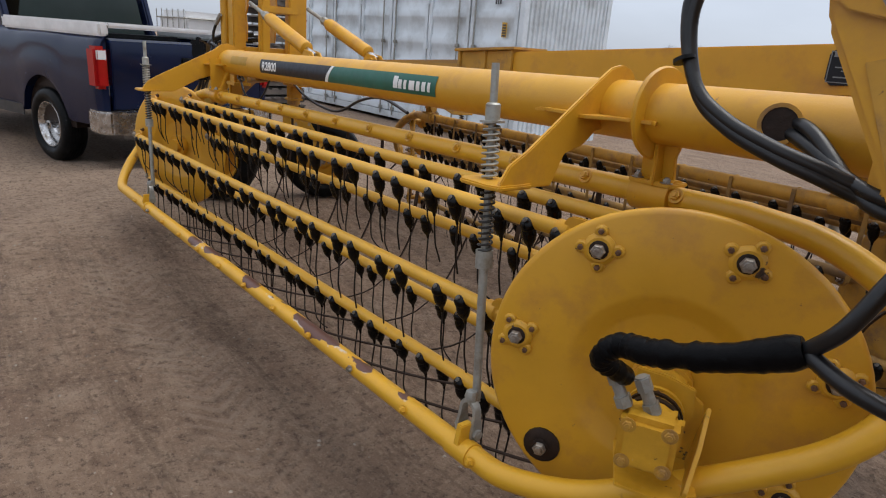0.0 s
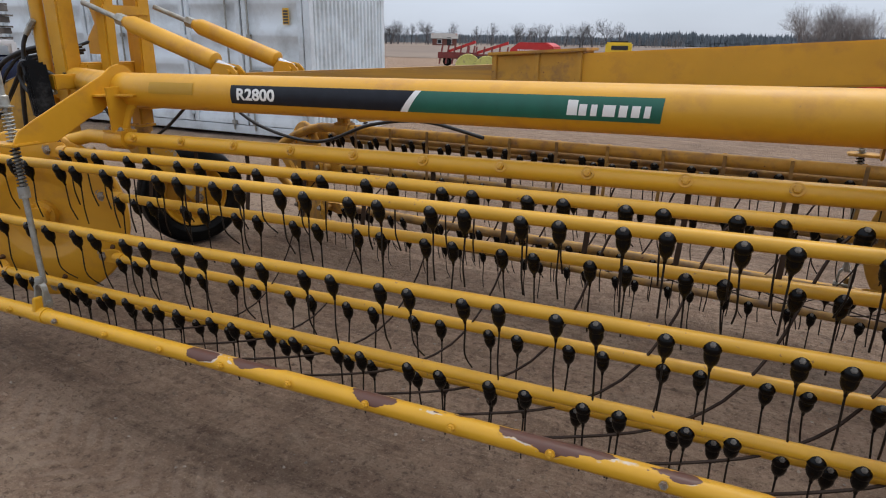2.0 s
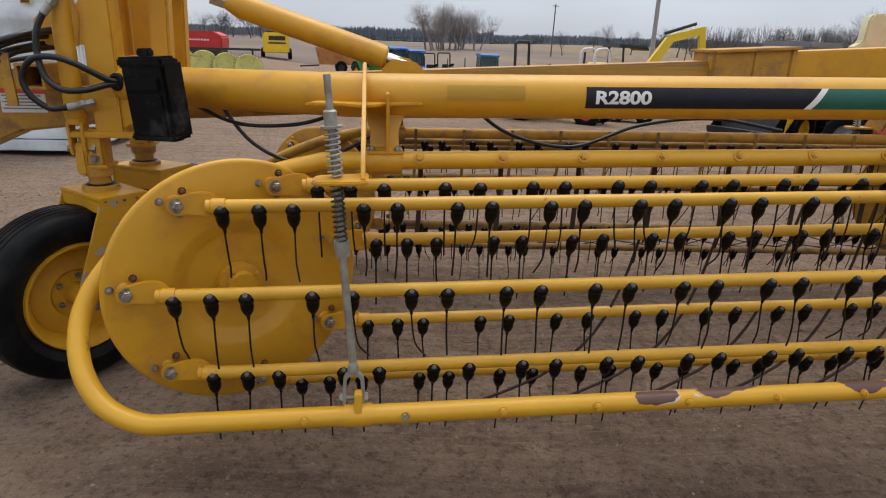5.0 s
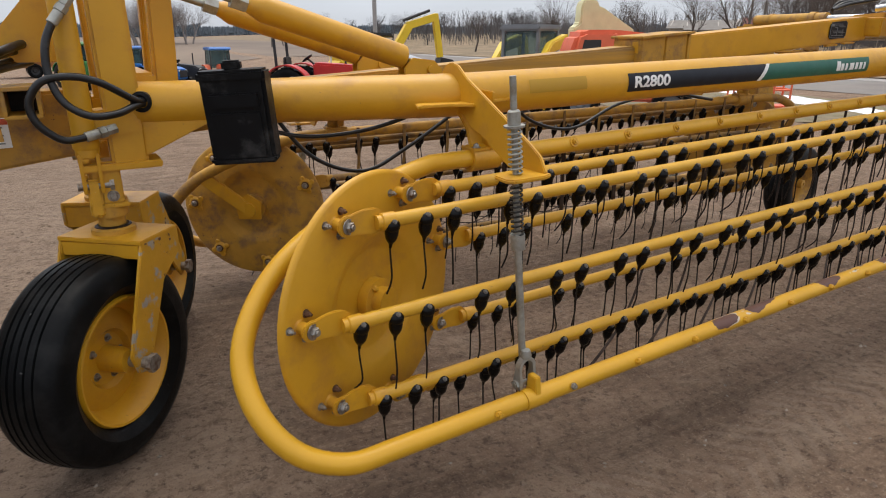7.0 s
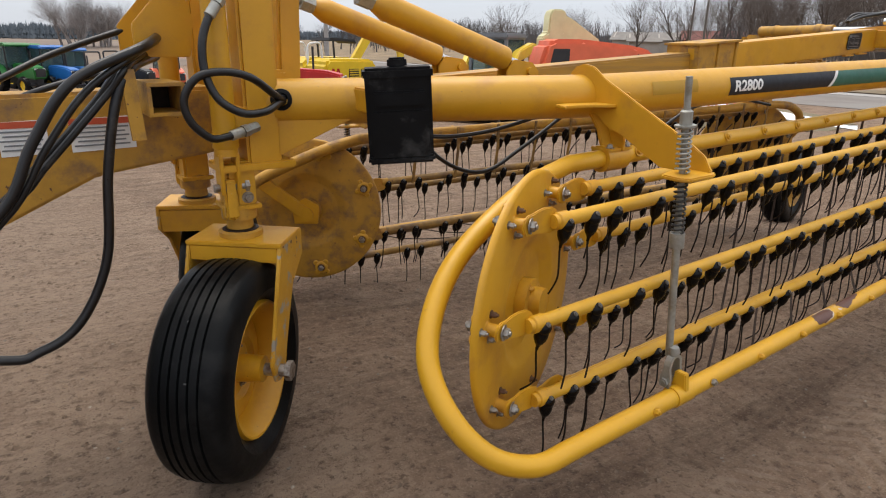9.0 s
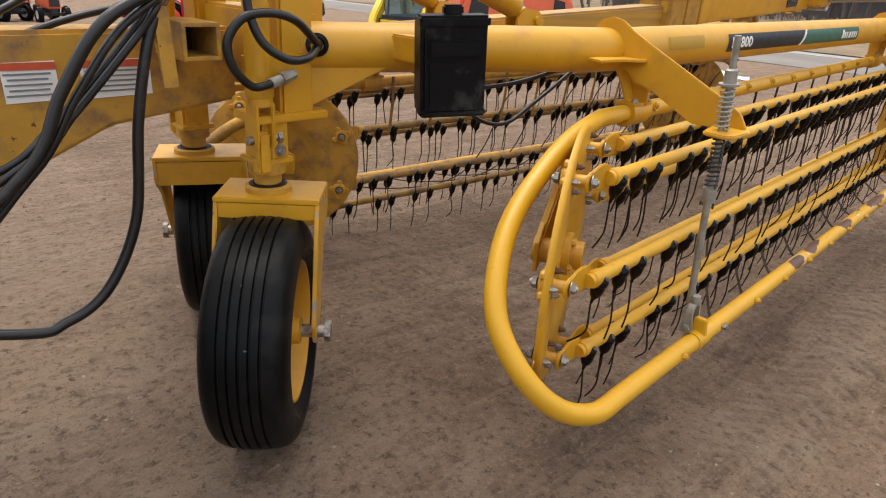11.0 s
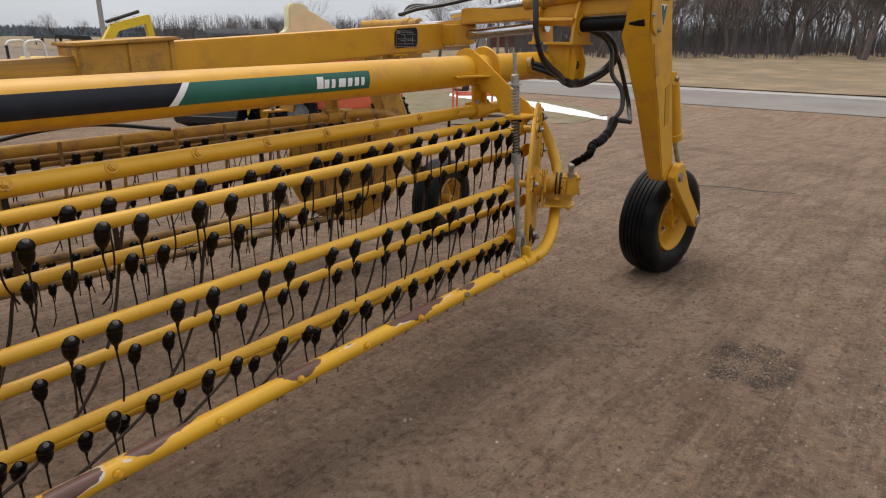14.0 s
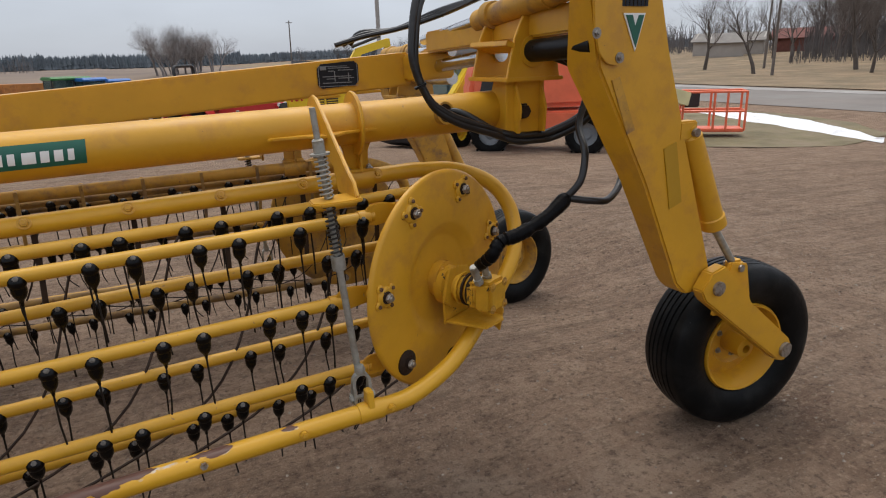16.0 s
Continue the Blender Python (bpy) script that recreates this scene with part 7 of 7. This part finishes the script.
hopper()


def red_mower():
    t = thing("red_disc_mower", "red hooded farm mower on a dark frame", "mower")
    x, y = -14.6, 45.5
    t.matrix_basis = pose(x, y, ground_z(x, y), 0, 0, -6)
    b = B()
    prism(b, [(-1.7, 1.3), (1.7, 1.3), (1.75, 2.2), (1.2, 2.5), (-1.0, 2.5), (-1.75, 2.0)], (0, 0, 0), (1, 0, 0), (0, 0, 1), 1.6, 0.08)
    part("hood", b, red_paint, t)
    b = B()
    box(b, (3.2, 1.4, 0.8), (0, 0, 0.95), 0.05)
    bar(b, (-3.6, 0.2, 1.3), (-1.5, 0, 1.5), 0.3, 0.4)
    part("frame", b, machine_dark, t)
    b = B()
    for k in range(10):
        box(b, (0.13, 0.02, 0.1), (-1.0 + 0.2 * k, -0.815, 1.95), 0)
    part("white_bar", b, van_white, t)
    for s in (-1, 1):
        simple_wheel(t, Vector((1.3 * s, 0.4, 0.45)), 0.45, 0.3, machine_dark)


red_mower()


def dark_implement(x, y, turn, label):
    t = thing("folded_implement", label, "implement")
    t.matrix_basis = pose(x, y, ground_z(x, y), 0, 0, turn)
    b = B()
    box(b, (3.6, 0.5, 0.5), (0, 0, 0.9), 0.04)
    for k in range(6):
        bar(b, (-1.6 + 0.62 * k, -0.3, 0.2), (-1.5 + 0.62 * k, 0.1, 1.7), 0.09, 0.12, up=(1, 0, 0))
    part("frame", b, mat("dark_red_paint", (0.16, 0.025, 0.02), 0.6, vary=0.2, scale=3), t)
    b = B()
    bar(b, (-1.0, 0.2, 1.2), (1.6, 0.2, 2.0), 0.2, 0.2)
    part("folded_arm", b, red_paint, t)
    for s in (-1, 1):
        simple_wheel(t, Vector((1.2 * s, 0.4, 0.4)), 0.4, 0.25, machine_dark)


dark_implement(-18.6, 46, 8, "dark red folded implement standing beyond the container")
dark_implement(-22.5, 49, -5, "rust-red implement with raised frame, far in the yard")


def excavator():
    t = thing("mini_excavator", "yellow mini excavator with folded boom", "excavator")
    x, y = 6.75, 22.6
    t.matrix_basis = pose(x, y, ground_z(x, y), 0, 0, -4) @ Matrix.Scale(1.2, 4)
    for s in (-1, 1):
        b = B()
        prism(b, [(-1.0, 0.1), (-0.85, 0.0), (0.85, 0.0), (1.0, 0.1), (1.0, 0.35), (0.85, 0.45), (-0.85, 0.45), (-1.0, 0.35)], (0, 0.65 * s, 0), (1, 0, 0), (0, 0, 1), 0.32, 0.05)
        part("track", b, machine_dark, t)
    b = B()
    prism(b, [(-1.1, 0.6), (0.6, 0.6), (0.7, 0.85), (0.6, 1.65), (-0.9, 1.65), (-1.15, 1.4)], (0, 0, 0), (1, 0, 0), (0, 0, 1), 1.4, 0.1)
    part("engine_body", b, machine_yellow, t)
    b = B()
    bar(b, (0.7, 0.3, 0.95), (1.7, 0.3, 2.45), 0.22, 0.26)
    bar(b, (1.65, 0.3, 2.45), (2.75, 0.3, 2.75), 0.2, 0.24)
    part("boom", b, machine_yellow, t)
    b = B()
    bar(b, (2.7, 0.3, 2.85), (2.9, 0.3, 1.4), 0.18, 0.2, up=(1, 0, 0))
    part("dipper", b, machine_yellow, t)
    b = B()
    sweep(b, [(1.5, 0.3, 2.62), (2.5, 0.3, 2.95)], 0.05, 10)
    part("ram", b, machine_dark, t)
    b = B()
    prism(b, [(0, 0), (0.5, -0.1), (0.55, -0.5), (0.1, -0.6), (-0.1, -0.3)], (2.85, 0.3, 1.4), (1, 0, 0), (0, 0, 1), 0.5, 0.03)
    part("bucket", b, machine_dark, t)


excavator()


def power_unit():
    t = thing("power_unit", "bright yellow engine unit with slatted vents and a red mark", "machine")
    x, y = 5.75, 19.3
    t.matrix_basis = pose(x, y, ground_z(x, y), 0, 0, 8)
    b = B()
    prism(b, [(-1.1, 0.55), (1.15, 0.55), (1.2, 1.1), (0.95, 1.72), (0.8, 1.84), (-0.95, 1.86), (-1.1, 1.7)], (0, 0, 0), (1, 0, 0), (0, 0, 1), 1.25, 0.09)
    hood = part("hood", b, machine_yellow, t)
    for x0, w in ((-0.2, 0.42), (0.3, 0.42)):
        b = B()
        box(b, (w, 0.02, 0.46), (x0 + w / 2, -0.627, 1.3), 0.01)
        grille = part("vent", b, machine_dark, hood)
        for k in range(6):
            b = B()
            box(b, (w - 0.04, 0.03, 0.035), (x0 + w / 2, -0.636, 1.1 + 0.078 * k), 0.006)
            part("slat", b, machine_yellow, grille)
    b = B()
    for q, lean in ((-0.15, 16), (-0.06, -16), (0.04, 16), (0.13, -16)):
        box(b, (0.055, 0.012, 0.26), pose(-0.72 + q, -0.632, 1.42, 0, lean, 0), 0)
    part("red_mark", b, red_paint, hood)
    b = B()
    box(b, (2.4, 1.1, 0.22), (0, 0, 0.45), 0.03)
    bar(b, (1.1, 0, 0.4), (2.1, 0, 0.4), 0.12, 0.12)
    part("chassis", b, machine_dark, t)
    for sx in (-0.6, 0.55):
        for s in (-1, 1):
            simple_wheel(t, Vector((sx, 0.66 * s, 0.34)), 0.34, 0.2, van_white)


power_unit()




def loader():
    t = thing("compact_loader", "yellow and grey compact loader with a black cab", "loader")
    x, y = 8.4, 14.2
    t.matrix_basis = pose(x, y, ground_z(x, y), 0, 0, 205) @ Matrix.Scale(1.14, 4)
    b = B()
    box(b, (2.0, 1.1, 0.7), (0, 0, 0.85), 0.08)
    part("body", b, machine_dark, t)
    b = B()
    prism(b, [(-0.6, 1.1), (0.6, 1.1), (0.55, 2.1), (-0.55, 2.15)], (0, 0, 0), (1, 0, 0), (0, 0, 1), 1.0, 0.06)
    part("cab", b, cab_glass, t)
    b = B()
    for sx in (-0.58, 0.58):
        for s in (-1, 1):
            bar(b, (sx, 0.5 * s, 1.1), (sx * 0.95, 0.49 * s, 2.15), 0.08, 0.08, up=(1, 0, 0))
    box(b, (1.35, 1.15, 0.16), (0, 0, 2.2), 0.07)
    part("cab_frame", b, machine_grey, t)
    for s in (-1, 1):
        b = B()
        prism(b, [(-1.2, 1.0), (-1.0, 2.0), (-0.6, 2.05), (0.3, 1.85), (1.0, 1.2), (1.3, 0.55), (1.3, 0.35), (0.85, 0.9), (0.2, 1.6), (-0.7, 1.75), (-0.95, 1.0)], (0, 0.68 * s, 0), (1, 0, 0), (0, 0, 1), 0.2, 0.03)
        part("lift_arm", b, machine_yellow, t)
        for sx in (-0.6, 0.65):
            simple_wheel(t, Vector((sx, 0.7 * s, 0.42)), 0.42, 0.3, machine_yellow)
    b = B()
    box(b, (0.05, 0.9, 0.3), (1.02, 0, 0.95), 0.02)
    part("front_panel", b, machine_yellow, t)
    b = B()
    prism(b, [(0, 0), (0.6, 0.05), (0.55, -0.1), (0.1, -0.25), (-0.05, 0.35)], (1.35, 0, 0.35), (1, 0, 0), (0, 0, 1), 1.5, 0.02)
    part("bucket", b, machine_dark, t)


loader()


def boom_lift():
    t = thing("boom_lift", "orange boom lift with cream boom end and rail basket", "boom lift")
    x, y = 9.6, 11.4
    g = ground_z(x, y)
    t.matrix_basis = pose(x, y, g, 0, 0, -45) @ Matrix.Scale(1.16, 4)
    b = B()
    box(b, (2.6, 1.3, 0.4), (0, 0, 0.68), 0.05)
    part("chassis", b, orange_paint, t)
    for sx in (-1.0, 1.0):
        for s in (-1, 1):
            simple_wheel(t, Vector((sx, 0.85 * s, 0.43)), 0.43, 0.3, machine_grey)
    b = B()
    m = pose(0, 0, 0, 0, 0, 28)
    q = [(-1.9, 0.95), (1.3, 0.95), (1.38, 1.3), (1.28, 1.62), (1.05, 1.82), (0.6, 1.93), (-0.8, 2.06), (-1.55, 2.06), (-1.75, 1.98), (-1.92, 1.5)]
    u, v = m.to_3x3() @ Vector((1, 0, 0)), Vector((0, 0, 1))
    prism(b, q, m @ Vector((0.1, -0.35, 0)), u, v, 0.75, 0.1)
    part("engine_hood", b, orange_paint, t)
    b = B()
    prism(b, [(0.6, 1.2), (1.0, 1.2), (0.9, 1.7), (0.6, 1.75)], m @ Vector((0.1, -0.735, 0)), u, v, 0.02)
    part("vent", b, machine_dark, t)
    b = B()
    prism(b, [(-1.72, 1.3), (-1.2, 1.3), (-1.2, 1.85), (-1.6, 1.85)], m @ Vector((0.1, -0.735, 0)), u, v, 0.02, 0.004)
    part("side_opening", b, machine_dark, t)
    b = B()
    prism(b, [(-1.5, 0.95), (0.9, 0.95), (0.9, 1.6), (-1.5, 1.75)], m @ Vector((0.1, 0.5, 0)), u, v, 0.5, 0.06)
    part("tank_side", b, orange_paint, t)
    b = B()
    prism(b, [(-0.45, 1.75), (-0.3, 1.55), (0.12, 1.55), (0.3, 1.8), (0.3, 2.1), (0.12, 2.2), (0.16, 2.62), (0.06, 2.72), (-0.2, 2.72), (-0.28, 2.62), (-0.3, 2.2), (-0.45, 2.1)], m @ Vector((-0.95, 0.23, 0)), u, v, 0.34, 0.03)
    prism(b, [(0.1, 2.6), (0.3, 2.55), (1.15, 2.05), (1.15, 1.8), (0.1, 1.9)], m @ Vector((-0.95, 0.23, 0)), u, v, 0.2, 0.03)
    part("boom_pivot", b, cream_paint, t)
    inv = t.matrix_basis.inverted()
    a, e = inv @ Vector((10.0, 11.6, g + 2.1)), inv @ Vector((14.7, 11.5, g + 0.95))
    b = B()
    bar(b, a, e, 0.28, 0.32)
    part("boom", b, cream_paint, t)
    c = Vector((15.6, 11.3, ground_z(15.6, 11.3) + 0.22))
    b = B()
    frame_m = inv @ (Matrix.Translation(c) @ Matrix.Rotation(radians(-42), 4, "Z"))
    box(b, (1.7, 0.8, 0.1), frame_m, 0.02)
    part("basket_floor", b, orange_paint, t)
    for z in (0.55, 1.1):
        b = B()
        sweep(b, [frame_m @ Vector(p) for p in ((-0.85, -0.4, z), (0.85, -0.4, z), (0.85, 0.4, z), (-0.85, 0.4, z), (-0.85, -0.4, z))], 0.03, 6)
        part("basket_rail", b, orange_paint, t)
    for px, py in ((-0.85, -0.4), (0.0, -0.4), (0.35, -0.4), (0.85, -0.4), (0.85, 0.4), (0.0, 0.4), (-0.85, 0.4)):
        b = B()
        sweep(b, [frame_m @ Vector((px, py, 0)), frame_m @ Vector((px, py, 1.12))], 0.028, 6)
        part("basket_post", b, orange_paint, t)
    b = B()
    box(b, (0.5, 0.2, 0.45), frame_m @ Matrix.Translation((-0.6, 0.2, 0.85)), 0.03)
    part("control_box", b, machine_dark, t)


boom_lift()


def canopy_loader():
    t = thing("canopy_tractor", "small loader tractor with pale frame and dark canopy", "tractor")
    x, y = 6.25, 21.9
    t.matrix_basis = pose(x, y, ground_z(x, y), 0, 0, 12) @ Matrix.Scale(0.98, 4)
    b = B()
    box(b, (1.8, 0.9, 0.7), (0, 0, 0.85), 0.08)
    part("body", b, machine_dark, t)
    for s in (-1, 1):
        b = B()
        sweep(b, fillet([(-1.1, 0.5 * s, 1.1), (-1.1, 0.5 * s, 2.5), (-0.5, 0.5 * s, 2.55), (-0.35, 0.5 * s, 1.1)], 0.2), 0.04, 8)
        part("pale_frame", b, van_white, t)
    b = B()
    for s in (-1, 1):
        sweep(b, [(0.2, 0.5 * s, 1.1), (0.1, 0.5 * s, 2.6)], 0.04, 8)
    prism(b, [(-0.15, 2.6), (1.1, 2.58), (1.2, 2.5), (1.1, 2.68), (-0.1, 2.72)], (0, 0, 0), (1, 0, 0), (0, 0, 1), 1.2, 0.02)
    part("canopy", b, machine_dark, t)
    for s in (-1, 1):
        simple_wheel(t, Vector((-0.6, 0.6 * s, 0.5)), 0.5, 0.3, machine_yellow)
        simple_wheel(t, Vector((0.8, 0.6 * s, 0.4)), 0.4, 0.25, machine_yellow)


canopy_loader()

# ---------- houses, poles ----------
wall_pale = mat("pale_siding", (0.36, 0.33, 0.3), 0.8, vary=0.08, scale=0.8)
wall_brick = mat("dark_red_brick", (0.16, 0.06, 0.045), 0.85, vary=0.2, scale=2)
roof_grey = mat("grey_shingle_roof", (0.2, 0.185, 0.17), 0.9, vary=0.15, scale=1.2)
roof_red = mat("brown_red_roof", (0.15, 0.06, 0.05), 0.9, vary=0.15, scale=1.2)
window_dark = mat("dark_window", (0.02, 0.024, 0.028), 0.12, vary=0.2, scale=2)


def house(x, y, w, d, h, rise, turn, wall, roof, label, windows):
    t = thing("house", label, "house", "houses across the road")
    t.matrix_basis = pose(x, y, ground_z(x, y) - 0.1, 0, 0, turn)
    b = B()
    box(b, (w, d, h), (0, 0, h / 2), 0.02)
    prism(b, [(-d / 2, h), (d / 2, h), (0, h + rise)], (w / 2 - 0.1, 0, 0), (0, 1, 0), (0, 0, 1), 0.18)
    prism(b, [(-d / 2, h), (d / 2, h), (0, h + rise)], (-w / 2 + 0.1, 0, 0), (0, 1, 0), (0, 0, 1), 0.18)
    part("wall", b, wall, t)
    b = B()
    for s in (-1, 1):
        ln = math.hypot(d / 2 + 0.4, rise)
        prism(b, [(-w / 2 - 0.4, 0), (w / 2 + 0.4, 0), (w / 2 + 0.4, ln), (-w / 2 - 0.4, ln)], (0, s * (d / 2 + 0.4), h - 0.2), (1, 0, 0), (0, -s * (d / 2 + 0.4), rise + 0.05), 0.14)
    part("roof", b, roof, t)
    for k in range(windows):
        wx = -w / 2 + w * (k + 0.7) / (windows + 0.4)
        b = B()
        box(b, (1.2, 0.1, 1.1), (wx, -d / 2 - 0.02, h * 0.55), 0.02)
        win = part("window", b, van_white, t)
        b = B()
        box(b, (1.0, 0.06, 0.9), (wx, -d / 2 - 0.06, h * 0.55), 0)
        part("pane", b, window_dark, win)
    b = B()
    box(b, (1.0, 0.12, 2.0), (w * 0.18, -d / 2 - 0.02, 1.05), 0.02)
    part("door", b, window_dark, t)


house(87, 69, 10.0, 6, 2.3, 1.2, 120, wall_pale, roof_grey, "pale single-storey house with a low grey roof", 3)
house(99.5, 64.0, 11, 6, 2.3, 1.5, 125, wall_brick, roof_red, "dark red brick house under a brown roof", 3)
house(105, 57.0, 6.0, 5, 2.0, 1.0, 125, wall_pale, roof_grey, "small pale garage beside the brick house", 1)
house(80, 64.0, 4.5, 4, 2.2, 1.0, 130, wall_pale, roof_grey, "grey garden shed among the bare trees", 1)
house(-70, 147.5, 6.0, 4.5, 1.9, 1.2, 25, wall_brick, roof_grey, "distant red farm building with a pale roof", 2)

pole_grey = mat("grey_pole_paint", (0.3, 0.29, 0.28), 0.7, vary=0.12, scale=2)
pole_wood = mat("weathered_pole", (0.14, 0.12, 0.105), 0.9, vary=0.2, scale=3)
for x, y, h, lab in ((24.5, 60.0, 19.0, "tall grey yard pole with a small lamp head"), (26.5, 104.0, 8.2, "thin utility pole at the edge of the stubble field"), (48.0, 33.0, 7.5, "wooden utility pole across the road"), (57.0, 40.5, 8.0, "leaning utility pole near the houses")):
    t = thing("utility_pole", lab, "pole", "poles round the yard")
    t.matrix_basis = pose(x, y, ground_z(x, y), 0, 1.2 if h > 7.9 and h < 9 else 0, 0)
    b = B()
    sweep(b, [(0, 0, -0.2), (0, 0, h)], [0.24, 0.15] if h > 15 else [0.13, 0.085], 10)
    part("shaft", b, pole_grey if h > 15 else pole_wood, t)
    b = B()
    bar(b, (-0.5, 0, h - 0.3), (0.5, 0, h - 0.3), 0.08, 0.1)
    part("cross_arm", b, pole_wood, t)
b = B()
for k in range(2):
    sweep(b, spline([(24.5, 60.0, 16.0 + 0.3 * k), (-15, 45, 10.6 + 0.3 * k), (-50, 50, 11.6 + 0.3 * k)], 10), 0.012, 4)
tagged(new("overhead_cable", finish("overhead_cable", b, machine_dark)), "thin overhead cables strung across the sky", "cable")


def crates():
    t = thing("crate_stack", "stack of dark pallets and wire crates beyond the truck", "crates")
    t.matrix_basis = pose(-12.6, 5.25, ground_z(-12.6, 5.25), 0, 0, 12)
    for k in range(13):
        for j in range(5):
            b = B()
            box(b, (1.2, 0.16, 0.03), (0.05 * math.sin(k * 2.1), -0.5 + 0.25 * j, 0.13 + 0.19 * k), 0)
            part("board", b, pole_wood, t)
        for j in (-0.5, 0, 0.5):
            b = B()
            box(b, (0.1, 1.16, 0.1), (j, 0, 0.06 + 0.19 * k), 0)
            part("bearer", b, pole_wood, t)
    t2 = thing("white_tote", "white caged liquid tote standing beyond the truck", "tote")
    t2.matrix_basis = pose(-14.3, 4.1, ground_z(-14.3, 4.1), 0, 0, 10) @ Matrix.Scale(1.55, 4) @ Matrix.Diagonal((0.7, 0.7, 1, 1))
    b = B()
    box(b, (1.15, 0.95, 1.1), (0, 0, 0.75), 0.08)
    part("tank", b, van_white, t2)
    b = B()
    for z in (0.3, 0.6, 0.9, 1.2):
        sweep(b, [(-0.6, -0.5, z), (0.6, -0.5, z), (0.6, 0.5, z), (-0.6, 0.5, z), (-0.6, -0.5, z)], 0.012, 5)
    for k in range(6):
        sweep(b, [(-0.6 + 0.24 * k, -0.5, 0.15), (-0.6 + 0.24 * k, -0.5, 1.32)], 0.01, 5)
    part("cage", b, zinc, t2)
    b = B()
    box(b, (1.2, 1.0, 0.14), (0, 0, 0.08), 0.01)
    part("pallet", b, pole_wood, t2)


crates()

# ---------- loose stones ----------
stone_mat = mat("gravel_stone", (0.29, 0.24, 0.19), 0.85, vary=0.5, scale=40)
clod_mat = mat("dirt_clod", (0.17, 0.118, 0.082), 0.95, vary=0.4, scale=12)
stone_dark = mat("dark_gravel", (0.05, 0.038, 0.03), 0.8, vary=0.5, scale=30)


def stones(name, spots, material, label):
    vs, fs = [], []
    rng = random.Random(len(spots))
    for x, y, s in spots:
        z = ground_z(x, y) + 0.014 * noise.noise((x * 1.3, y * 1.3, 0)) + 0.012 * noise.noise((x * 0.9, y * 4.5, 3)) + 0.006 * noise.noise((x * 6, y * 6, 7))
        i0 = len(vs)
        a0 = rng.uniform(0, 6)
        for k in range(5):
            a = a0 + k * math.tau / 5
            vs.append((x + s * math.cos(a) * rng.uniform(0.6, 1.2), y + s * math.sin(a) * rng.uniform(0.5, 1.1), z - s * 0.1))
        vs.append((x + rng.uniform(-0.3, 0.3) * s, y + rng.uniform(-0.3, 0.3) * s, z + s * rng.uniform(0.4, 0.8)))
        vs.append((x + rng.uniform(-0.6, 0.6) * s, y, z + s * rng.uniform(0.3, 0.6)))
        for k in range(5):
            fs.append((i0 + k, i0 + (k + 1) % 5, i0 + (5 if k < 3 else 6)))
        fs.append((i0 + 3, i0 + 5, i0 + 6))
        fs.append((i0 + 0, i0 + 6, i0 + 5))
    me = bpy.data.meshes.new(name)
    me.from_pydata(vs, [], fs)
    me.materials.append(material)
    tagged(new(name, me), label, "gravel", kind="stuff")


rng = random.Random(77)
spots = []
for _ in range(17000):
    x, y = rng.uniform(-6.5, 7), rng.uniform(-2.6, 5.0)
    if rng.random() < (0.25 if x < 0.6 else 0.9):
        spots.append((x, y, min(0.02, 0.0022 / max(0.12, rng.random()) ** 0.8)))
for _ in range(900):
    r, a = abs(rng.gauss(0, 0.7)), rng.uniform(0, math.tau)
    spots.append((0.75 + r * math.cos(a), -1.55 + 0.6 * r * math.sin(a), rng.uniform(0.0015, 0.0055)))
clods = []
for _ in range(15000):
    x, y = rng.uniform(-7.0, 5), rng.uniform(-2.0, 5.5)
    if noise.noise((x * 0.9, y * 2.5, 5)) > rng.uniform(-0.5, 0.4):
        clods.append((x, y, min(0.028, 0.003 / max(0.12, rng.random()) ** 0.9)))
stones("dirt_clods", clods, clod_mat, "small crumbled clods of brown dirt")
stones("loose_gravel", spots, stone_mat, "scattered small pale stones on the dirt")
spots = []
for _ in range(6500):
    r, a = 0.24 * math.sqrt(rng.random()) + abs(rng.gauss(0, 0.04)), rng.uniform(0, math.tau)
    x, y = 1.13 + 1.1 * r * math.cos(a), -1.06 + r * math.sin(a) * 0.85
    if noise.noise((x * 7, y * 7, 2)) > rng.uniform(-0.5, 0.35) - 0.15 + r:
        spots.append((x, y, rng.uniform(0.002, 0.0065)))
stones("dark_gravel_patch", spots, stone_dark, "dark patch of oily gravel on the dirt")
b = B()
sweep(b, spline([(6.25, 0.9, ground_z(6.25, 0.9) + 0.02), (6.4, 0.55, ground_z(6.4, 0.55) + 0.03), (6.5, 0.2, ground_z(6.5, 0.2) + 0.02), (6.7, -0.2, ground_z(6.7, -0.2) + 0.02)], 5), [0.007] * 11 + [0.005] * 5, 6)
tagged(new("stick", finish("stick", b, pole_wood)), "long dry stick lying on the dirt", "stick")
